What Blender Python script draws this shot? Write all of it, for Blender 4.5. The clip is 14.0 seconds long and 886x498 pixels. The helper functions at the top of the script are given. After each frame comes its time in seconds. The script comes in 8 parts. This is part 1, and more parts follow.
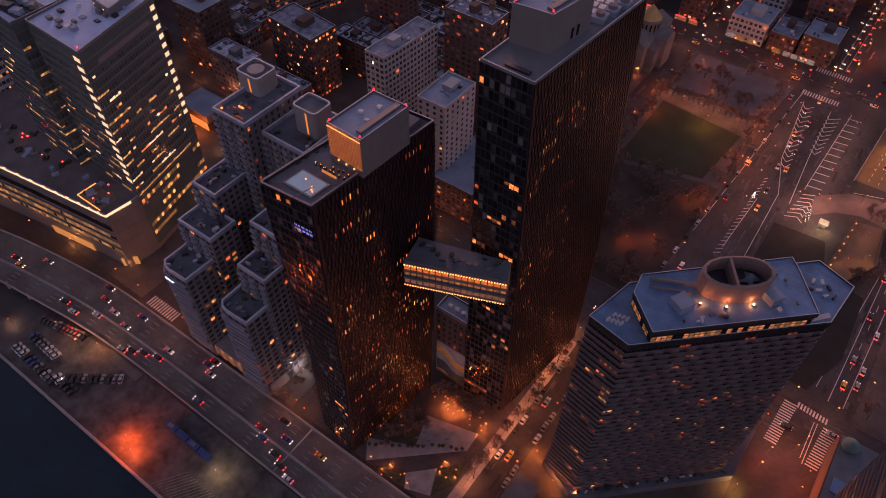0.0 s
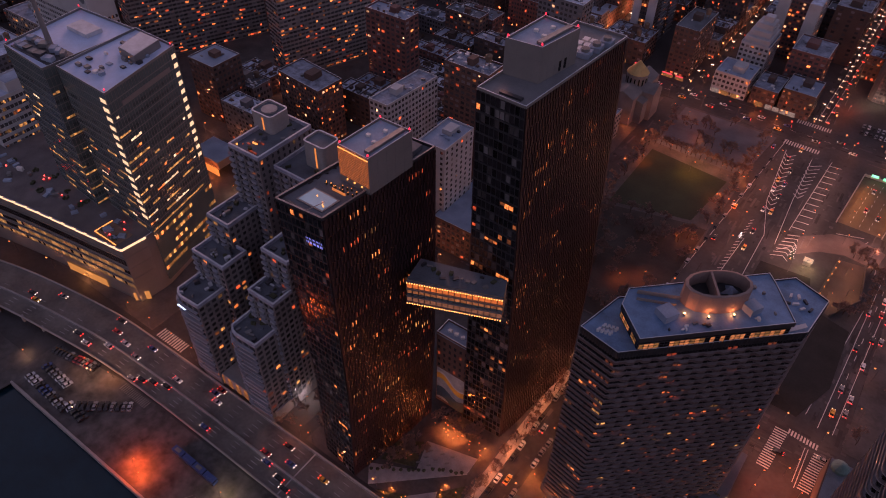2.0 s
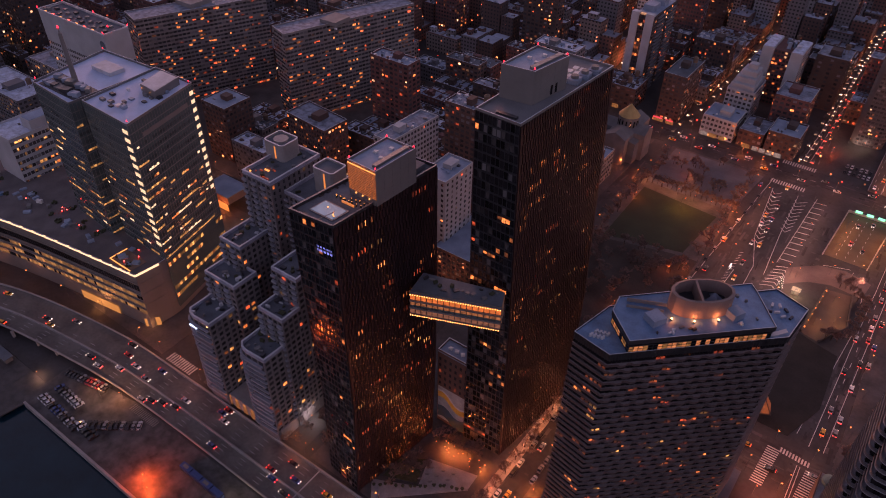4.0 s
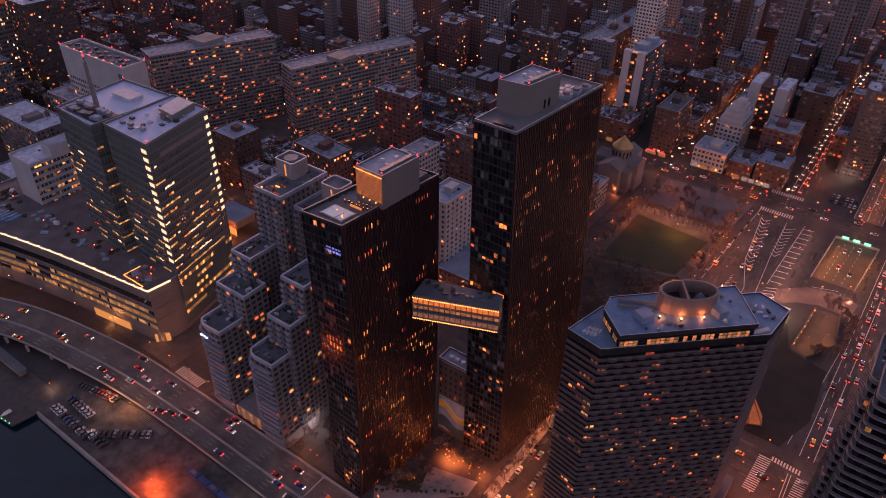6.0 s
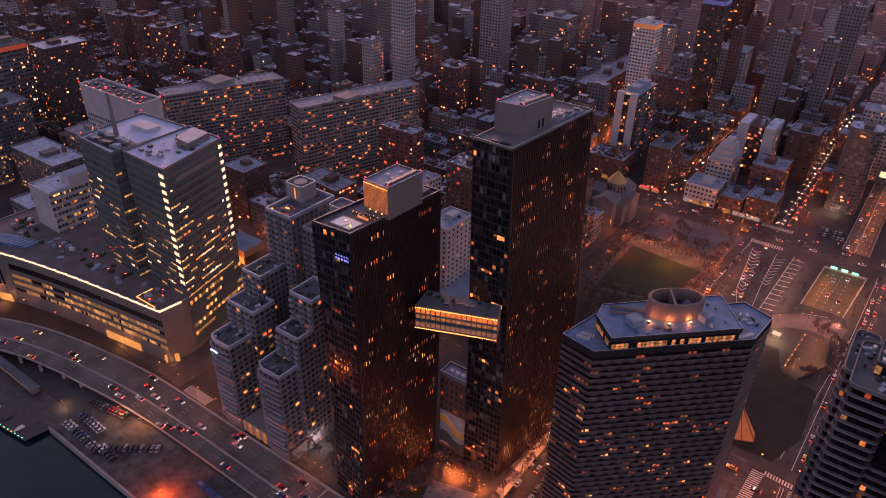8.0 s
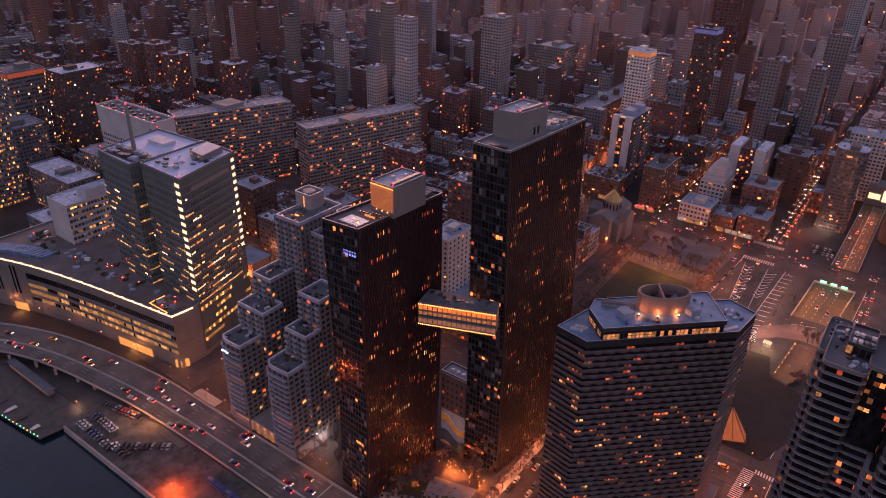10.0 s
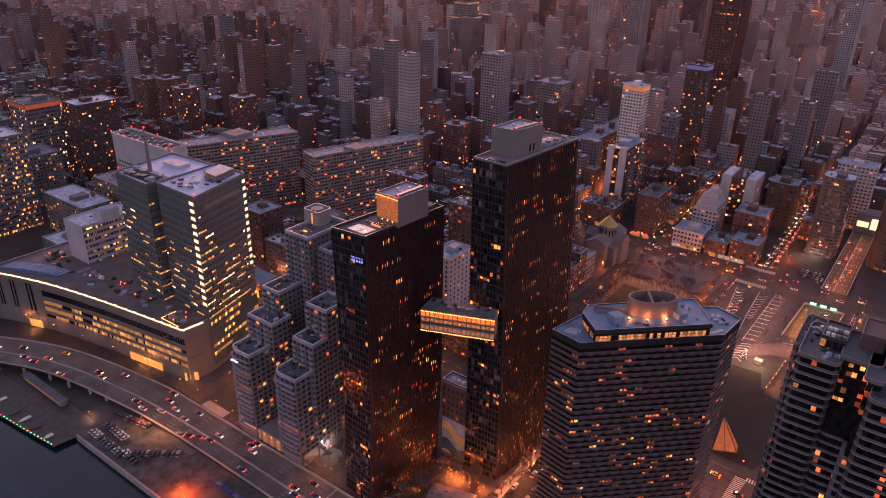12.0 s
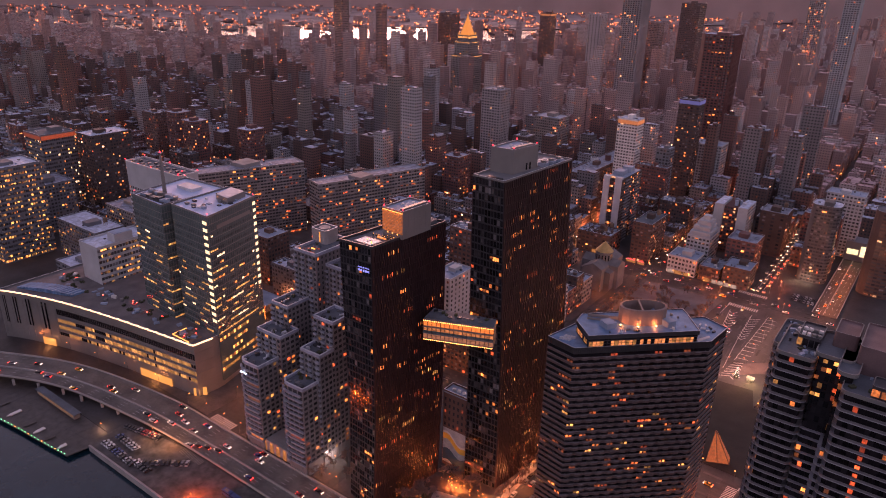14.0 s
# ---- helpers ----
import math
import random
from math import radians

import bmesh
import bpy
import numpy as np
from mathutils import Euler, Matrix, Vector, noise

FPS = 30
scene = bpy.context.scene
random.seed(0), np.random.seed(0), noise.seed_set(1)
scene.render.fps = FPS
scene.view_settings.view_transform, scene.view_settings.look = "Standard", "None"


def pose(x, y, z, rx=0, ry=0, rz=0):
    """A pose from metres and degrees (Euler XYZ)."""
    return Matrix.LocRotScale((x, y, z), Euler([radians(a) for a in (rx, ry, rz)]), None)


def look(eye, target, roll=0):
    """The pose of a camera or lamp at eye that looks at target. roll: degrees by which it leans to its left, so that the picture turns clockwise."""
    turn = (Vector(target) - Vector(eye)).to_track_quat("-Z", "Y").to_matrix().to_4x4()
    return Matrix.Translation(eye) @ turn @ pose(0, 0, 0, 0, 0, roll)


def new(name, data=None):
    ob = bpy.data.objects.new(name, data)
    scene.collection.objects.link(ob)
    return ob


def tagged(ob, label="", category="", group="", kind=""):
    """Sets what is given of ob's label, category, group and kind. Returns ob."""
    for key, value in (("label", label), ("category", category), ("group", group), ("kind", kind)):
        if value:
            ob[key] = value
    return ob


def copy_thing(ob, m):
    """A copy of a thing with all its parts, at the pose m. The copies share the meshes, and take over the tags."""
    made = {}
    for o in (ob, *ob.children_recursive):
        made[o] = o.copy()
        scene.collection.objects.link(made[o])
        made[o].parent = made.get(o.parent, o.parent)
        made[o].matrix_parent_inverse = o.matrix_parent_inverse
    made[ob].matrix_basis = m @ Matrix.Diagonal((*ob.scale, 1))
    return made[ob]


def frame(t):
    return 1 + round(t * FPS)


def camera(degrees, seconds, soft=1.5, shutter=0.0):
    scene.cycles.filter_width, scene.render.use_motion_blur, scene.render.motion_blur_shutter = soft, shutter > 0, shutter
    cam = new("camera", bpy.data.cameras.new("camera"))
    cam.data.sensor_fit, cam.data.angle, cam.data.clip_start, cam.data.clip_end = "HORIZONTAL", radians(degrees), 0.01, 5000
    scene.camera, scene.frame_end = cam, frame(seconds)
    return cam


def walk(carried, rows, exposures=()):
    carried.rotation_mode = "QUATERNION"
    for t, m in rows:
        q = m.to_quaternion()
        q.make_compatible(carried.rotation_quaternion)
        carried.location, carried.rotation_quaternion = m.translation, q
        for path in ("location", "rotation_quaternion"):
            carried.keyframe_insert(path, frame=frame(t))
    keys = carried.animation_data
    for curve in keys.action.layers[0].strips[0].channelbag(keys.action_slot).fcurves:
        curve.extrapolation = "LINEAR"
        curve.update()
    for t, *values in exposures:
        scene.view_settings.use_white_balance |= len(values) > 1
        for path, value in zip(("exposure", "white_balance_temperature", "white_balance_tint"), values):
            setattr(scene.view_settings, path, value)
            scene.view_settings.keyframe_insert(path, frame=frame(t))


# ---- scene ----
cam = camera(64.6, 14.0, soft=1.0)
METRES, EYE, TILT, LEAN, TURN = 142.25, 256.0, 4.098, 2.561, 32.092
ROWS = [
    (0.0, 0.0, 0.0, 0.0, 4.1, -52.88, -3.11),
    (0.5, 0.0016, -0.0343, 0.0036, 4.07, -51.59, -3.12),
    (1.0, 0.0036, -0.0703, 0.0071, 4.05, -50.23, -3.12),
    (1.5, 0.0057, -0.1067, 0.0103, 4.05, -48.86, -3.12),
    (2.0, 0.0075, -0.1417, 0.0127, 4.05, -47.51, -3.14),
    (2.5, 0.0087, -0.1767, 0.0143, 4.04, -46.15, -3.15),
    (3.0, 0.0101, -0.2117, 0.0151, 4.03, -44.9, -3.16),
    (5.5, 0.0187, -0.3876, 0.0094, 4.08, -40.25, -3.22),
    (6.0, 0.0211, -0.4236, 0.0056, 4.1, -39.14, -3.24),
    (6.5, 0.024, -0.459, 0.0018, 4.13, -38.05, -3.23),
    (7.0, 0.0257, -0.4952, -0.0014, 4.14, -36.95, -3.26),
    (7.5, 0.0277, -0.5309, -0.0057, 4.16, -35.84, -3.28),
    (8.0, 0.0296, -0.5665, -0.0094, 4.18, -35.02, -3.3),
    (10.5, 0.0416, -0.7455, -0.0279, 4.35, -31.56, -3.4),
    (11.0, 0.044, -0.7813, -0.0317, 4.37, -30.73, -3.43),
    (11.5, 0.046, -0.8171, -0.035, 4.4, -29.91, -3.45),
    (12.0, 0.0481, -0.8529, -0.0385, 4.43, -29.09, -3.48),
    (12.5, 0.0499, -0.8886, -0.042, 4.45, -28.28, -3.5),
    (13.0, 0.052, -0.9244, -0.0454, 4.47, -27.46, -3.53),
    (13.5, 0.054, -0.9597, -0.0485, 4.5, -26.66, -3.55),
    (14.0, 0.0561, -0.9944, -0.0519, 4.52, -25.95, -3.58),
]
walk(cam, [(t, pose(0, 0, EYE, TILT, LEAN, TURN) @ pose(METRES * x, METRES * y, METRES * z, 90 + pitch, roll, yaw)) for t, x, y, z, yaw, pitch, roll in ROWS],
     exposures=[(0.0, 1.54, 6620, 46), (7.0, 1.93, 6600, 46), (14.0, 2.42, 7150, 46)])

# ---- world and light ----
world = bpy.data.worlds.new("dusk")
scene.world = world
world.use_nodes = True
wn = world.node_tree.nodes
sky = wn.new("ShaderNodeTexSky")
sky.sky_type, sky.sun_disc = "NISHITA", False
sky.sun_elevation, sky.sun_rotation = radians(2.0), radians(-42)
sky.air_density, sky.dust_density, sky.ozone_density = 1.0, 2.0, 2.0
soften = wn.new("ShaderNodeHueSaturation")
soften.inputs["Saturation"].default_value = 0.6
tint = wn.new("ShaderNodeMix")
tint.data_type, tint.blend_type = "RGBA", "MULTIPLY"
tint.inputs["Factor"].default_value = 1.0
tint.inputs["B"].default_value = (1.04, 0.90, 0.92, 1.0)
world.node_tree.links.new(sky.outputs["Color"], soften.inputs["Color"])
world.node_tree.links.new(soften.outputs["Color"], tint.inputs["A"])
world.node_tree.links.new(tint.outputs["Result"], wn["Background"].inputs["Color"])
wn["Background"].inputs["Strength"].default_value = 0.15
sun = new("sun", bpy.data.lights.new("sun", "SUN"))
sun.data.energy, sun.data.angle, sun.data.color = 0.5, radians(12), (1.0, 0.45, 0.30)
sun.matrix_world = look((0, 0, 400), (669 * 0.99, -743 * 0.99, 400 - 120))


# ---- materials ----
def surf(name, base, rough=0.8, metal=0.0, scale=0.15, var=0.25, fine=2.0, bump=0.15, spec=0.5, per_piece=0.0):
    """A painted, stone or asphalt surface: broad stains and fine grain over a base colour."""
    m = bpy.data.materials.new(name)
    m.use_nodes = True
    nt = m.node_tree
    bsdf = nt.nodes["Principled BSDF"]
    geo = nt.nodes.new("ShaderNodeNewGeometry")
    broad, grain = nt.nodes.new("ShaderNodeTexNoise"), nt.nodes.new("ShaderNodeTexNoise")
    for node, s in ((broad, scale), (grain, fine)):
        node.inputs["Scale"].default_value = s
        node.inputs["Detail"].default_value = 4
        nt.links.new(geo.outputs["Position"], node.inputs["Vector"])
    add = nt.nodes.new("ShaderNodeMath")
    add.operation = "MULTIPLY_ADD"
    nt.links.new(grain.outputs["Fac"], add.inputs[0])
    add.inputs[1].default_value = 0.4
    nt.links.new(broad.outputs["Fac"], add.inputs[2])
    last = add.outputs[0]
    if per_piece:
        more = nt.nodes.new("ShaderNodeMath")
        more.operation = "MULTIPLY_ADD"
        nt.links.new(geo.outputs["Random Per Island"], more.inputs[0])
        more.inputs[1].default_value = per_piece
        nt.links.new(last, more.inputs[2])
        last = more.outputs[0]
    ramp = nt.nodes.new("ShaderNodeMapRange")
    ramp.inputs["From Min"].default_value, ramp.inputs["From Max"].default_value = 0.4, 1.0 + per_piece
    ramp.inputs["To Min"].default_value, ramp.inputs["To Max"].default_value = 1 - var, 1 + var
    nt.links.new(last, ramp.inputs["Value"])
    mul = nt.nodes.new("ShaderNodeMix")
    mul.data_type, mul.blend_type = "RGBA", "MULTIPLY"
    mul.inputs["Factor"].default_value = 1
    mul.inputs["A"].default_value = (*base, 1)
    nt.links.new(ramp.outputs["Result"], mul.inputs["B"])
    nt.links.new(mul.outputs["Result"], bsdf.inputs["Base Color"])
    bsdf.inputs["Roughness"].default_value, bsdf.inputs["Metallic"].default_value = rough, metal
    bsdf.inputs["Specular IOR Level"].default_value = spec
    if bump:
        b = nt.nodes.new("ShaderNodeBump")
        b.inputs["Strength"].default_value = bump
        b.inputs["Distance"].default_value = 0.1
        nt.links.new(grain.outputs["Fac"], b.inputs["Height"])
        nt.links.new(b.outputs["Normal"], bsdf.inputs["Normal"])
    return m


def glow(name, color, strength, spread=0.7, base=(0.05, 0.05, 0.05), single=False):
    """Something that gives off light; each island or object a little brighter or dimmer than the next."""
    m = bpy.data.materials.new(name)
    m.use_nodes = True
    nt = m.node_tree
    strength *= 0.12 * (1 + 0.9 * spread)
    bsdf = nt.nodes["Principled BSDF"]
    bsdf.inputs["Base Color"].default_value = (*base, 1)
    bsdf.inputs["Emission Color"].default_value = (*color, 1)
    rnd = nt.nodes.new("ShaderNodeObjectInfo" if single else "ShaderNodeNewGeometry").outputs["Random" if single else "Random Per Island"]
    r = nt.nodes.new("ShaderNodeMapRange")
    r.inputs["To Min"].default_value, r.inputs["To Max"].default_value = strength * (1 - spread), strength * (1 + spread)
    bend = nt.nodes.new("ShaderNodeMath")
    bend.operation = "POWER"
    bend.inputs[1].default_value = 1.0 + 1.6 * spread
    nt.links.new(rnd, bend.inputs[0])
    nt.links.new(bend.outputs[0], r.inputs["Value"])
    uneven = nt.nodes.new("ShaderNodeTexNoise")
    uneven.inputs["Scale"].default_value, uneven.inputs["Detail"].default_value = 0.9, 2
    where = nt.nodes.new("ShaderNodeNewGeometry")
    nt.links.new(where.outputs["Position"], uneven.inputs["Vector"])
    span = nt.nodes.new("ShaderNodeMapRange")
    span.inputs["From Min"].default_value, span.inputs["From Max"].default_value = 0.32, 0.68
    span.inputs["To Min"].default_value, span.inputs["To Max"].default_value = 1 - spread * 0.8, 1 + spread * 0.5
    nt.links.new(uneven.outputs["Fac"], span.inputs["Value"])
    times = nt.nodes.new("ShaderNodeMath")
    times.operation = "MULTIPLY"
    nt.links.new(r.outputs["Result"], times.inputs[0])
    nt.links.new(span.outputs["Result"], times.inputs[1])
    nt.links.new(times.outputs[0], bsdf.inputs["Emission Strength"])
    m.cycles.emission_sampling = "NONE"
    return m


ASPHALT = surf("asphalt", (0.036, 0.034, 0.037), 0.7, scale=0.05, var=0.65, fine=0.5)
PAVING = surf("paving", (0.075, 0.067, 0.066), 0.85, scale=0.1, var=0.5, fine=0.7)
CONCRETE = surf("concrete", (0.30, 0.28, 0.28), 0.85, scale=0.08, var=0.25, fine=1.0)
COPPER = surf("weathered_copper", (0.042, 0.021, 0.025), 0.5, 0.25, scale=0.06, var=0.5, fine=0.8, per_piece=0.5)
BRONZEGLASS = surf("bronze_glass", (0.020, 0.012, 0.014), 0.3, scale=0.1, var=0.8, bump=0.02, per_piece=1.2, spec=0.4)
DARKGLASS = surf("dark_glass", (0.016, 0.014, 0.017), 0.10, scale=0.1, var=0.9, bump=0.02, per_piece=1.2, spec=0.38)
ROOF = surf("grey_roof", (0.23, 0.29, 0.39), 0.8, scale=0.12, var=0.3)
DARKROOF = surf("dark_roof", (0.10, 0.115, 0.14), 0.85, scale=0.12, var=0.4)
BRICK = surf("brown_brick", (0.125, 0.074, 0.062), 0.9, scale=0.08, var=0.3)
TAN = surf("tan_brick", (0.22, 0.195, 0.19), 0.9, scale=0.08, var=0.25)
STONE = surf("grey_stone", (0.175, 0.165, 0.175), 0.85, scale=0.08, var=0.25)
WHITE = surf("white_paint", (0.62, 0.60, 0.60), 0.7, scale=0.3, var=0.2)
LAWN = surf("lawn", (0.030, 0.036, 0.018), 0.95, scale=0.06, var=0.4, fine=1.0)
WATER = surf("river_water", (0.004, 0.022, 0.034), 0.16, scale=0.05, var=0.4, fine=0.22, bump=1.0, spec=0.36)
LIT = glow("lit_window", (1.0, 0.27, 0.05), 1.6, 0.9)
LITW = glow("white_window", (1.0, 0.72, 0.36), 3.0, 0.3)
LITY = glow("yellow_window", (1.0, 0.46, 0.10), 1.5, 0.9)
LITR = glow("red_window", (1.0, 0.13, 0.03), 1.3, 0.85)
LITB = glow("blue_screen", (0.25, 0.32, 1.0), 2.4, 0.5)
HOMELIT = glow("home_window", (1.0, 0.25, 0.05), 2.8, 0.92)
HOMERED = glow("red_curtain_window", (1.0, 0.13, 0.03), 2.6, 0.92)
HOMEWARM = glow("pale_home_window", (1.0, 0.52, 0.22), 3.2, 0.92)
LITPANE = glow("lit_pane", (1.0, 0.27, 0.05), 2.0, 0.9, single=True)
STRIP = glow("light_strip", (1.0, 0.62, 0.30), 4.0, 0.05)
AMBER = glow("amber_strip", (1.0, 0.36, 0.07), 5.0, 0.3)
REDLAMP = glow("red_beacon", (1.0, 0.02, 0.03), 9.0, 0.3)
WARMLAMP = glow("warm_lamp", (1.0, 0.24, 0.035), 15.0, 0.6)
WHITELAMP = glow("white_lamp", (1.0, 0.85, 0.70), 9.0, 0.5)
HEADLAMP = glow("headlamp", (1.0, 0.85, 0.62), 13.0, 0.6)
TAILLAMP = glow("tail_lamp", (1.0, 0.04, 0.02), 30.0, 0.6)
GREENLAMP = glow("green_lamp", (0.10, 1.0, 0.40), 6.0, 0.4)
MARK = surf("road_paint", (0.52, 0.50, 0.48), 0.7, scale=0.3, var=0.3)
STEEL = surf("dark_steel", (0.07, 0.07, 0.08), 0.5, 0.6, scale=0.3, var=0.3)
GREYGLASS = surf("grey_window_glass", (0.055, 0.055, 0.062), 0.15, scale=0.1, var=0.8, bump=0.02, per_piece=1.0)
# Paler panes: curtains on the towers, painted sky reflections on the houses.
PALEPANE = surf("pale_blind_and_sky_pane", (0.15, 0.14, 0.15), 0.3, scale=0.4, var=0.4, per_piece=0.8, bump=0)
DIMPANE = surf("dim_curtain_and_sky_pane", (0.075, 0.066, 0.07), 0.25, scale=0.4, var=0.5, per_piece=0.8, bump=0)
COPING = surf("pale_coping", (0.48, 0.50, 0.55), 0.7, scale=0.3, var=0.2)
LOUVRE = surf("bulkhead_panels", (0.205, 0.19, 0.19), 0.6, 0.2, scale=0.1, var=0.12, fine=0.5)
BAND = surf("grey_spandrel", (0.098, 0.066, 0.066), 0.8, scale=0.1, var=0.25, per_piece=0.25)
GREENGLASS = surf("grey_green_glass", (0.09, 0.125, 0.13), 0.2, scale=0.06, var=0.35, bump=0.02)
PANEL = surf("grey_metal_panel", (0.17, 0.17, 0.175), 0.55, 0.2, scale=0.08, var=0.2)
PINKSTONE = surf("pinkish_render", (0.23, 0.165, 0.15), 0.85, scale=0.15, var=0.2)
POOL = glow("lit_pool", (0.35, 0.68, 0.9), 0.22, 0.5, (0.18, 0.33, 0.40))
BARK = surf("bark", (0.07, 0.05, 0.04), 0.95, scale=0.8, var=0.3)
TWIGS = surf("bare_twigs", (0.20, 0.135, 0.115), 0.95, scale=0.8, var=0.4)
SHRUB = surf("shrub_leaves", (0.05, 0.055, 0.03), 0.9, scale=0.8, var=0.5)


# ---- building blocks ----
class MB:
    """Gathers faces for one mesh."""

    def __init__(self):
        self.v, self.f, self.k = [], [], []

    def face(self, pts, k=0):
        n = len(self.v)
        self.v.extend(tuple(p) for p in pts)
        self.f.append(tuple(range(n, n + len(pts))))
        self.k.append(k)

    def box(self, x0, y0, z0, x1, y1, z1, k=0, floor=True):
        n = len(self.v)
        self.v += [(x0, y0, z0), (x1, y0, z0), (x1, y1, z0), (x0, y1, z0), (x0, y0, z1), (x1, y0, z1), (x1, y1, z1), (x0, y1, z1)]
        fs = [(4, 5, 6, 7), (0, 1, 5, 4), (1, 2, 6, 5), (2, 3, 7, 6), (3, 0, 4, 7)] + ([(3, 2, 1, 0)] if floor else [])
        self.f += [tuple(n + i for i in q) for q in fs]
        self.k += [k] * len(fs)

    def obox(self, m, sx, sy, sz, k=0):
        """A box of that size standing on the origin of the pose m."""
        n = len(self.v)
        for z in (0, sz):
            for x, y in ((-1, -1), (1, -1), (1, 1), (-1, 1)):
                self.v.append(tuple(m @ Vector((x * sx / 2, y * sy / 2, z))))
        fs = [(4, 5, 6, 7), (0, 1, 5, 4), (1, 2, 6, 5), (2, 3, 7, 6), (3, 0, 4, 7), (3, 2, 1, 0)]
        self.f += [tuple(n + i for i in q) for q in fs]
        self.k += [k] * 6

    def prism(self, poly, z0, z1, k=0, top=None, ktop=None, cap=True):
        """A upright solid on a polygon that runs counter-clockwise; top: another polygon at z1."""
        top = top or poly
        n, c = len(self.v), len(poly)
        self.v += [(x, y, z0) for x, y in poly] + [(x, y, z1) for x, y in top]
        for i in range(c):
            j = (i + 1) % c
            self.f.append((n + i, n + j, n + c + j, n + c + i))
            self.k.append(k)
        if cap:
            self.f += [tuple(n + c + i for i in range(c)), tuple(n + c - 1 - i for i in range(c))]
            self.k += [k if ktop is None else ktop, k]

    def tube(self, x, y, z0, z1, r0, r1=None, n=8, k=0):
        r1 = r0 if r1 is None else r1
        ring = lambda r: [(x + r * math.cos(2 * math.pi * i / n), y + r * math.sin(2 * math.pi * i / n)) for i in range(n)]
        self.prism(ring(r0), z0, z1, k, ring(max(r1, 0.01)))

    def beam(self, a, b, w, h, k=0):
        """A bar from a to b, w wide and h high, its lower edge on the line."""
        a, b = Vector(a), Vector(b)
        d = (b - a).normalized()
        s = d.cross(Vector((0, 0, 1)))
        s = (s.normalized() if s.length > 1e-4 else Vector((1, 0, 0))) * w / 2
        u = s.cross(d).normalized() * h
        n = len(self.v)
        for p in (a, b):
            self.v += [tuple(q) for q in (p - s, p + s, p + s + u, p - s + u)]
        fs = [(0, 3, 2, 1), (4, 5, 6, 7), (0, 1, 5, 4), (1, 2, 6, 5), (2, 3, 7, 6), (3, 0, 4, 7)]
        self.f += [tuple(n + i for i in q) for q in fs]
        self.k += [k] * 6

    def mesh(self, name, mats):
        me = bpy.data.meshes.new(name)
        me.from_pydata(self.v, [], self.f)
        for m in mats if isinstance(mats, (list, tuple)) else [mats]:
            me.materials.append(m)
        if any(self.k):
            me.polygons.foreach_set("material_index", self.k)
        me.update()
        return me


def thing(name, label, category, at=(0, 0, 0), turn=0.0, group="", kind=""):
    ob = new(name)
    ob.empty_display_size = 0.5
    ob.matrix_world = pose(*at, 0, 0, turn)
    return tagged(ob, label, category, group, kind)


def solo(name, mb, mats, label, category="", group="", kind=""):
    return tagged(new(name, mb.mesh(name, mats)), label, category, group, kind)


def inset(poly, d):
    """A counter-clockwise polygon moved inwards by d (outwards where d is negative)."""
    out, n = [], len(poly)
    for i in range(n):
        p, a, b = Vector(poly[i]), Vector(poly[i - 1]), Vector(poly[(i + 1) % n])
        d1, d2 = (p - a).normalized(), (b - p).normalized()
        n1, n2 = Vector((-d1.y, d1.x)), Vector((-d2.y, d2.x))
        m = (n1 + n2).normalized()
        q = p + m * d / max(0.3, m.dot(n1))
        out.append((q.x, q.y))
    return out


def thing_fix(child, parent):
    child.parent = parent
    if parent.type == "EMPTY":
        child.matrix_parent_inverse = parent.matrix_basis.inverted()


def part(name, mb, mats, parent=None, label="", kind=""):
    ob = new(name, mb.mesh(name, mats) if isinstance(mb, MB) else mb)
    if parent:
        thing_fix(ob, parent)
    return tagged(ob, label, kind=kind)


class Face:
    """A wall's face between four corners (lower left, lower right, upper right, upper left, seen from outside)."""

    def __init__(self, a, b, c, d):
        self.a, self.b, self.c, self.d = (Vector(p) for p in (a, b, c, d))
        self.n = (self.b - self.a).cross(self.d - self.a).normalized()
        self.w, self.h = (self.b - self.a).length, (self.d - self.a).length

    def at(self, u, v, off=0.0):
        return self.a.lerp(self.b, u).lerp(self.d.lerp(self.c, u), v) + self.n * off

    def rect(self, u0, u1, v0, v1, off=0.0):
        return [self.at(u0, v0, off), self.at(u1, v0, off), self.at(u1, v1, off), self.at(u0, v1, off)]

    def proud(self, mb, u0, u1, v0, v1, depth, k=0, base=0.0):
        """A slab that stands out from the wall."""
        p, q = self.rect(u0, u1, v0, v1, base), self.rect(u0, u1, v0, v1, base + depth)
        n = len(mb.v)
        mb.v += [tuple(x) for x in p + q]
        for f in ((4, 5, 6, 7), (0, 1, 5, 4), (1, 2, 6, 5), (2, 3, 7, 6), (3, 0, 4, 7)):
            mb.f.append(tuple(n + i for i in f))
            mb.k.append(k)


UNIT = MB()
UNIT.box(0, -1, 0, 1, 0, 1)
UNITS = {}


def piece(name, face, u0, u1, v0, v1, depth, material, parent, off=0.0):
    """One pane or panel of a wall as an object of its own; alike pieces share a mesh."""
    if (name, material.name) not in UNITS:
        UNITS[name, material.name] = UNIT.mesh(name, material)
    p = face.rect(u0, u1, v0, v1, off)
    x, z, y = p[1] - p[0], p[3] - p[0], -face.n * depth
    m = Matrix.Identity(4)
    z = z - x * (z.dot(x) / x.dot(x))
    for c, vec in enumerate((x, y, z)):
        m[0][c], m[1][c], m[2][c] = vec
    m.translation = p[0]
    ob = new(name, UNITS[name, material.name])
    thing_fix(ob, parent)
    ob.matrix_basis = m
    return ob


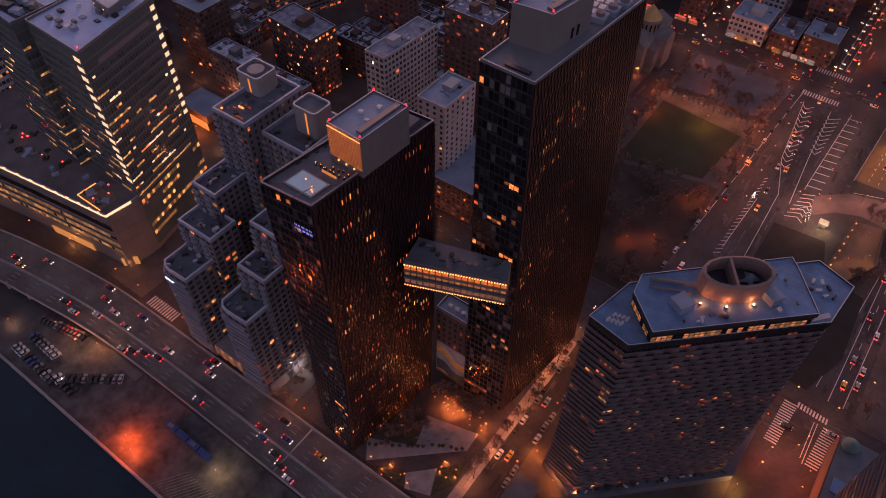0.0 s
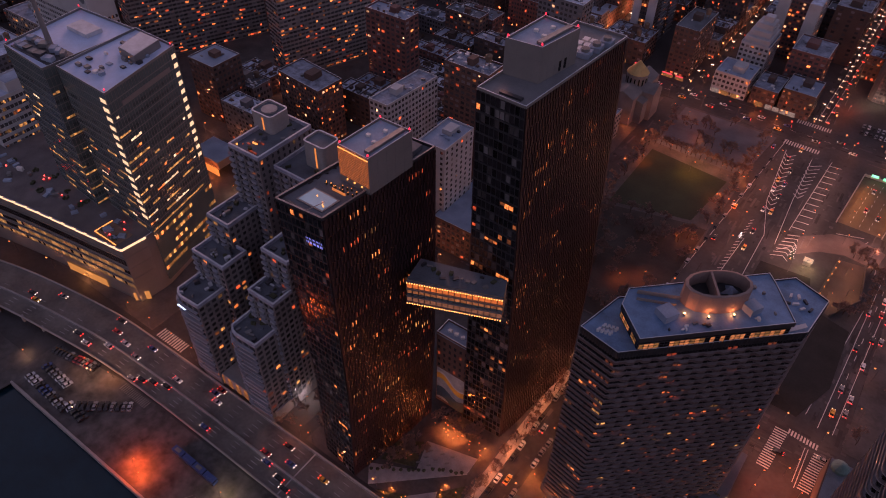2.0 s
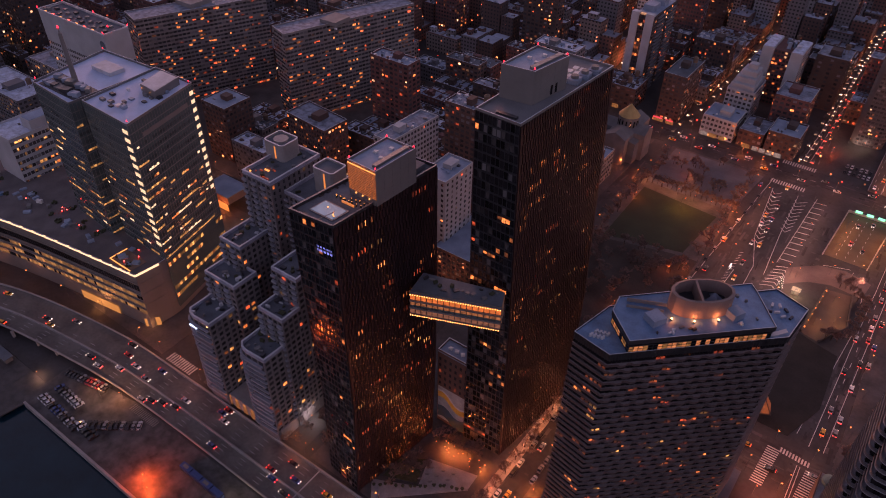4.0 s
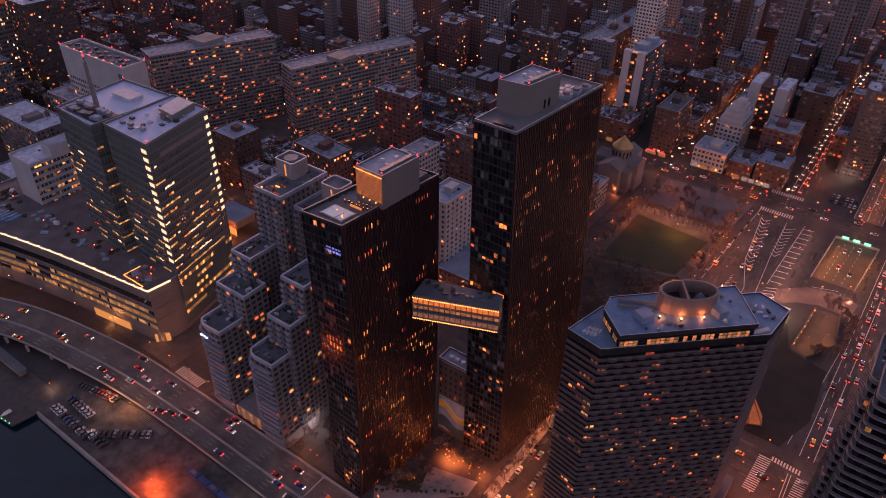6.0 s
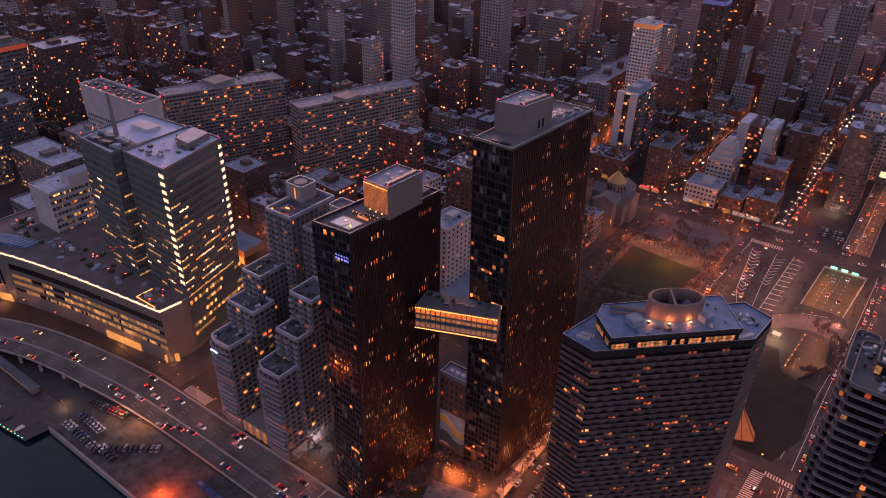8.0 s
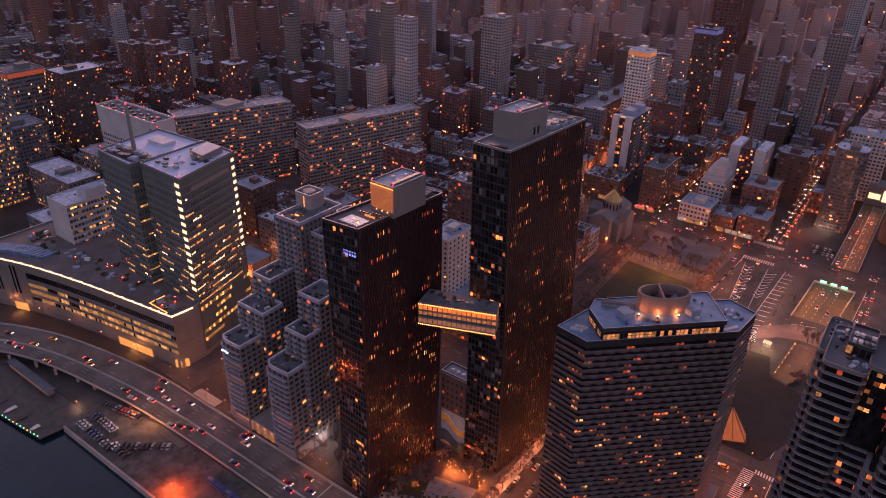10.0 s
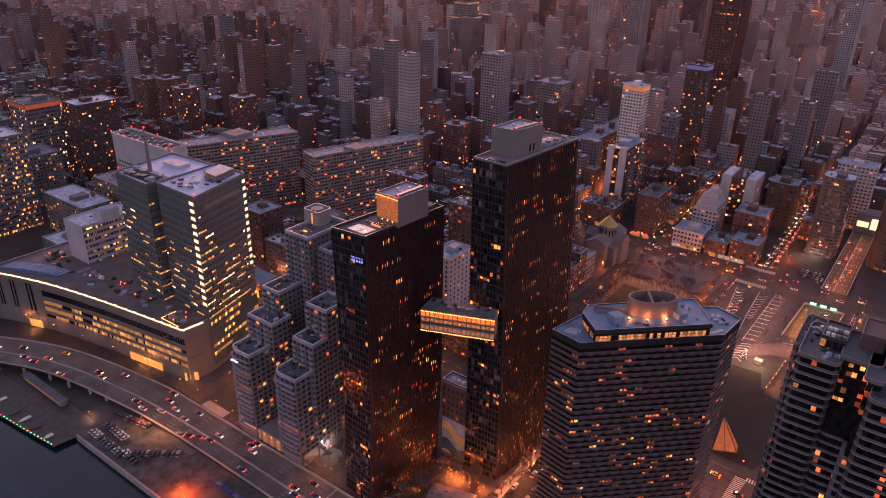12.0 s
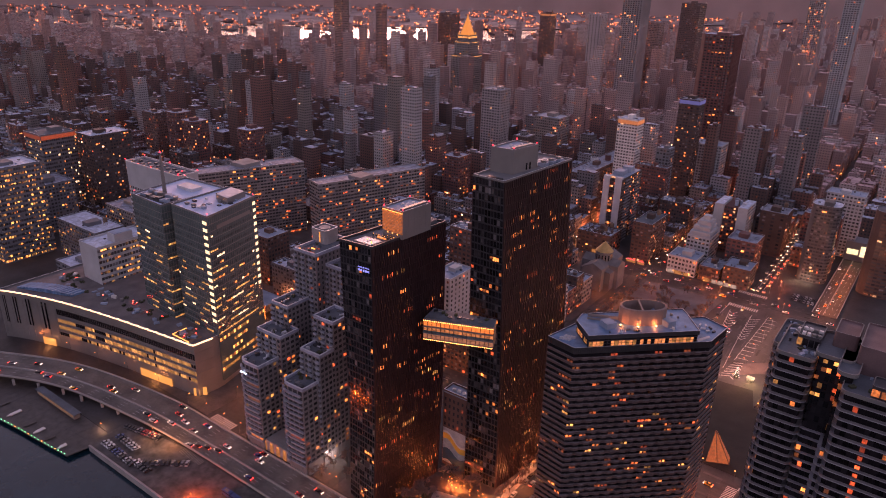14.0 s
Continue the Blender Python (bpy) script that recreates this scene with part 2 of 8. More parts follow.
def faces_of(poly, z0, z1, top=None):
    top = top or poly
    n = len(poly)
    return [Face((*poly[i], z0), (*poly[(i + 1) % n], z0), (*top[(i + 1) % n], z1), (*top[i], z1)) for i in range(n)]


def pick_lit(rate, kinds):
    return kinds[min(int(random.random() ** 1.5 * len(kinds)), len(kinds) - 1)] if random.random() < rate else None


class Panes:
    """Gathers the panes of one building: those past the first few hundred are joined."""

    def __init__(self, parent, dark, lits, single=0):
        self.parent, self.dark, self.lits, self.left = parent, dark, lits, single
        self.mb, self.used = MB(), []

    def add(self, face, u0, u1, v0, v1, lit=None, off=0.03):
        m = self.lits[lit] if lit is not None else self.dark
        if self.left > 0:
            self.left -= 1
            piece("window_pane", face, u0, u1, v0, v1, 0.05, LITPANE if m is LIT else m, self.parent, off)
        else:
            if m not in self.used:
                self.used.append(m)
            self.mb.face(face.rect(u0, u1, v0, v1, off), self.used.index(m))

    def done(self):
        if self.mb.f:
            part("window_panes", self.mb, self.used, self.parent, "rows of dark and lit panes", kind="stuff")

# ---- ground, roads, water ----
g = MB()
g.face([(-3200, 36, 0), (-246, 36, 0), (-246, 24, 0), (400, 24, 0), (400, 4900, 0), (-100, 4900, 0), (-300, 4300, 0), (-1250, 2190, 0), (-1850, 1590, 0), (-2560, 1380, 0), (-3200, 1210, 0)])
far_g = MB()
far_g.face([(-4900, 2100, 0), (-3250, 1800, 0), (-2456, 2123, 0), (-1565, 2758, 0), (-700, 4900, 0), (-4900, 4900, 0)])
g.face([(-3200, 36, 0), (-3200, 36, -4), (-246, 36, -4), (-246, 36, 0)])
g.face([(-246, 24, 0), (-246, 24, -4), (400, 24, -4), (400, 24, 0)])
# Far land painted pale and pinkish to stand for haze over it.
solo("ground_far_shore", far_g, surf("haze_pale_ground", (0.30, 0.22, 0.21), 0.95, scale=0.006, var=0.5, fine=0.05, bump=0), "haze-paled brownish land across the far river", "ground", kind="structure")
solo("ground", g, ASPHALT, "dark asphalt city ground", "ground", kind="structure")
w = MB()
w.face([(-4900, -900, -2.5), (1500, -900, -2.5), (1500, 4900, -2.5), (-4900, 4900, -2.5)])
solo("water", w, WATER, "dark rippled river water at dusk", "water", kind="structure")


def ribbon(mb, left, right, zs, depth=0.0, k=0):
    """A road deck between two edges, point by point."""
    for i in range(len(left) - 1):
        a, b, c, d = (*right[i], zs[i]), (*right[i + 1], zs[i + 1]), (*left[i + 1], zs[i + 1]), (*left[i], zs[i])
        mb.face([a, b, c, d], k)
        if depth:
            mb.face([(a[0], a[1], a[2] - depth), (b[0], b[1], b[2] - depth), b, a], k)
            mb.face([c, (c[0], c[1], c[2] - depth), (d[0], d[1], d[2] - depth), d], k)
            mb.face([(d[0], d[1], d[2] - depth), (c[0], c[1], c[2] - depth), (b[0], b[1], b[2] - depth), (a[0], a[1], a[2] - depth)], k)


def smooth(pts, n=8):
    """A finer line through the points."""
    out = []
    for i in range(len(pts) - 1):
        p0, p1, p2, p3 = (Vector(pts[max(0, min(len(pts) - 1, i + j))]) for j in (-1, 0, 1, 2))
        for s in range(n):
            t = s / n
            out.append(tuple(0.5 * ((2 * p1) + (p2 - p0) * t + (2 * p0 - 5 * p1 + 4 * p2 - p3) * t * t + (3 * p1 - p0 - 3 * p2 + p3) * t ** 3)))
    return out + [tuple(pts[-1])]


# the riverside drive: outer and inner edge with the deck's height
OUTER = smooth([(240, 54.5, 0.4), (60, 54.5, 0.4), (-80, 54.5, 0.4), (-200, 54.5, 0.5), (-255, 49, 3.0), (-308, 39, 4.6), (-352, 20, 5.0), (-410, -14, 5.0), (-480, -62, 5.0)])
INNER = smooth([(240, 78, 0.4), (60, 78, 0.4), (-80, 77.5, 0.4), (-200, 76.5, 0.5), (-250, 73.5, 2.6), (-316, 61, 4.4), (-366, 40, 5.0), (-430, 4, 5.0), (-500, -45, 5.0)])


def drive(i, f, up=0.0):
    """A place on the drive: i along it (a real number), f across from the river side."""
    i = max(0.0, min(len(OUTER) - 1.001, i))
    j, t = int(i), i - int(i)
    a, b = Vector(OUTER[j]).lerp(Vector(OUTER[j + 1]), t), Vector(INNER[j]).lerp(Vector(INNER[j + 1]), t)
    p = a.lerp(b, f)
    return Vector((p.x, p.y, p.z + up))


fdr = thing("highway", "dark asphalt riverside highway with lane marks", "highway", (-150, 66, 0), kind="structure")
deck = MB()
ribbon(deck, [p[:2] for p in INNER], [p[:2] for p in OUTER], [0.5 * (a[2] + b[2]) for a, b in zip(OUTER, INNER)], 0.38)
part("deck", deck, surf("highway_asphalt", (0.13, 0.116, 0.108), 0.75, scale=0.09, var=0.5, fine=0.7), fdr)
for f, h, wd in ((0.005, 1.1, 0.5), (0.995, 1.1, 0.5), (0.40, 0.8, 0.6)):
    rail = MB()
    for i in range(len(OUTER) - 1):
        rail.beam(drive(i, f), drive(i + 1, f), wd, h)
    part("barrier", rail, CONCRETE, fdr, "low concrete barrier")
marks = MB()
for f in (0.12, 0.21, 0.30, 0.52, 0.63, 0.74, 0.86):
    i = 2.0
    while i < len(OUTER) - 3:
        a, b = drive(i, f, 0.012), drive(i + 0.14, f, 0.012)
        i += 12.0 / max(1.0, (drive(i + 1, f) - drive(i, f)).length)
        d = (b - a).normalized()
        b = a + d * 3.2
        s = Vector((d.y, -d.x, 0)) * 0.10
        marks.face([a - s, a + s, b + s, b - s][::-1])
for f in (0.03, 0.375, 0.425, 0.97):
    for i in range(len(OUTER) - 1):
        a, b = drive(i, f, 0.012), drive(i + 1, f, 0.012)
        d = (b - a).normalized()
        s = Vector((d.y, -d.x, 0)) * 0.08
        marks.face([a - s, a + s, b + s, b - s][::-1])
marks.box(-115.2, 55.5, 0.41, -114.6, 77, 0.425)
part("lane_marks", marks, surf("worn_lane_paint", (0.34, 0.33, 0.33), 0.8, scale=0.1, var=0.8, fine=0.5), fdr, "white lane dashes and edge lines", kind="stuff")
for x, y in ((-262, 47), (-275, 45), (-290, 41), (-305, 38), (-322, 32), (-338, 25), (-352, 19)):
    c = MB()
    c.box(x - 0.6, y + 1.2, 0, x + 0.6, y + 2.4, 3.2 if x > -270 else 4.0)
    part("column", c, CONCRETE, fdr)

# river wall and parking quay
q = MB()
q.box(-246.6, 23.2, -4, 400, 24.2, 0.9)
solo("river_wall", q, CONCRETE, "low grey concrete river wall", "wall", kind="structure")
lot = MB()
lot.face([(-250, 24.4, 0.03), (60, 24.4, 0.03), (60, 53.8, 0.03), (-205, 53.8, 0.03), (-250, 48, 0.03)])
solo("parking_quay", lot, surf("worn_quay_asphalt", (0.075, 0.070, 0.070), 0.85, scale=0.16, var=0.8, fine=0.45), "worn patched asphalt parking quay", "parking lot", kind="structure")
hatch = MB()
for i in range(16):
    hatch.box(-206 + i * 1.1, 49.5, 0.034, -205.6 + i * 1.1, 53.2, 0.045)
for i in range(30):
    x = -148 + i * 1.5
    hatch.face([(x, 25.5, 0.04), (x + 0.3, 25.5, 0.04), (x + 7.3, 36, 0.04), (x + 7, 36, 0.04)])
solo("quay_marks", hatch, surf("faded_paint", (0.2, 0.18, 0.16), 0.8, scale=0.2, var=0.5), "faded hatched paint on quay", "road marking", kind="structure")

# the wooden pier with boats
pier = thing("pier", "dark timber pier with green edge lights", "pier", (-280, 18, -2))
pb = MB()
edge = [(-330, 3), (-308, 6.0), (-292, 8), (-277, 9.4), (-262, 11), (-248.5, 12.6), (-246.7, 25), (-246.7, 36.2), (-420, 36.2), (-420, -12)]
pb.prism(edge, -0.9, -0.35)
part("pier_deck", pb, surf("wet_timber", (0.05, 0.045, 0.045), 0.6, scale=0.3, var=0.5), pier)
pl = MB()
for i in range(10):
    x = -330 + i * 8.4
    pl.beam((x, 7.5 + 0.065 * (x + 330), -0.34), (x, 34, -0.34), 0.22, 0.06)
for y in (18, 26):
    pl.beam((-330, y - 4, -0.33), (-247, y, -0.33), 0.16, 0.06)
part("pier_planks", pl, STEEL, pier, kind="stuff")
for i in range(5):
    a, b = Vector((*edge[i], 0)), Vector((*edge[i + 1], 0))
    for s in range(5):
        p = a.lerp(b, s / 5)
        lm = MB()
        lm.box(p.x - 0.2, p.y + 0.3, -0.35, p.x + 0.2, p.y + 0.7, 0.05)
        part("edge_light", lm, GREENLAMP if (s + i) % 5 else WARMLAMP, pier, "small green dock light")
for i, x in enumerate((-322, -308, -291, -281, -270, -258)):
    boat = MB()
    boat.prism([(x, 9 + i * 0.7), (x + 0.9, 11 + i * 0.7), (x + 1.0, 17), (x - 1.0, 17), (x - 0.9, 11 + i * 0.7)], -0.34, 0.25, 0, [(x, 8.6 + i * 0.7), (x + 1.2, 11 + i * 0.7), (x + 1.2, 17.2), (x - 1.2, 17.2), (x - 1.2, 11 + i * 0.7)])
    bo = thing("rowing_boat", "pale upturned boat on the pier", "boat", (x, 13, -0.34), group="boats on the pier")
    part("hull", boat, WHITE if i % 2 else PAVING, bo)
shed = thing("ferry_shed", "low lit ferry shed under the highway", "shed", (-292, 30, 0))
sb = MB()
sb.box(-318, 31, -0.34, -276, 34.5, 2.6)
part("walls", sb, PANEL, shed)
sr = MB()
sr.box(-319, 30.5, 2.6, -275, 35, 2.9)
part("roof", sr, DARKROOF, shed)
for i in range(12):
    wl = MB()
    wl.box(-316 + i * 3.3, 30.9, 0.8, -314 + i * 3.3, 30.99, 2.0)
    part("window", wl, LITY, shed)

# pavements, kerbs, blocks
pav = MB()
for x0, y0, x1, y1 in ((-123, 79.5, -52.5, 183), (-40.5, 100, 27, 183), (-192, 79.5, -128, 183), (-420, 79, -222, 183), (-440, 206, -210, 424), (-198, 206, -112, 424),
                       (-98, 212, -36, 424), (58, 79.5, 130, 183), (58, 206, 130, 424)):
    pav.box(x0, y0, 0, x1, y1, 0.16, floor=False)
walkway = MB()
for i in range(26):
    for j, wd in ((0, 2.2), (1, 2.2)):
        walkway.box(-56.1 + j * 2.3 + i * 0.06, 82 + i * 3.6, 0.16, -56.1 + j * 2.3 + wd + i * 0.06, 85.5 + i * 3.6, 0.2, floor=False)
solo("sidewalk", walkway, surf("pale_sidewalk", (0.32, 0.27, 0.25), 0.85, scale=0.2, var=0.3, per_piece=0.2), "pale concrete slab sidewalk beside tower", "pavement", kind="structure")
solo("pavement", pav, PAVING, "grey concrete pavement with raised kerbs", "pavement", kind="structure")

# crossings and road marks
zeb = MB()
for i in range(17):
    zeb.box(31 + 0.08 * i, 180 + i * 1.35, 0.012, 36.0 + 0.1 * i, 180.6 + i * 1.35, 0.03)
for i in range(10):
    zeb.box(37.4 + i * 1.28, 201.6 - i * 0.12, 0.012, 38.1 + i * 1.28, 204.5 - i * 0.12, 0.03)
for i in range(15):
    zeb.box(47.6 + i * 0.1, 178.6 + i * 1.4, 0.012, 52.4 + i * 0.2, 179.2 + i * 1.4, 0.03)
zeb.box(46.5, 178, 0.012, 46.8, 199, 0.03)
zeb.box(45.2, 180, 0.012, 45.5, 199, 0.03)
for i in range(12):
    zeb.box(-218 + i * 1.5, 77.9 + 0.3, 0.012, -217.2 + i * 1.5, 83.5, 0.03)
for i in range(14):
    zeb.box(-28 + i * 1.6, 419, 0.012, -27.2 + i * 1.6, 424, 0.03)
    zeb.box(-28 + i * 1.6, 449, 0.012, -27.2 + i * 1.6, 454, 0.03)
solo("crossing", zeb, MARK, "white striped pedestrian crossings", "crossing", kind="structure")
chev = MB()


def stripe(a, b, w=0.45):
    a, b = Vector((*a, 0.02)), Vector((*b, 0.02))
    d = (b - a).normalized()
    s = Vector((-d.y, d.x, 0)) * w / 2
    chev.face([a - s, b - s, b + s, a + s])


for i in range(13):
    y = 345 + i * 5.0
    stripe((-14.5 - i * 0.55, y), (-17.5 - i * 0.5, y + 3.5))
    stripe((-14.5 - i * 0.55, y), (-12.4 - i * 0.42, y + 4.5))
for i in range(9):
    y = 366 + i * 4.6
    stripe((-4.2 - i * 0.35, y), (-7.4 - i * 0.1, y + 3.2))
    stripe((-4.2 - i * 0.35, y), (-2.0 + i * 0.1, y + 5))
for i in range(12):
    y = 338 + i * 6.6
    stripe((0.2 + i * 0.18, y), (7.5 + i * 0.2, y + 1.0), 0.55)
for i in range(7):
    y = 308 + i * 3.6
    stripe((-2.5 + i * 0.5, y), (3.4 + i * 0.5, y + 3), 0.5)
    stripe((3.4 + i * 0.5, y + 3), (6.4 + i * 0.2, y), 0.5)
for a, b in (((-10, 322), (-18, 352)), ((-18, 352), (-24, 412)), ((-3, 318), (-6, 362)), ((-6, 362), (-8, 412)), ((0, 334), (3, 416)), ((-20, 268), (-18, 312)), ((-9, 262), (-10, 322)),
             ((10, 329), (20, 342)), ((20, 342), (46, 343)), ((-1, 314), (8, 325)), ((8, 325), (18, 333.5)), ((18, 333.5), (34, 342.5)), ((34, 342.5), (41, 342)), ((41, 342), (45.5, 337)), ((45.5, 337), (46.5, 325)), ((22, 347), (36, 352)), ((36, 344), (38, 350)), ((-12.5, 460), (-10, 640)), ((-17, 460), (-15, 640)), ((47, 212), (54, 420)), ((53, 212), (60, 420)), ((-36, 270), (-27, 425)), ((41, 216), (48, 300))):
    stripe(a, b, 0.3)
for i in range(22):
    stripe((-22.5 + i * 0.12, 262 + i * 3.2), (-19.5 + i * 0.05, 264 + i * 3.2), 0.4)
for i in range(15):
    stripe((-17.5 + i * 0.2, 468 + i * 12), (-17.4 + i * 0.2, 472 + i * 12), 0.25)
    stripe((-150 + i * 11, 437), (-146 + i * 11, 437), 0.25)
    stripe((-140 + i * 11, 194), (-136 + i * 11, 194), 0.25)
    stripe((50 + i * 0.4, 220 + i * 13), (50.1 + i * 0.4, 224 + i * 13), 0.25)
solo("road_marks", chev, MARK, "white chevrons and lane lines on asphalt", "road marking", kind="structure")

# the tunnel approach, a sunken trough with lit walls
tun = thing("tunnel_trough", "sunken tunnel approach with amber lit walls", "tunnel", (33, 385, 0), kind="structure")
tb = MB()
tb.face([(20, 358, 0.02), (43, 358, 0.02), (47.5, 412, 0.02), (23, 412, 0.02)])
# The lamps' amber is put into this roadway's base colour.
part("roadway", tb, surf("lamplight_amber_road", (0.13, 0.095, 0.06), 0.8, scale=0.1, var=0.3), tun)
for a, b in (((19.5, 357), (22.5, 413)), ((43.5, 357), (48, 413)), ((22.5, 413), (48, 413))):
    wl = MB()
    wl.beam((*a, 0), (*b, 0), 0.6, 1.6)
    part("side_wall", wl, CONCRETE, tun)
for i in range(3):
    sg = MB()
    sg.box(26 + i * 6.5, 411.5, 2.0, 30 + i * 6.5, 411.9, 3.6)
    part("signal_board", sg, GREENLAMP, tun, "green lane signal board")
tl = MB()
for k in range(3):
    for i in range(9):
        tl.box(26 + k * 5 + i * 0.4, 361 + i * 5.6, 0.025, 26.25 + k * 5 + i * 0.4, 363.4 + i * 5.6, 0.035)
part("lane_dash", tl, MARK, tun, kind="stuff")
tun2 = thing("ramp_trough", "sunken lit ramp beneath a curved road", "tunnel", (33, 300, 0), kind="structure")
tb = MB()
tb.prism([(26, 283), (34, 281), (44, 300), (41, 328), (29, 326)], 0.02, 0.05)
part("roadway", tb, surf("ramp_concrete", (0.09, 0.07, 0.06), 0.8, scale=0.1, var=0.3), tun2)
for a, b in (((25.5, 283), (28.5, 326)), ((34.5, 280.5), (44.6, 300)), ((44.6, 300), (41.5, 328))):
    wl = MB()
    wl.beam((*a, 0), (*b, 0), 0.6, 1.6)
    part("side_wall", wl, PAVING, tun2)
for i in range(7):
    wl = MB()
    wl.box(26.2 + 0.42 * i, 286 + i * 6, 1.6, 26.7 + 0.42 * i, 286.5 + i * 6, 2.2)
    part("wall_lamp", wl, AMBER if i % 3 else WARMLAMP, tun2, "amber lamp on the ramp wall")
brd = MB()
brd.prism([(8, 316), (18, 326), (30, 331), (46, 329), (48, 345), (34, 349), (20, 345), (6, 332)], 0.03, 0.10)
# Road colour warmed to stand for lamplight on it.
part("overbridge", brd, surf("lamplight_tinted_road", (0.11, 0.085, 0.08), 0.8, scale=0.1, var=0.4), tun2)

# worn patches, covers and trench cuts in the roads
random.seed(17)
patch = MB()
ROADS = ((-52, 82, -41, 424, 60), (-40, 185, 60, 206, 90), (-200, 185, -40, 206, 60), (-30, 210, -6, 424, 110), (-6, 300, 20, 424, 60), (44, 210, 62, 424, 110), (-110, 206, -99, 424, 40), (-200, 426, 62, 450, 110), (-22, 455, -8, 640, 60))
i = 0
for x0, y0, x1, y1, n in ROADS:
    for _ in range(2 * n):
        x, y = random.uniform(x0, x1), random.uniform(y0, y1)
        a, b = (random.uniform(0.4, 1.6), random.uniform(2, 11)) if random.random() < 0.6 else (random.uniform(0.5, 2.5), random.uniform(0.5, 2.5))
        if y1 - y0 < x1 - x0:
            a, b = b, a
        m = pose(x, y, 0.004 + i * 0.000005, 0, 0, random.uniform(-4, 4))
        patch.face([m @ Vector((sx * a / 2, sy * b / 2, 0)) for sx, sy in ((-1, -1), (1, -1), (1, 1), (-1, 1))])
        i += 1
solo("road_patches", patch, surf("patched_tar", (0.052, 0.047, 0.049), 0.8, scale=0.2, var=0.9, per_piece=2.2), "dark and pale repair patches in the asphalt", "road", kind="stuff")

# the park
lawn = MB()
lawn.prism([(-92, 297), (-47, 309), (-43, 356), (-93, 361)], 0.05, 0.2)
solo("lawn", lawn, LAWN, "dull green worn park lawn", "lawn", kind="structure")
plg = MB()
plg.prism([(-94, 369), (-38, 367), (-33, 422), (-95, 422)], 0.1, 0.19)
solo("playground", plg, surf("playground_asphalt", (0.10, 0.10, 0.115), 0.85, scale=0.08, var=0.4), "grey asphalt playground in the park", "playground", kind="structure")
path = MB()
path.prism([(-95, 362), (-38, 358), (-38, 365), (-95, 368)], 0.1, 0.2)
solo("park_path", path, PAVING, "paved lamp-lit path across the park", "path", kind="structure")
soil = MB()
soil.prism([(-6, 213), (38, 212), (46, 236), (45, 276), (33, 279), (25, 282), (20, 302), (-5, 300)], 0.01, 0.2)
solo("dark_lawn", soil, surf("winter_soil", (0.018, 0.017, 0.016), 0.95, scale=0.1, var=0.5, fine=1.0), "dark bare lawn beside the road", "lawn", kind="structure")
earth = MB()
earth.prism([(-97, 213), (-38, 213), (-37, 306), (-46, 306), (-91, 294), (-97, 294)], 0.16, 0.19)
solo("park_ground", earth, surf("park_earth", (0.04, 0.034, 0.03), 0.95, scale=0.1, var=0.6, fine=1.2), "dark earth under bare park trees", "ground", kind="structure")


# ---- the two copper towers ----
def beacon(parent, x, y, z, mat=None, r=0.26):
    b = MB()
    b.tube(x, y, z, z + 0.5, 0.12, n=6)
    b.tube(x, y, z + 0.5, z + 0.5 + 2 * r, r, r * 0.6, n=8, k=1)
    return part("beacon", b, [STEEL, mat or REDLAMP], parent, "red obstruction light on a short post")


def parapet(parent, poly, z, h=1.0, t=0.4, mat=None, cope=None):
    p, n = MB(), len(poly)
    q = inset(poly, t)
    for i in range(n):
        j = (i + 1) % n
        a, b, c, d = poly[i], poly[j], q[j], q[i]
        p.face([(*a, z), (*b, z), (*b, z + h), (*a, z + h)])
        p.face([(*a, z + h), (*b, z + h), (*c, z + h), (*d, z + h)], 1)
        p.face([(*d, z + h), (*c, z + h), (*c, z), (*d, z)])
    return part("parapet", p, [mat or PANEL, cope or COPING], parent)


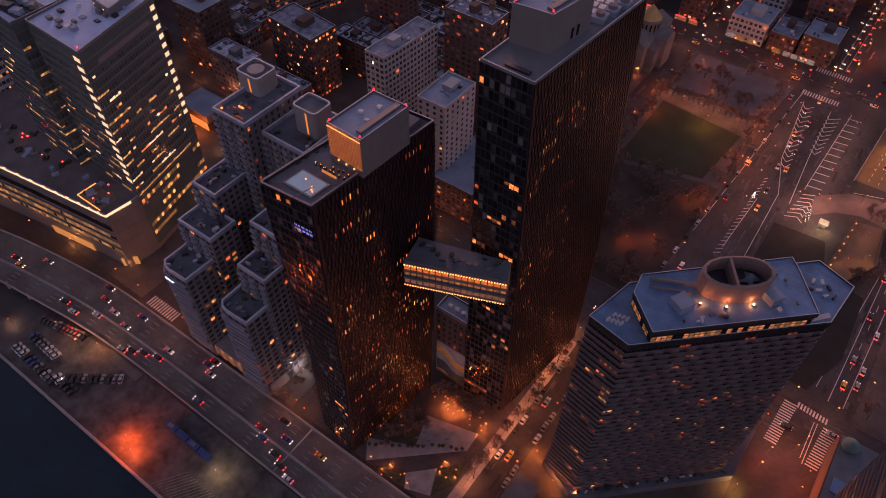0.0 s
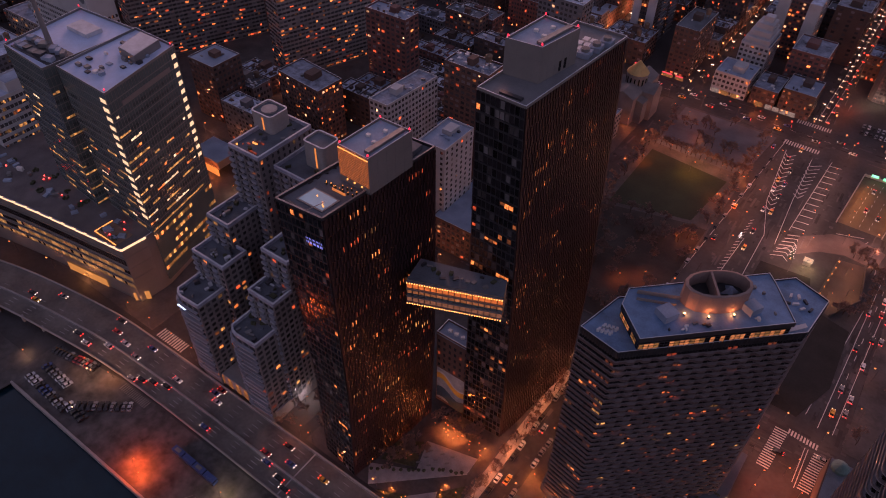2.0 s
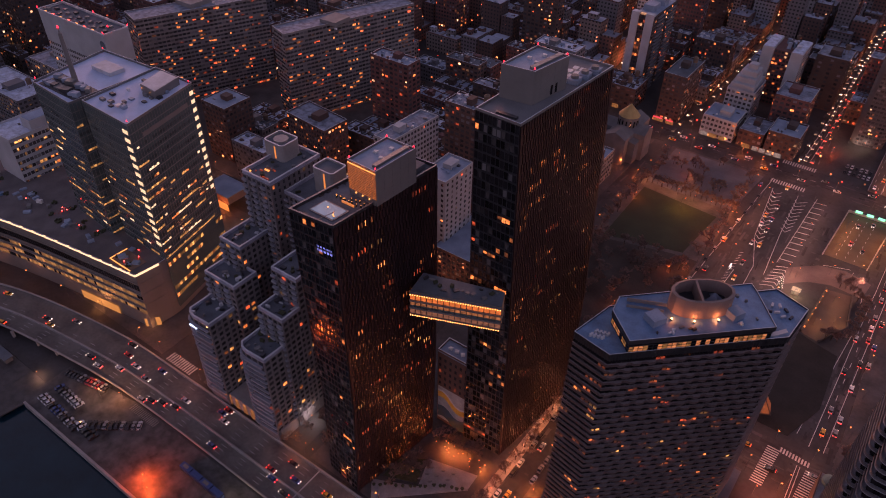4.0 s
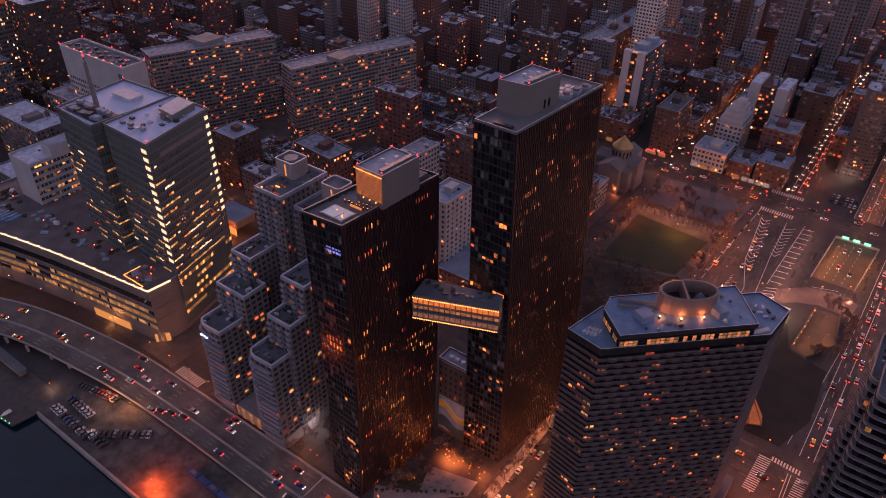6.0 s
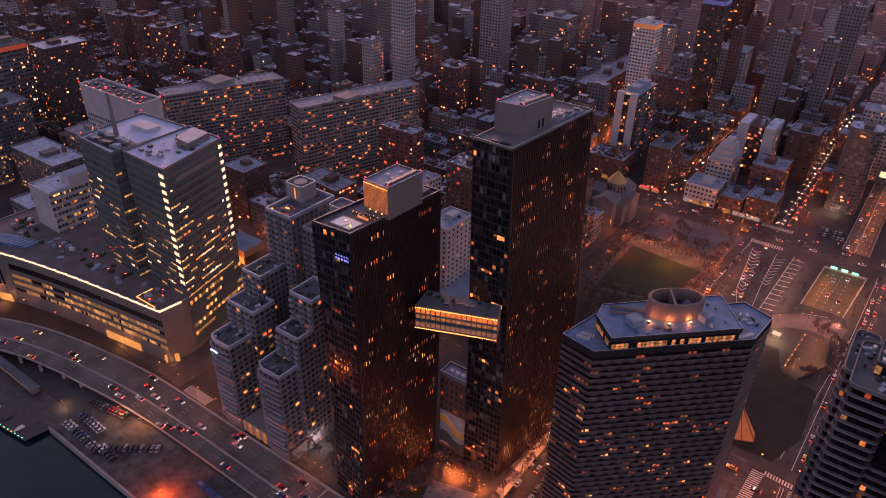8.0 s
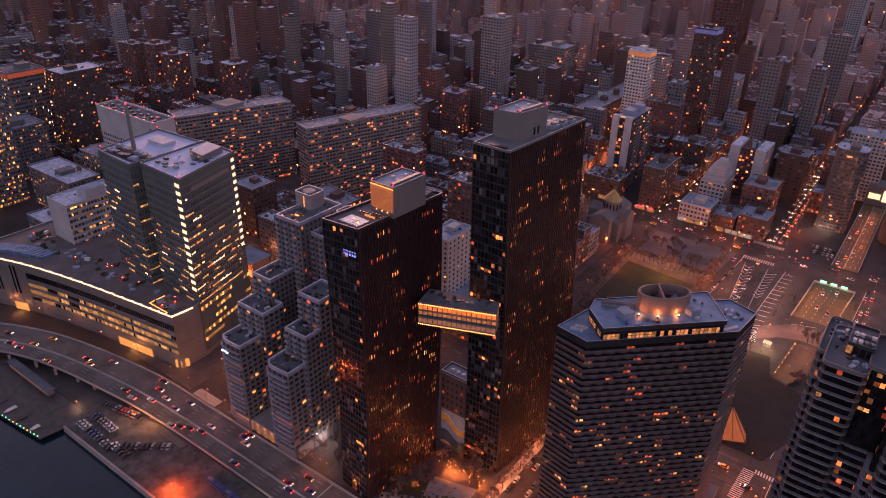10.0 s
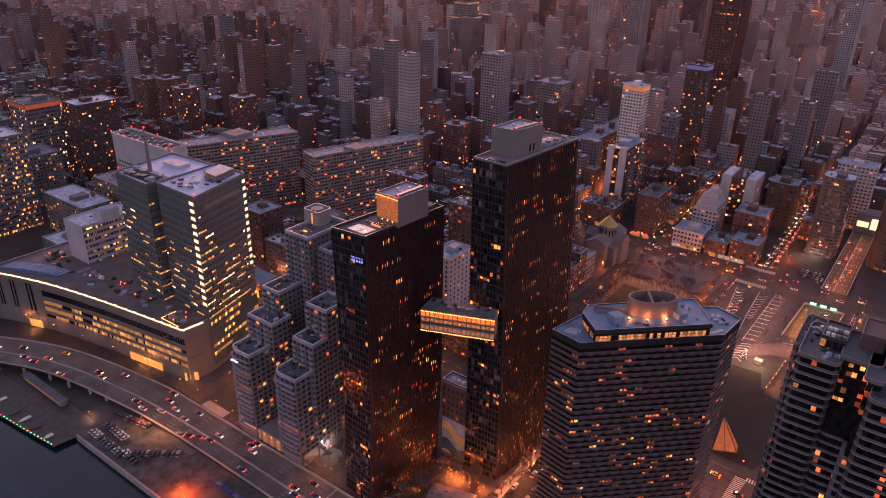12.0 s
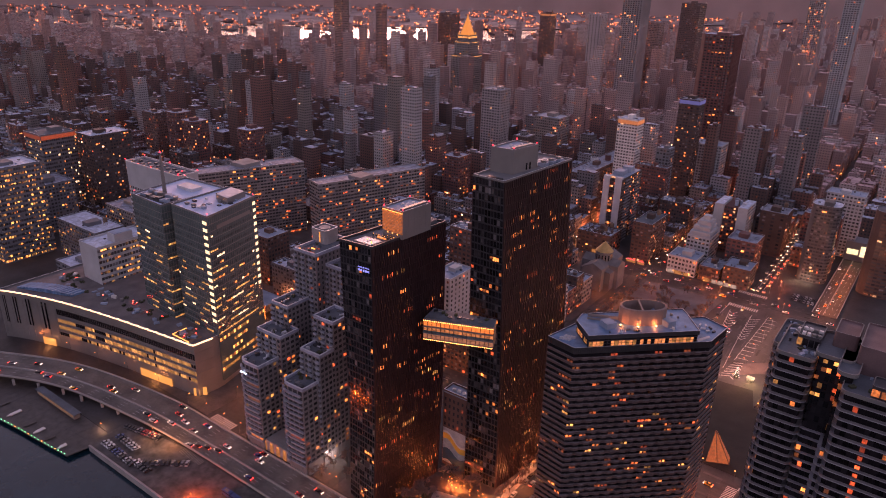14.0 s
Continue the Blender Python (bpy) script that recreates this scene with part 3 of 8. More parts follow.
def copper_tower(label, stages, floors, cols_front, cols_side, base, single, lit_front, lit_side):
    """A bent tower: glass on its narrow ends, staggered copper panels on its long sides."""
    tw = thing("copper_tower", label, "tower", base, group="copper towers")
    body = MB()
    for (z0, p0), (z1, p1) in zip(stages, stages[1:]):
        body.prism(p0, z0, z1, 0, p1)
    part("core", body, BRONZEGLASS, tw)
    panes = Panes(tw, BRONZEGLASS, [LIT, LITR, LIT, LITY, LITR, LIT, PALEPANE, DIMPANE, DARKGLASS], single)
    panels, left, mull = MB(), single, MB()
    for (z0, p0), (z1, p1), nf in zip(stages, stages[1:], floors):
        fr, rt, bk, lf = faces_of(p0, z0, z1, p1)
        for r in range(nf):
            v0, v1 = r / nf, (r + 1) / nf
            dv = (v1 - v0)
            # glazed end
            fr.proud(mull, 0, 1, v0, v0 + dv * 0.16, 0.40)
            run = None
            for c in range(cols_front):
                u0, u1 = c / cols_front, (c + 1) / cols_front
                if c % 3 == 0:
                    run = pick_lit(lit_front, (0, 1, 0, 2, 4))
                lit = run if run is not None and random.random() < 0.75 else (pick_lit(0.006, range(3)))
                panes.add(fr, u0 + 0.008, u1 - 0.008, v0 + dv * (0.2 if lit is None else random.uniform(0.22, 0.5)), v1 - dv * (0.06 if lit is None else 0.2), lit if lit is not None else (6 if random.random() < 0.05 else 7 if random.random() < 0.12 else 8), 0.22)
            # panelled side
            for face, cols, fine in ((rt, cols_side, True), (lf, cols_side // 2, False), (bk, cols_front, False)):
                run_lit, run_end = None, 0
                for c in range(cols):
                    s = 0.5 if r % 2 else 0.0
                    u0 = (c + s * 0.8 + 0.1) / cols
                    w = 0.46 / cols
                    jit = random.uniform(-0.06, 0.06) / cols
                    u0 = max(0.001, min(0.999 - w, u0 + jit))
                    if fine and left > 0 and 0.12 < u0 < 0.8:
                        left -= 1
                        piece("copper_panel", face, u0, u0 + w, v0 + dv * 0.02, v1 - dv * 0.02, 0.3, COPPER, tw, 0.3)
                    else:
                        face.proud(panels, u0, u0 + w, v0 + dv * 0.02, v1 - dv * 0.02, 0.3 if fine else 0.2)
                    if fine:
                        g0, g1 = u0 + w + 0.06 / cols, u0 + 0.96 / cols
                        if g1 < 0.999:
                            lowf = 1.0 + (1.6 if (z0 == 0 and r < 5) else 0)
                            cl = noise.noise((c * 0.35, r * 0.30, base[0]))
                            if c >= run_end:
                                run_lit = pick_lit(lit_side * lowf * (1.6 if cl > 0.1 else 0.35), range(6))
                                run_end = c + (random.randint(2, 6) if run_lit is not None else 1)
                            lit = run_lit if run_lit is not None and random.random() < 0.8 else None
                            panes.add(face, g0 + (0.04 if lit is None else 0.10) / cols, g1 - (0.04 if lit is None else 0.10) / cols, v0 + dv * (0.14 if lit is None else 0.24), v1 - dv * (0.14 if lit is None else random.uniform(0.14, 0.3)), lit)
        for c in range(cols_front + 1):
            u = min(c / cols_front, 0.999)
            fr.proud(mull, max(0, u - 0.005), min(1, u + 0.005), 0, 1, 0.36)
        for face in (fr, rt, lf, bk):
            for u in (0.0, 0.985):
                face.proud(panels, u, u + 0.015, 0, 1, 0.32)
    part("panel_cladding", panels, COPPER, tw, "staggered dark copper panels", kind="stuff")
    part("mullion_grid", mull, STEEL, tw, kind="stuff")
    panes.done()
    return tw


EAST = [(0, [(-113, 82), (-96, 79.4), (-89.6, 121), (-108, 123)]), (49, [(-111.4, 81.6), (-95.0, 80.4), (-88.9, 122), (-107, 123)]),
        (133.5, [(-111.5, 78.5), (-95.4, 79.8), (-91.2, 124.6), (-106.5, 123.6)])]
WEST = [(0, [(-77, 127), (-59.3, 128), (-53, 177.5), (-74, 178)]), (60, [(-77.4, 127.4), (-60.0, 127.6), (-53.6, 178.3), (-74.5, 178.5)]),
        (157, [(-79, 127), (-63, 126.4), (-59, 180), (-76.5, 180)])]
east = copper_tower("dark copper clad tower with a rooftop pool", EAST, (15, 26), 10, 32, (-101, 100, 0), 80, 0.07, 0.06)
west = copper_tower("taller dark copper clad tower with grey bulkhead", WEST, (18, 29), 10, 38, (-67, 152, 0), 80, 0.08, 0.06)

f = faces_of(EAST[1][1], 49, 133.5, EAST[2][1])[0]
for i in range(5):
    piece("screen_pane", f, 0.57 + i * 0.075, 0.57 + i * 0.075 + 0.055, 0.872, 0.897, 0.06, LITB, east, 0.2)

# the pool roof
ez = 133.5
rf = MB()
rf.prism(inset(EAST[2][1], 0.3), ez - 0.2, ez + 0.05)
part("roof", rf, DARKROOF, east)
parapet(east, EAST[2][1], ez, 1.1, 0.35, STEEL)
cop = MB()
for a, b in ((0, 1), (0, 3), (1, 2)):
    p, q = EAST[2][1][a], EAST[2][1][b]
    cop.beam((*p, ez + 1.1), (*q, ez + 1.1), 0.5, 0.06)
part("coping", cop, LOUVRE, east)
pl = MB()
pl.prism([(-107.4, 82.2), (-97.8, 82.2), (-97.2, 88.8), (-106.8, 89.0)], ez + 0.05, ez + 0.35)
part("pool_rim", pl, PANEL, east)
pw = MB()
pw.prism([(-106.9, 82.7), (-98.2, 82.7), (-97.8, 88.3), (-106.4, 88.5)], ez + 0.3, ez + 0.4)
part("pool", pw, POOL, east, "pale glowing rooftop pool")
for x, y in ((-103.5, 86.5), (-100.2, 85.2), (-99.6, 84.4), (-98.9, 84.0)):
    l = MB()
    l.tube(x, y, ez + 0.4, ez + 0.7, 0.22, n=6)
    part("pool_light", l, AMBER, east)
br = MB()
br.box(-102.4, 91.2, ez + 0.05, -97.6, 91.5, ez + 0.8)
part("bar_counter", br, glow("bar_front", (1.0, 0.32, 0.06), 1.6, 0.4), east, "amber lit bar counter")
for i in range(16):
    l = MB()
    x, y = -105.5 + (i % 8) * 1.6 + random.uniform(-0.3, 0.3), 92.4 + (i // 11) * 1.6 + random.uniform(-0.3, 0.3)
    l.tube(x, y, ez + 0.05, ez + 0.8, 0.3, n=6)
    l.tube(x, y, ez + 0.8, ez + 0.95, 0.10, n=6, k=1)
    part("table_lamp", l, [SHRUB, AMBER], east, "small table with warm lamp")
for i in range(18):
    l = MB()
    x, y = (-110.3 + i * 0.85, 79.8) if i < 10 else (-109.6 + (i % 8) * 0.3, 90 + (i % 8) * 3)
    l.obox(pose(x, y, ez + 0.05, 0, 0, i * 11), 0.7, 1.6, 0.35)
    part("lounger", l, STEEL, east)
ms = MB()
ms.beam((-100.8, 79.0, ez + 1.3), (-99.0, 84.8, ez + 1.6), 0.15, 0.15)
part("mast", ms, LOUVRE, east)


def bulkhead(parent, poly, z0, z1, lit):
    bh = MB()
    bh.prism(poly, z0, z1, 0, ktop=0)
    o = part("bulkhead", bh, LOUVRE, parent, "grey panelled rooftop bulkhead")
    seams = MB()
    for f in faces_of(poly, z0, z1)[:3]:
        n = int(f.w / 3.0)
        for c in range(1, n):
            f.proud(seams, c / n - 0.0015, c / n + 0.0015, 0, 1, 0.02)
        for r in (0.33, 0.66):
            f.proud(seams, 0, 1, r - 0.002, r + 0.002, 0.02)
    part("panel_seams", seams, PANEL, o, kind="stuff")
    top = MB()
    top.prism(inset(poly, 0.5), z1 - 0.1, z1 + 0.05)
    part("bulkhead_roof", top, ROOF, o)
    parapet(parent, poly, z1, 0.7, 0.3, LOUVRE)
    for x, y in inset(poly, 0.5):
        beacon(parent, x, y, z1 + 0.6)
    for s in ((0.3, 0.5), (0.62, 0.4), (0.5, 0.75)):
        p = Vector(poly[0]).lerp(Vector(poly[1]), s[0]).lerp(Vector(poly[3]).lerp(Vector(poly[2]), s[0]), s[1])
        u = MB()
        u.obox(pose(p.x, p.y, z1 + 0.05, 0, 0, 8), 1.2, 1.0, 0.7)
        part("roof_hatch", u, WHITE, parent)
    a = Vector(poly[0]).lerp(Vector(poly[1]), 0.78)
    b = Vector(poly[3]).lerp(Vector(poly[2]), 0.78)
    u = MB()
    u.beam((*a.lerp(b, 0.12), z1 + 0.05), (*a.lerp(b, 0.95), z1 + 0.05), 1.6, 0.9)
    part("roof_duct", u, PANEL, parent)
    return o


EB = [(-103.7, 96.3), (-92.3, 95.8), (-91.2, 113.6), (-102.8, 113.6)]
bulkhead(east, EB, ez, 145.2, True)
# Screen panels emit on their own, imitating the wash of the top lamp.
scr = MB()
f = faces_of(EB, ez, 145.2)[0]
for r in range(15):
    for c in range(22):
        f.proud(scr, (c + 0.25) / 22, (c + 0.75) / 22, 0.20 + r * 0.052, 0.20 + r * 0.052 + 0.026, 0.12, 0, 0.05)
part("lit_screen", scr, glow("amber_screen_glow", (1.0, 0.26, 0.035), 1.1, 0.3), east, "self-glowing amber perforated metal screen", kind="stuff")
tp = MB()
f.proud(tp, 0.01, 0.99, 0.97, 0.985, 0.2)
part("screen_light", tp, AMBER, east)
for u in (0.2, 0.5, 0.8):
    p = f.at(u, 0.95, 0.9)
    L = new("screen_lamp", bpy.data.lights.new("screen_lamp", "POINT"))
    L.data.energy, L.data.color, L.data.shadow_soft_size = 22, (1.0, 0.24, 0.03), 0.3
    L.location = p
for i, u in enumerate((0.28, 0.52, 0.76)):
    p = f.at(u, 0.14, 0.35)
    l = MB()
    l.tube(p.x, p.y, p.z, p.z + 0.4, 0.25, n=6)
    part("wall_lamp", l, AMBER, east, "bright wall lamp over a door")
rear = MB()
rear.box(-104.5, 116, ez, -94, 122, ez + 1.8)
part("plant_deck", rear, DARKROOF, east)

# the west roof
wz = 157
rf = MB()
rf.prism(inset(WEST[2][1], 0.3), wz - 0.2, wz + 0.05)
part("roof", rf, surf("slate_roof", (0.15, 0.155, 0.17), 0.8, scale=0.1, var=0.3), west)
parapet(west, WEST[2][1], wz, 0.9, 0.35, LOUVRE)
WB = [(-78, 138.5), (-67.0, 139.6), (-64.4, 156.2), (-76.4, 157.4)]
bulkhead(west, WB, wz, 167.3, False)
f = faces_of(WB, wz, 167.3)[1]
for u in (0.52, 0.66):
    d = MB()
    f.proud(d, u, u + 0.06, 0.06, 0.36, 0.06)
    part("dark_opening", d, DARKGLASS, west)
for i in range(3):
    x, y = -64.3 + i * 1.0, 162 + i * 5.2
    u = MB()
    u.obox(pose(x, y, wz + 0.05, 0, 0, 6), 3.6, 4.2, 1.6)
    cu = part("cooling_unit", u, ROOF, west, "grey cooling unit with round fan")
    fn = MB()
    fn.tube(x, y, wz + 1.65, wz + 2.6, 1.25, n=14)
    fn.tube(x, y, wz + 2.4, wz + 2.62, 1.1, n=14, k=1)
    part("fan", fn, [PANEL, STEEL], cu)
for i in range(8):
    u = MB()
    u.obox(pose(-69.5 + (i % 2) * 2.2 + i * 0.25, 160 + (i // 2) * 3.3, wz + 0.05, 0, 0, 6), 1.8, 2.4, 1.3)
    part("roof_unit", u, WHITE, west)
sl = MB()
sl.box(-73, 128.8, wz + 0.05, -66, 130.2, wz + 0.7)
part("planter", sl, STEEL, west)

# ---- the sky bridge ----
bridge = thing("sky_bridge", "lit glass sky bridge joining two towers", "bridge", (-74, 114, 84))
BP = [(-88.2, 105.4), (-58.6, 117.4), (-61.8, 124.6), (-90.4, 116)]
BRIDGELAMP = glow("bridge_lamp", (1.0, 0.34, 0.07), 14.0, 0.3)
bb = MB()
bb.prism(BP, 84.4, 94.6)
part("shell", bb, surf("bridge_interior", (0.35, 0.22, 0.14), 0.6), bridge)
f = faces_of(BP, 84.4, 94.6)[0]
for v in (0.0, 0.30, 0.62, 0.94):
    fl = MB()
    f.proud(fl, 0, 1, v, v + 0.06, 0.7)
    part("floor_slab", fl, PANEL, bridge)
for lv, (v0, v1, m) in enumerate(((0.06, 0.30, glow("bridge_low", (1.0, 0.40, 0.18), 0.45, 0.6)), (0.36, 0.62, glow("bridge_mid", (1.0, 0.34, 0.09), 0.8, 0.85)), (0.68, 0.94, glow("bridge_top", (1.0, 0.24, 0.035), 1.5, 0.5)))):
    for c in range(16):
        u0, u1 = c / 16 + 0.005, (c + 1) / 16 - 0.005
        pm = MB()
        pm.face(f.rect(u0, u1, v0, v1, 0.1))
        part("glass_pane", pm, m, bridge)
        if lv == 1:
            g = MB()
            f.proud(g, u0, u1, v0, v0 + 0.08, 0.05, 0, 0.12)
            part("parapet_glass", g, GREENGLASS, bridge)
mu = MB()
for c in range(17):
    f.proud(mu, max(0, c / 16 - 0.004), min(1, c / 16 + 0.004), 0, 1, 0.3)
part("mullions", mu, STEEL, bridge, kind="stuff")
for v, nm in ((0.935, "eave_lamp"), (0.01, "soffit_lamp")):
    for c in range(38):
        p = f.at((c + 0.5) / 38, v, 0.85)
        l = MB()
        l.box(p.x - 0.13, p.y - 0.13, p.z, p.x + 0.13, p.y + 0.13, p.z + 0.26)
        part(nm, l, BRIDGELAMP, bridge)
rf = MB()
rf.prism(inset(BP, 0.2), 94.6, 94.9)
part("roof", rf, DARKROOF, bridge)
for i in range(14):
    a = Vector(BP[0]).lerp(Vector(BP[1]), 0.08 + 0.065 * i)
    b = Vector(BP[3]).lerp(Vector(BP[2]), 0.08 + 0.065 * i)
    p = a.lerp(b, random.uniform(0.3, 0.85))
    u = MB()
    u.obox(pose(p.x, p.y, 94.9, 0, 0, random.uniform(0, 90)), random.uniform(0.8, 2.2), random.uniform(0.6, 1.4), random.uniform(0.4, 1.2))
    part("roof_unit", u, random.choice((PANEL, SHRUB, STEEL)), bridge)

# ---- the plaza between the towers ----
sq = MB()
sq.prism([(-82, 108.6), (-77.8, 95.5), (-74.5, 93.8), (-60.6, 106.6), (-60.8, 114)], 0.16, 0.5)
solo("plaza_slab", sq, surf("pale_granite", (0.27, 0.255, 0.265), 0.8, scale=0.25, var=0.3), "pale raised granite plaza slab", "plaza", kind="structure")
sq = MB()
sq.prism([(-95.3, 87), (-89.5, 79.6), (-60.3, 106), (-61, 107), (-74.4, 94.0), (-78, 95.4)], 0.165, 0.3)
solo("plaza_path", sq, surf("granite_path", (0.27, 0.255, 0.265), 0.8, scale=0.3, var=0.3), "pale granite path round the plaza", "plaza", kind="structure")
sq = MB()
sq.prism([(-74.2, 84.6), (-70.9, 79.6), (-61.5, 82.9), (-65.7, 93)], 0.165, 0.32)
solo("plaza_corner", sq, surf("granite_corner", (0.27, 0.255, 0.265), 0.8, scale=0.3, var=0.3), "pale granite corner terrace", "plaza", kind="structure")
bed = MB()
bed.prism([(-92, 101), (-92.5, 91), (-79, 96.2), (-83, 107.6)], 0.165, 0.45)
bed.prism([(-86, 79.8), (-73, 79.6), (-75.2, 84.6)], 0.165, 0.4)
bed.prism([(-65, 93.4), (-61, 83), (-56.6, 92), (-57.5, 102)], 0.165, 0.4)
solo("planting_bed", bed, SHRUB, "dark planting bed with shrubs", "planting bed", kind="structure")
MZ = 43.4
mur = thing("mural_wall", "brick wall with yellow and blue mural", "wall", (-84, 127, 0))
mb = MB()
mb.beam((-92, 132, 0), (-74, 132, 0), 8, MZ)
part("wall", mb, BRICK, mur)
mp = MB()
mp.face([(-91.6, 127.9, 2), (-75.0, 127.9, 2), (-75.0, 127.9, 23), (-91.6, 127.9, 23)])
pic = part("mural", mp, surf("mural_blue", (0.34, 0.37, 0.40), 0.8, scale=0.3, var=0.3), mur, "painted mural of flowing shapes")
for z, h, fall, m in ((16.0, 3.4, 6.5, surf("mural_yellow", (0.75, 0.42, 0.06), 0.8, scale=0.4, var=0.2)), (3.0, 7.0, 3.0, surf("mural_teal", (0.05, 0.09, 0.12), 0.8)), (19.5, 1.2, 7.0, surf("mural_pale", (0.55, 0.56, 0.55), 0.8))):
    sw = MB()
    for i in range(16):
        x0, x1 = -91.5 + i * 1.03, -91.5 + (i + 1) * 1.03
        za, zb = (z - fall * k / 16 + 1.5 * math.sin(k * 0.5) for k in (i, i + 1))
        sw.face([(x0, 127.88, za), (x1, 127.88, zb), (x1, 127.88, zb + h), (x0, 127.88, za + h)])
    part("painted_wave", sw, m, pic)
f = Face((-92, 128, 0), (-74, 128, 0), (-74, 128, MZ), (-92, 128, MZ))
wn_ = Panes(mur, GREYGLASS, [LITR, PALEPANE], 36)
for r in range(5):
    for c in range(7):
        wn_.add(f, (c + 0.3) / 7, (c + 0.7) / 7, 0.56 + r * 0.085, 0.60 + r * 0.085, 0 if (r * 7 + c) % 11 == 3 else None, 0.04)
wn_.done()
parapet(mur, [(-92, 128), (-74, 128), (-74, 136), (-92, 136)], MZ + 0.6, 0.9, 0.4, BRICK)
rm = MB()
rm.box(-92, 128, MZ, -74, 136, MZ + 0.6)
part("roof", rm, ROOF, mur)
for i in range(5):
    u = MB()
    u.obox(pose(-88 + i * 3, 131.5, MZ + 0.6, 0, 0, i * 20), 1.6, 1.2, 1.1)
    part("roof_unit", u, WHITE, mur)


random.seed(12)
STONEBENCH = surf("bench_stone", (0.20, 0.19, 0.19), 0.8, scale=0.4, var=0.2)
for i in range(16):
    k = i / 15
    x, y = -92.5 + 30 * k + random.uniform(-0.6, 0.6), 85.2 + 20.5 * k + random.uniform(-1.2, 0.6)
    pl_ = thing("planter", "round dark planter with a clipped shrub", "planter", (x, y, 0.3), group="plaza planters")
    m = MB()
    m.tube(x, y, 0.3, 0.85, 0.55, 0.65, n=10)
    part("pot", m, STONEBENCH, pl_)
    m = MB()
    for j in range(6):
        a = j * 1.05
        m.obox(pose(x + 0.28 * math.cos(a), y + 0.28 * math.sin(a), 0.85, 14 * math.cos(a), 14, a * 57), 0.6, 0.6, random.uniform(0.4, 0.8))
    part("shrub", m, SHRUB, pl_)
for i in range(9):
    x, y = -79.0 + (i % 3) * 4.6 + random.uniform(-1, 1), 98.5 + (i // 3) * 3.6 + (i % 3) * 1.4
    be = thing("bench", "low stone bench on the plaza slab", "bench", (x, y, 0.5), group="plaza benches")
    m = MB()
    m.obox(pose(x, y, 0.9, 0, 0, 42), 1.9, 0.55, 0.12)
    part("seat", m, STONEBENCH, be)
    m = MB()
    m.obox(pose(x, y, 0.5, 0, 0, 42), 1.3, 0.4, 0.4)
    part("plinth", m, STEEL, be)
cano = thing("street_canopy", "flat dark canopy beside the apartment tower", "canopy", (-35, 99, 0))
m = MB()
m.box(-39.5, 92, 3.6, -29.5, 108.5, 4.2)
part("roof", m, DARKROOF, cano)
for x, y in ((-39, 92.6), (-30, 92.6), (-39, 108), (-30, 108)):
    m = MB()
    m.tube(x, y, 0.16, 3.6, 0.18, n=8)
    part("post", m, STEEL, cano)

# ---- the tower of wavy balcony bands ----
mpt = thing("apartment_tower", "grey apartment tower with wavy horizontal bands", "tower", (-5, 145, 0))
MPP = [(-32.4, 116.9), (-19.2, 114.4), (22.4, 154.6), (24.2, 171.4), (13, 175.6), (-28.6, 134.2)]
core = MB()
core.prism(inset(MPP, 0.9), 0, 99.4)
part("core", core, DARKGLASS, mpt)


def wavy(poly, step, depth, waves, shift=0.0):
    """The outline with shallow sawtooth bays on the sides named."""
    out, n = [], len(poly)
    for i in range(n):
        a, b = Vector(poly[i]), Vector(poly[(i + 1) % n])
        d = b - a
        k = max(1, int(d.length / step))
        nn = Vector((d.y, -d.x)).normalized()
        out.append(tuple(a))
        if i in waves:
            for j in range(k):
                for s, e in ((0.10, 0.0), (0.30, depth), (0.62, depth), (0.82, 0.0)):
                    p = a + d * (min(j + s + shift, k) / k) + nn * (e if j + s + shift < k else 0)
                    out.append(tuple(p))
    return out


NF, FH = 35, 2.74
waves_ = [wavy(MPP, 4.6, 0.6, (1, 4)), wavy(MPP, 4.6, 0.6, (1, 4), 0.5)]
CAP = surf("pale_band_cap", (0.21, 0.175, 0.18), 0.8, scale=0.2, var=0.3)
bands_ = []
for wave in waves_:
    ring = MB()
    ring.prism(wave, 0, 1.05, 0, ktop=1)
    bands_.append(ring.mesh("balcony_band", [BAND, CAP]))
for r in range(NF):
    ob = new("balcony_band", bands_[(r // 2) % 2])
    thing_fix(ob, mpt)
    ob.matrix_basis = pose(0, 0, 1.2 + r * FH)
FLOODHEAD = glow("flood_head", (1.0, 0.42, 0.12), 30.0, 0.2)
DIMLIT = glow("curtained_window", (1.0, 0.20, 0.04), 0.9, 0.9)
panes = Panes(mpt, DARKGLASS, [DIMLIT, LITR, DIMLIT, DIMLIT, LITR, LIT, LITY], 80)
edges = [0, 1, 2, 3]
for r in reversed(range(NF)):
    for i in edges:
        a, b = MPP[i], MPP[(i + 1) % 6]
        f = Face((*a, 1.2 + r * FH + 1.06), (*b, 1.2 + r * FH + 1.06), (*b, 1.2 + r * FH + FH - 0.02), (*a, 1.2 + r * FH + FH - 0.02))
        k = int(f.w / 1.55)
        run = None
        for c in range(k):
            if c % 2 == 0:
                run = pick_lit(0.085 if i == 0 else 0.14, range(7))
            if i == 0 and c > k - 3 and r % 8 == 1:
                run = 0
            panes.add(f, (c + 0.05) / k, (c + (0.95 if run is None else random.uniform(0.6, 0.95))) / k, 0.02, 0.98 if run is None else 0.62, run, -0.45)
panes.done()
rf = MB()
rf.prism(inset(MPP, 0.1), 97.2, 99.6, 1, ktop=0)
BLUEROOF = surf("blue_grey_roof", (0.105, 0.20, 0.345), 0.55, scale=0.22, var=0.45)
part("roof", rf, [BLUEROOF, STEEL], mpt)
parapet(mpt, MPP, 99.6, 0.5, 0.3, STEEL)
fins = MB()
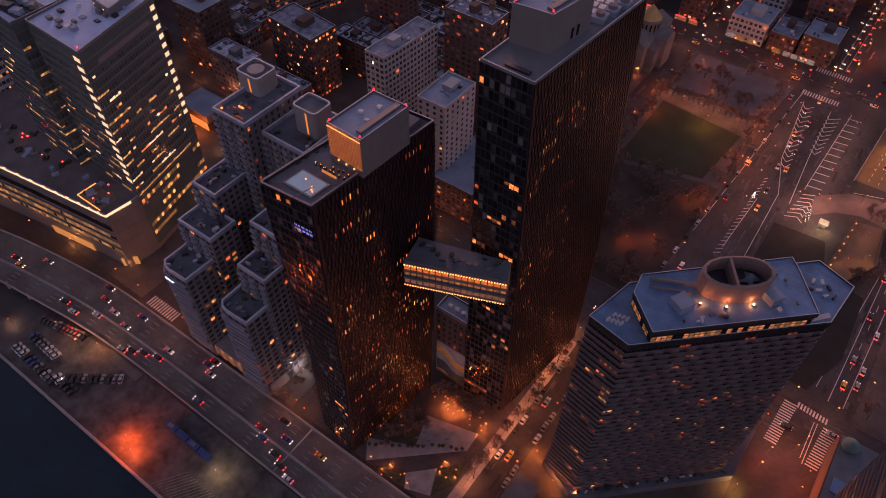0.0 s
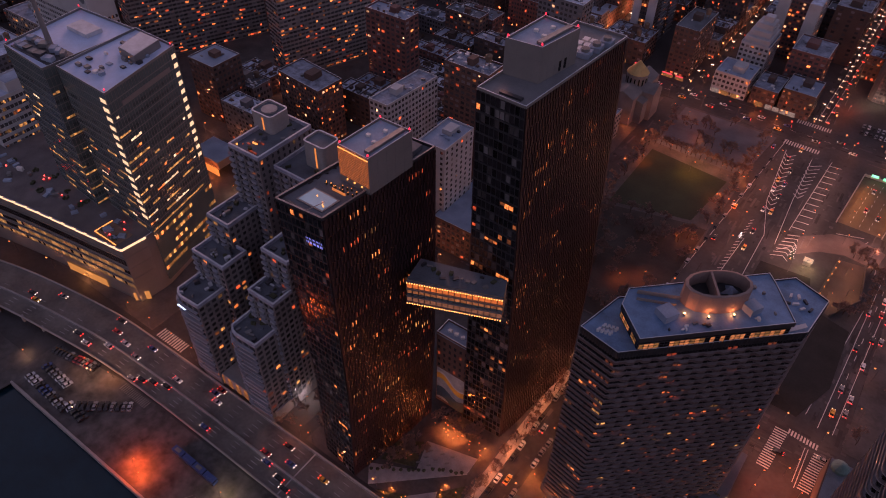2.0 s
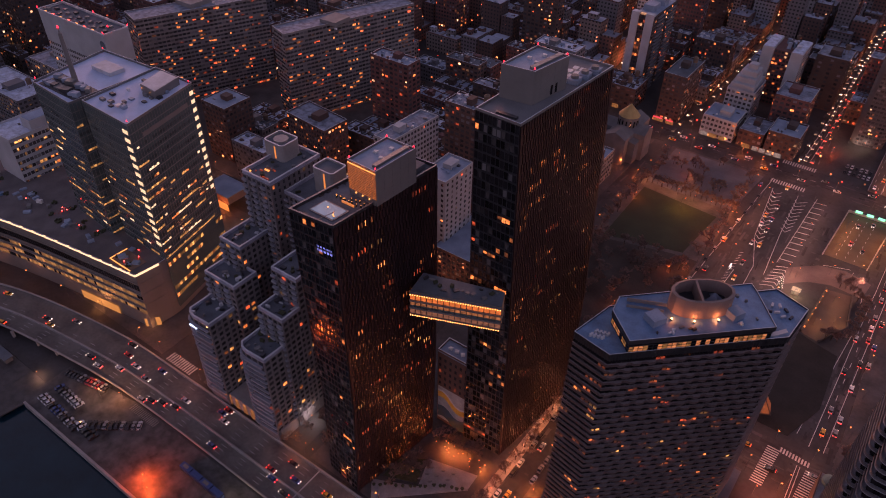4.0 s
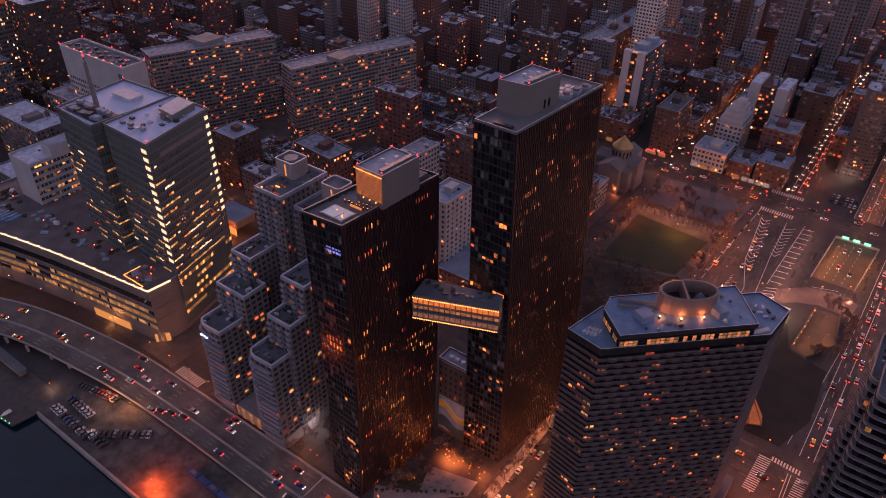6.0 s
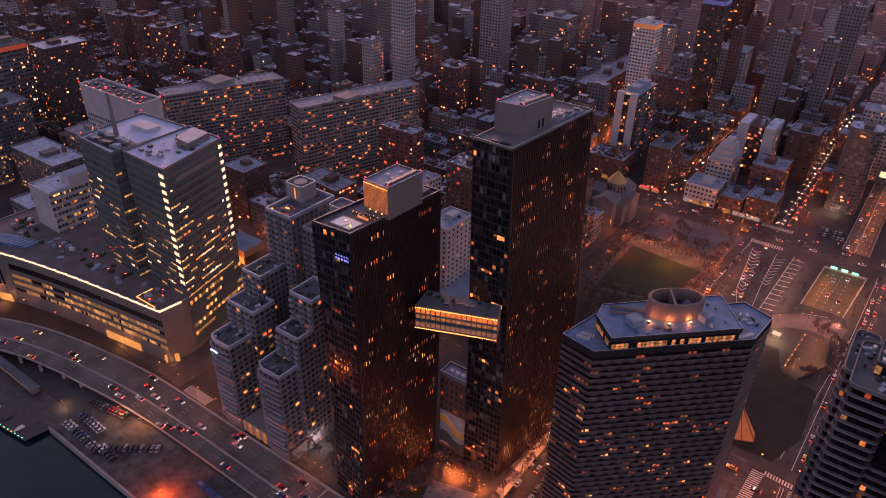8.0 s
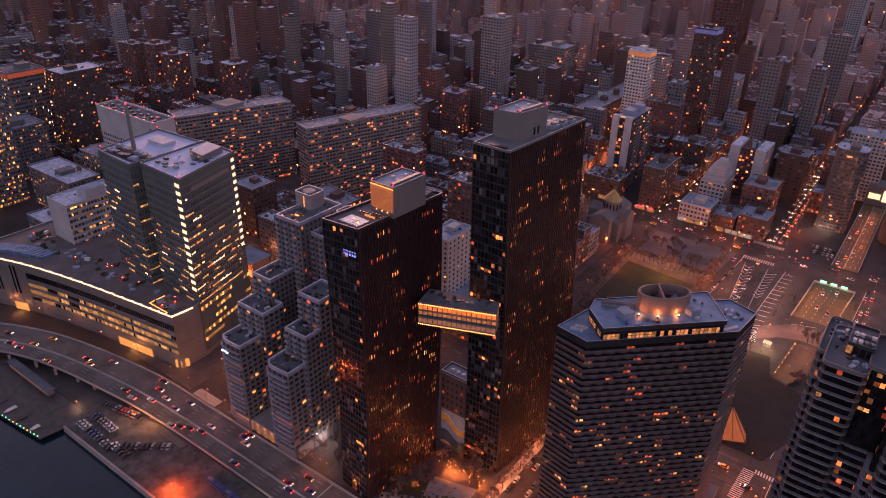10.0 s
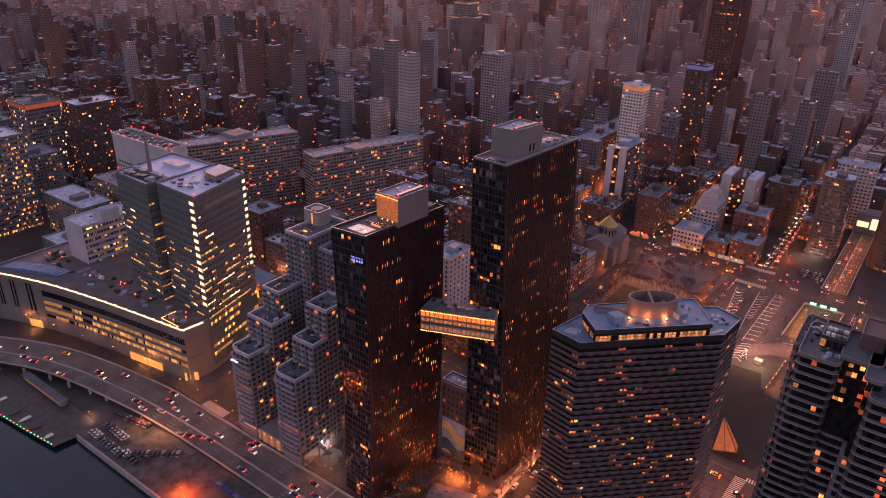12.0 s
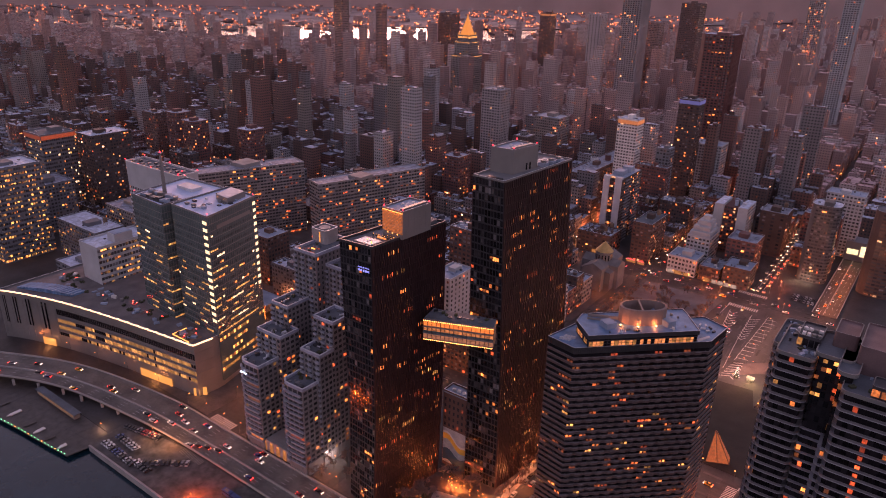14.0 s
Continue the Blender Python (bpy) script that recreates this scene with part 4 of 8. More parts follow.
for f in faces_of(MPP, 97.2, 99.9)[:4]:
    for c in range(int(f.w / 0.9)):
        u = (c + 0.5) * 0.9 / f.w
        f.proud(fins, u - 0.12 / f.w, u + 0.12 / f.w, 0, 1, 0.2)
part("crown_screen", fins, STEEL, mpt, "ribbed screen round the roof edge", kind="stuff")
MPU = [(-15.3, 118.0), (18.3, 150.4), (8.7, 163.2), (5.9, 166.3), (-26.2, 134.4), (-25.2, 127.2)]
PHZ = 105.0
up = MB()
up.prism(inset(MPU, 0.5), 99.6, PHZ - 1.0)
part("penthouse", up, DARKGLASS, mpt)
lid = MB()
lid.prism(MPU, PHZ - 1.5, PHZ, 1, ktop=0)
part("penthouse_roof", lid, [BLUEROOF, STEEL], mpt)
parapet(mpt, MPU, PHZ, 0.4, 0.25, STEEL)
PENTLIT = glow("penthouse_window", (1.0, 0.36, 0.10), 1.9, 0.7)
pp = Panes(mpt, DARKGLASS, [PENTLIT, PENTLIT, LITY], 60)
frame_ = MB()
for i in (0, 4, 5):
    f = faces_of(inset(MPU, 0.5), 99.6, PHZ - 1.4)[i]
    k = int(f.w / 1.5)
    for c in range(k):
        lit = pick_lit(0.93, range(3)) if (i == 0 and c % 8 != 5) or (i == 5 and random.random() < 0.7) else None
        pp.add(f, (c + 0.06) / k, (c + 0.94) / k, 0.16, 0.72, lit, 0.08)
        f.proud(frame_, (c - 0.05) / k, (c + 0.05) / k, 0.1, 0.8, 0.2)
    f.proud(frame_, 0, 1, 0.72, 0.80, 0.3)
    f.proud(frame_, 0, 1, 0.42, 0.45, 0.2)
part("window_framing", frame_, STEEL, mpt, kind="stuff")
pp.done()
drum = MB()
n = 16
cx, cy, ax, ay, ang = -4.3, 145.2, 10.0, 6.0, radians(40)


def oval(s, k=1.0):
    t = 2 * math.pi * s / n
    pinch = 1.0 - 0.07 * abs(math.sin(t)) ** 6
    x, y = ax * k * math.cos(t), ay * (k if k == 1 else k - 0.02) * math.sin(t) * pinch
    return cx + x * math.cos(ang) - y * math.sin(ang), cy + x * math.sin(ang) + y * math.cos(ang)


for s in range(n):
    a, b, c, d = oval(s), oval(s + 1), oval(s + 1, 0.9), oval(s, 0.9)
    drum.face([(*a, PHZ), (*b, PHZ), (*b, 111.8), (*a, 111.8)])
    drum.face([(*a, 111.8), (*b, 111.8), (*c, 112.0), (*d, 112.0)])
    drum.face([(*d, 112.0), (*c, 112.0), (*c, 107), (*d, 107)])
dr = part("drum", drum, PINKSTONE, mpt, "oval rendered rooftop drum, floodlit from below")
pit = MB()
pit.prism([oval(s, 0.9) for s in range(n)], 106.6, 107.2)
part("drum_floor", pit, STEEL, dr)
cr = MB()
u = Vector((math.cos(ang + 1.45), math.sin(ang + 1.45), 0))
v = Vector((math.cos(ang), math.sin(ang), 0))
cc = Vector((cx, cy, 107.2)) - v * 1.2
cr.beam(cc - u * 5.3, cc + u * 5.3, 0.7, 4.7)
part("divider_wall", cr, PINKSTONE, dr)
star = MB()
sc = Vector((cx, cy, 0)) + v * 4.2
for i in range(4):
    t0, t1 = ang + math.pi / 2 * i, ang + math.pi / 2 * (i + 1)
    p0, p1 = [(sc.x + 3.4 * math.cos(t), sc.y + 3.4 * math.sin(t), 107.3) for t in (t0, t1)]
    tm = (t0 + t1) / 2
    pm = (sc.x + 1.1 * math.cos(tm), sc.y + 1.1 * math.sin(tm), 107.9)
    star.face([p0, pm, (sc.x, sc.y, 110.6)])
    star.face([pm, p1, (sc.x, sc.y, 110.6)])
part("skylight", star, ROOF, dr, "pale pointed skylight inside the drum")
for i, (x, y) in enumerate(((-8.9, 134.4), (-2.8, 137.4), (2.9, 142.6), (4.6, 149.4))):
    fl = MB()
    fl.box(x - 0.3, y - 0.3, PHZ, x + 0.3, y + 0.3, PHZ + 0.5)
    fl.box(x - 0.22, y - 0.22, PHZ + 0.5, x + 0.22, y + 0.22, PHZ + 0.72, 1)
    part("floodlight", fl, [STEEL, FLOODHEAD], mpt, "floodlight washing the drum")
    sp = new("flood", bpy.data.lights.new("flood", "POINT"))
    sp.data.energy, sp.data.color, sp.data.shadow_soft_size = 120, (1.0, 0.30, 0.06), 0.3
    d = (Vector((cx, cy)) - Vector((x, y))).normalized()
    sp.location = (x + d.x * 0.5, y + d.y * 0.5, PHZ + 1.1)
random.seed(5)
for i in range(110):
    x, y = random.uniform(-25, 18), random.uniform(119, 165)
    q = Vector((x - cx, y - cy))
    along, across = q.x * math.cos(ang) + q.y * math.sin(ang), -q.x * math.sin(ang) + q.y * math.cos(ang)
    if not (-17.5 < along < 20 and -15.5 < across < 5) or (abs(along) < 11.5 and abs(across) < 7.6) or (across > -6 and along < 0) or random.random() < (0.75 if across < -12.5 else 0.25):
        continue
    e = faces_of(MPU, 0, 1)
    if any((Vector((x, y, 0)) - f.a).dot(f.n) > -1.2 for f in e):
        continue
    ub = MB()
    for j in range(random.randint(1, 3)):
        ub.obox(pose(x + random.uniform(-0.8, 0.8), y + random.uniform(-0.8, 0.8), PHZ, 0, 0, 40 + random.choice((0, 90, 20))), random.uniform(0.3, 1.6), random.uniform(0.3, 0.8), random.uniform(0.2, 1.0))
    part("roof_unit", ub, random.choice((WHITE, COPING, PANEL, STEEL, WHITE)), mpt)
for i in range(8):
    ub = MB()
    x, y = -27.6 + (i % 4) * 1.15 + (i // 4) * 0.7, 118.6 + (i // 4) * 2.2 + (i % 4) * 0.3
    ub.tube(x, y, 99.6, 100.5, 0.5, 0.42, n=8)
    ub.obox(pose(x + 0.25, y + 0.75, 99.6, 0, 0, 20), 0.7, 0.9, 0.8)
    part("roof_fan", ub, COPING, mpt, "white capped roof fan")
for x, y, w_, d_, h_ in ((-12.9, 130.8, 4.8, 4.8, 2.5), (6.2, 147.6, 4.2, 4.0, 2.5)):
    hb = MB()
    hb.obox(pose(x, y, PHZ, 0, 0, 62), w_, d_, h_)
    part("stair_head", hb, ROOF, mpt, "pale blue-grey stair head")
tr = MB()
tr.beam((-23.5, 134.2, PHZ), (-11.5, 139.6, PHZ), 0.4, 1.3)
tr.beam((-22.5, 131.6, PHZ), (-12.2, 136.2, PHZ), 0.3, 0.9)
part("terrace_wall", tr, TAN, mpt, "low tan terrace wall")
gn = MB()
gn.beam((17.5, 152.5, 99.6), (21.2, 155.6, 101.2), 1.5, 0.3)
part("gantry", gn, COPING, mpt, "pale window cleaning gantry")
for i in range(7):
    ub = MB()
    ub.obox(pose(14 + (i % 4) * 2.2, 163 + (i // 4) * 3.6 + (i % 2), 99.6, 0, 0, 15 + i * 20), 1.8, 0.7, 0.7)
    part("roof_unit", ub, COPING if i % 3 else STEEL, mpt)
pod = MB()
pod.prism([(-35, 126), (-34, 118), (-20, 112.6), (-14, 116), (26.5, 155), (27, 178), (-34, 180)], 0.16, 4.6)
part("podium", pod, DARKROOF, mpt)
for i in range(34):
    s = random.random()
    a = Vector((-17, 114.2)).lerp(Vector((25, 155)), s) + Vector((-0.5, 0.5)) * random.uniform(0.6, 1.6)
    ub = MB()
    ub.obox(pose(a.x, a.y, 4.6, 0, 0, random.uniform(0, 90)), random.uniform(0.5, 2.2), random.uniform(0.4, 1.2), random.uniform(0.3, 1.3))
    part("terrace_unit", ub, random.choice((SHRUB, STEEL, PANEL, COPING, SHRUB)), mpt)

# ---- the twin balcony tower ----
rtt = thing("balcony_tower", "dark tower ringed with pale balcony slabs", "tower", (68, 130, 0))


def rounded(x0, y0, x1, y1, r=2.2, n=4):
    out = []
    for (cx_, cy_, a0) in ((x0 + r, y0 + r, 180), (x1 - r, y0 + r, 270), (x1 - r, y1 - r, 0), (x0 + r, y1 - r, 90)):
        for i in range(n + 1):
            t = radians(a0 + 90 * i / n)
            out.append((cx_ + r * math.cos(t), cy_ + r * math.sin(t)))
    return out


REDRENDER = surf("dark_reddish_render", (0.13, 0.085, 0.09), 0.85, scale=0.15, var=0.3)
SLABGREY = surf("slab_concrete", (0.27, 0.27, 0.31), 0.8, scale=0.2, var=0.2)
SHAFTS = [((49.2, 119, 56, 142), 124.0, 0), ((51.5, 112.2, 63.5, 136), 125.0, 1), ((72.5, 100.5, 96, 128), 124.0, 2), ((62.5, 114.5, 74, 134), 127.0, 3), ((70, 106, 76, 130), 127.0, 3)]
for (x0, y0, x1, y1), top, kind_ in SHAFTS:
    c = MB()
    c.prism(rounded(x0 + 1.2, y0 + 1.2, x1 - 1.2, y1 - 1.2, 1.4), 0, top - 0.4)
    part("shaft", c, DARKGLASS, rtt)
    slab = MB()
    o = rounded(x0, y0, x1, y1)
    slab.prism(o, 0, 0.32)
    m = slab.mesh("balcony_slab", SLABGREY)
    gl = MB()
    for j in range(len(o)):
        k = (j + 1) % len(o)
        gl.face([(*o[j], 0.32), (*o[k], 0.32), (*o[k], 1.15), (*o[j], 1.15)])
    gm = gl.mesh("balcony_rail", surf("rail_panel_%d" % (kind_ + int(x0)), (0.12, 0.115, 0.13), 0.35, scale=0.2, var=0.2))
    zf = 3.1
    nfl = int(top / zf)
    for r in range(1 if kind_ != 3 else 9, nfl):
        ob = new("balcony_slab", m)
        thing_fix(ob, rtt)
        ob.matrix_basis = pose(0, 0, top - r * zf)
        if kind_ == 3:
            continue
        ob2 = new("balcony_rail", gm)
        thing_fix(ob2, rtt)
        ob2.matrix_basis = pose(0, 0, top - r * zf)
    pn = Panes(rtt, DARKGLASS, [LIT, LITR, LIT, LITY], 80 if kind_ in (1, 2) else 0)
    q = [(x0 + 1.2, y0 + 1.2), (x1 - 1.2, y0 + 1.2), (x1 - 1.2, y1 - 1.2), (x0 + 1.2, y1 - 1.2)]
    for r in range(nfl - 1):
        z0 = top - (r + 1) * zf + 0.4
        for e in (0, 3):
            f = Face((*q[e], z0), (*q[(e + 1) % 4], z0), (*q[(e + 1) % 4], z0 + 2.4), (*q[e], z0 + 2.4))
            k = max(2, int(f.w / 1.5))
            for c_ in range(k):
                rate = 0.05 if kind_ != 3 else (0.42 if r < 5 else 0.08)
                lit = pick_lit(rate, range(4))
                if kind_ == 2 and e == 0 and c_ == 5 and r > 3:
                    lit = 1
                pn.add(f, (c_ + 0.06) / k, (c_ + 0.94) / k, 0.05, 0.95 if lit is None else random.uniform(0.55, 0.9), lit, 0.05)
    pn.done()
    rf = MB()
    rf.prism(rounded(x0 + 0.3, y0 + 0.3, x1 - 0.3, y1 - 0.3), top - 0.4, top + 0.1)
    part("roof", rf, DARKROOF, rtt)
    parapet(rtt, rounded(x0, y0, x1, y1), top - 0.3, 1.3, 0.3, PANEL, LOUVRE)
    for i in range(14 if kind_ != 3 else 0):
        u = MB()
        u.obox(pose(random.uniform(x0 + 1, x1 - 1), random.uniform(y0 + 1, y1 - 1), top + 0.1, 0, 0, random.uniform(0, 90)), random.uniform(0.5, 2), random.uniform(0.4, 1.4), random.uniform(0.3, 1.2))
        part("roof_unit", u, random.choice((WHITE, PANEL, STEEL, ROOF, SHRUB)), rtt)
for (x0, y0, x1, y1), z0, z1, m in (((56, 121, 63, 133), 125, 129, STEEL), ((66, 124, 73, 136), 127, 132, REDRENDER), ((74, 116, 92, 136), 124, 133, REDRENDER), ((80, 103, 90, 110), 124, 127.5, STEEL)):
    b = MB()
    b.prism(rounded(x0, y0, x1, y1, 1.0), z0, z1)
    bx = part("roof_box", b, m, rtt, "reddish rooftop plant box" if m is REDRENDER else "")
    parapet(rtt, rounded(x0, y0, x1, y1, 1.0), z1, 0.5, 0.25, m, PANEL)
    if m is STEEL:
        pn = Panes(rtt, DARKGLASS, [LIT, LITY], 20)
        f = Face((x0, y0, z0), (x1, y0, z0), (x1, y0, z1), (x0, y0, z1))
        for c_ in range(4):
            pn.add(f, c_ / 4 + 0.02, (c_ + 1) / 4 - 0.02, 0.2, 0.85, pick_lit(0.75, range(2)), 0.05)
        pn.done()
for i in range(8):
    u = MB()
    u.obox(pose(57.5 + (i % 4) * 1.5, 123 + (i // 4) * 4, 129.0, 0, 0, i * 13), 1.0, 1.3, 0.9)
    part("roof_unit", u, random.choice((WHITE, PANEL)), rtt)
dish = MB()
dish.tube(86, 112, 127.5, 128.4, 0.3, 1.4, n=12)
part("dish", dish, WHITE, rtt)


# ---- the hospital tower on its curved podium ----
hos = thing("hospital_tower", "grey glass hospital tower with lit windows", "tower", (-262, 125, 0))
HM = [(-273.6, 105.2), (-238.4, 103.8), (-249.6, 146.6), (-277, 147)]
HL = [(-310.5, 103.0), (-277.4, 100.9), (-277.2, 147), (-317, 145)]
HT, HZ = 108.0, 34.0
for poly, top in ((HM, HT), (HL, 107.2)):
    c = MB()
    c.prism(poly, HZ - 30, top)
    part("shaft", c, GREENGLASS, hos)
    rf = MB()
    rf.prism(inset(poly, 0.4), top - 0.2, top + 0.1)
    part("roof", rf, surf("pale_roof", (0.40, 0.50, 0.70), 0.7, scale=0.1, var=0.2) if poly is HM else bpy.data.materials["pale_roof"], hos)
    parapet(hos, poly, top, 1.2, 0.3, PANEL)
WARDLIT = glow("ward_window", (1.0, 0.50, 0.12), 1.25, 0.6)
STRIPGLASS = surf("tinted_strip_glass", (0.072, 0.095, 0.10), 0.14, scale=0.1, var=0.6, bump=0.02, per_piece=0.6)
pn = Panes(hos, STRIPGLASS, [WARDLIT, WARDLIT, LIT, WARDLIT, LITW], 80)
NFL = 17
sp = MB()
for poly, fi, kind_ in ((HM, 0, "corner"), (HM, 1, "side"), (HL, 0, "left"), (HL, 1, "left")):
    top = HT if poly is HM else 107.2
    f = faces_of(poly, HZ, top)[fi]
    cols = max(3, int(f.w / 1.7))
    for r in range(NFL):
        v0, v1 = r / NFL, (r + 1) / NFL
        dv = v1 - v0
        f.proud(sp, 0, 1, v0, v0 + dv * 0.10, 0.12)
        if r >= NFL - 2:
            continue
        run, left = None, 0
        for c in range(cols):
            if left <= 0:
                low = r / NFL
                run = pick_lit(max(0.0, 0.72 - 0.80 * low) if kind_ == "side" else max(0.03, 0.42 - 0.40 * low), range(5))
                left = random.randint(1, 4)
                if r == 0 and kind_ == "side":
                    run = 0
            left -= 1
            if kind_ == "corner" and c > cols - 4:
                continue
            if kind_ == "side" and c > cols - 4:
                continue
            pn.add(f, (c + 0.06) / cols, (c + 0.94) / cols, v0 + dv * 0.26, v0 + dv * (0.60 if run is None else random.uniform(0.42, 0.56)), run)
    for c in range(cols + 1):
        f.proud(sp, max(0, c / cols - 0.0015), min(1, c / cols + 0.0015), 0, 1, 0.10)
part("mullion_grid", sp, PANEL, hos, kind="stuff")
pn.done()
f0, f1 = faces_of(HM, HZ, HT)[0], faces_of(HM, HZ, HT)[1]
for r in range(2, NFL):
    v0 = r / NFL - 0.006
    for f, u0, u1 in ((f0, 0.865, 0.975), (f1, 0.925, 0.982)):
        if f is f1 and r < 4:
            continue
        piece("stair_window", f, u0, u1, v0 + 0.006, v0 + 0.033, 0.08, LITW, hos, 0.1)
lv = MB()
f1.proud(lv, 0.16, 0.86, 0.885, 0.915, 0.25)
part("louvre_band", lv, LOUVRE, hos)
low = Face((-238.4, 103.8, 4), (-249.6, 146.6, 4), (-249.6, 146.6, HZ), (-238.4, 103.8, HZ))
lp = Panes(hos, GREENGLASS, [LITY, LITY, LIT], 40)
for r in range(6):
    on, run = False, 0
    for c in range(24):
        if run <= 0:
            on, run = random.random() < (0.75 if r in (5, 2, 1) else 0.3), random.randint(2, 7)
        run -= 1
        lp.add(low, (c + 0.06) / 24, (c + 0.94) / 24, (r + 0.3) / 6, (r + 0.7) / 6, random.choice((0, 0, 1, 2)) if on else None, 0.2)
lp.done()
random.seed(8)
for i in range(26):
    s, t = random.uniform(0.1, 0.9), random.uniform(0.12, 0.9)
    p = Vector(HM[0]).lerp(Vector(HM[1]), s).lerp(Vector(HM[3]).lerp(Vector(HM[2]), s), t)
    u = MB()
    u.obox(pose(p.x, p.y, HT + 0.1, 0, 0, random.choice((0, 4, 90))), random.uniform(1, 3.2), random.uniform(1, 2.4), random.uniform(0.5, 1.7))
    part("roof_unit", u, random.choice((WHITE, PANEL, ROOF, STEEL)), hos)
u = MB()
u.prism([(-262, 128), (-250, 127), (-254, 143), (-267, 143)], HT, HT + 3.6)
part("plant_room", u, LOUVRE, hos)
u = MB()
u.prism(inset([(-262, 128), (-250, 127), (-254, 143), (-267, 143)], 0.4), HT + 3.6, HT + 3.8)
part("plant_room_roof", u, COPING, hos)
for x, y in ((-253, 126.6), (-260, 127.4)):
    u = MB()
    u.box(x - 0.2, y - 0.25, HT + 2.4, x + 0.2, y, HT + 2.8)
    part("wall_lamp", u, AMBER, hos)
u = MB()
u.box(-308, 104.5, 107.3, -279, 117, 107.6)
part("sunken_plant", u, STEEL, hos)
u = MB()
u.box(-303, 129, 107.3, -288, 137, 109.2)
part("plant_hut", u, COPING, hos, "white plant hut on the roof")
ms_ = MB()
ms_.tube(-296, 116, 107.3, 131, 1.3, 0.8, n=10)
ms_.tube(-296, 116, 131, 133, 0.5, 0.2, n=8)
part("flue_mast", ms_, LOUVRE, hos, "tall grey flue mast with red lamp")
beacon(hos, -296, 116, 133, r=0.5)
for i in range(16):
    u = MB()
    u.obox(pose(-306 + (i % 8) * 3.5, 107.5 + (i // 8) * 6, 107.6, 0, 0, i * 3), random.uniform(2, 4), random.uniform(2, 4), random.uniform(0.8, 2.2))
    part("roof_unit", u, random.choice((PANEL, STEEL, ROOF)), hos)
for x, y in ((-239.6, 105), (-250.4, 145.5), (-309.5, 104.4), (-315.5, 143.8)):
    beacon(hos, x, y, 109.2, r=0.3)

podium = thing("hospital_podium", "curved grey podium with a glowing roof edge", "building", (-310, 100, 0))
PF = smooth([(-404, 52), (-386, 59.5), (-352, 69.5), (-311, 77.5), (-270, 83.5), (-240.5, 87.4)], 5)
PPOLY = PF + [(-239.4, 99.6), (-239.6, 104.6), (-251.4, 147.5), (-404, 150)]
PZ = 34.0
pb = MB()
pb.prism(PPOLY, 0, PZ)
part("body", pb, PANEL, podium)
rf = MB()
rf.prism(inset(PPOLY, 1.6), PZ - 0.3, PZ + 0.06)
part("roof", rf, surf("podium_roof", (0.13, 0.115, 0.12), 0.9, scale=0.1, var=0.4), podium)
parapet(podium, PPOLY, PZ, 1.0, 0.5, PANEL)
edge = MB()
for i in range(len(PF) - 1):
    edge.beam((*PF[i], PZ + 0.1), (*PF[i + 1], PZ + 0.3), 0.8, 0.75)
edge.beam((*PF[-1], PZ + 0.3), (-239.2, 99.6, PZ + 0.3), 0.8, 0.75)
part("light_edge", edge, STRIP, podium, "continuous glowing roof edge strip")
pn = Panes(podium, DARKGLASS, [glow("office_row", (1.0, 0.50, 0.12), 0.75, 0.7), LITY, LITW, LIT], 70)
bands = MB()
N = len(PF) - 1
for i in range(N):
    f = Face((*PF[i], 0), (*PF[i + 1], 0), (*PF[i + 1], PZ), (*PF[i], PZ))
    s = i / N
    if s < 0.36:
        f.proud(bands, 0.1, 0.9, 0.1, 0.9, 0.2)
        if i % 2:
            pn.add(f, 0.35, 0.55, 0.35, 0.92, None, 0.26)
            pn.add(f, 0.75, 0.95, 0.35, 0.92, None, 0.26)
        continue
    for z0, z1, rate in ((9.5, 11.8, 0.75), (14.2, 16.8, 0.75), (19.0, 21.4, 0.55), (24.5, 28.5, 0.08)):
        f.proud(bands, 0, 1, (z1 + 0.2) / PZ, (z1 + 1.2) / PZ, 0.35)
        k = max(2, int(f.w / 1.5))
        on = random.random() < rate or 0.6 < s < 0.9
        for c in range(k):
            pn.add(f, (c + 0.06) / k, (c + 0.94) / k, z0 / PZ, z1 / PZ, (0 if random.random() < 0.93 else None) if (on and rate > 0.3) else None, 0.05)
f = Face((-240.5, 87.4, 0), (-239.4, 99.6, 0), (-239.4, 99.6, PZ), (-240.5, 87.4, PZ))
for r in range(3):
    f.proud(bands, 0.02, 0.98, 0.3 + r * 0.2, 0.46 + r * 0.2, 0.2)
pn.done()
part("facade_relief", bands, PANEL, podium, kind="stuff")
for a, b in (((-289, 80.4), (-262, 84.4)), ((-374, 62.6), (-364, 65.8)), ((-244, 86.4), (-239, 92))):
    d = (Vector(b) - Vector(a)).normalized()
    nn = Vector((d.y, -d.x)) * 0.4
    m = MB()
    m.face([(a[0] + nn.x, a[1] + nn.y, 0.2), (b[0] + nn.x, b[1] + nn.y, 0.2), (b[0] + nn.x, b[1] + nn.y, 5.6), (a[0] + nn.x, a[1] + nn.y, 5.6)])
    part("entrance", m, glow("entrance_light", (1.0, 0.42, 0.08), 1.5, 0.0), podium, "amber lit ambulance entrance")
    L = new("entrance_lamp", bpy.data.lights.new("entrance_lamp", "POINT"))
    L.data.energy, L.data.color, L.data.shadow_soft_size = 260 if a[0] < -250 else 90, (1.0, 0.42, 0.10), 1.0
    c = (Vector(a) + Vector(b)) / 2 + nn * 7
    L.location = (c.x, c.y, 3.0)
random.seed(9)
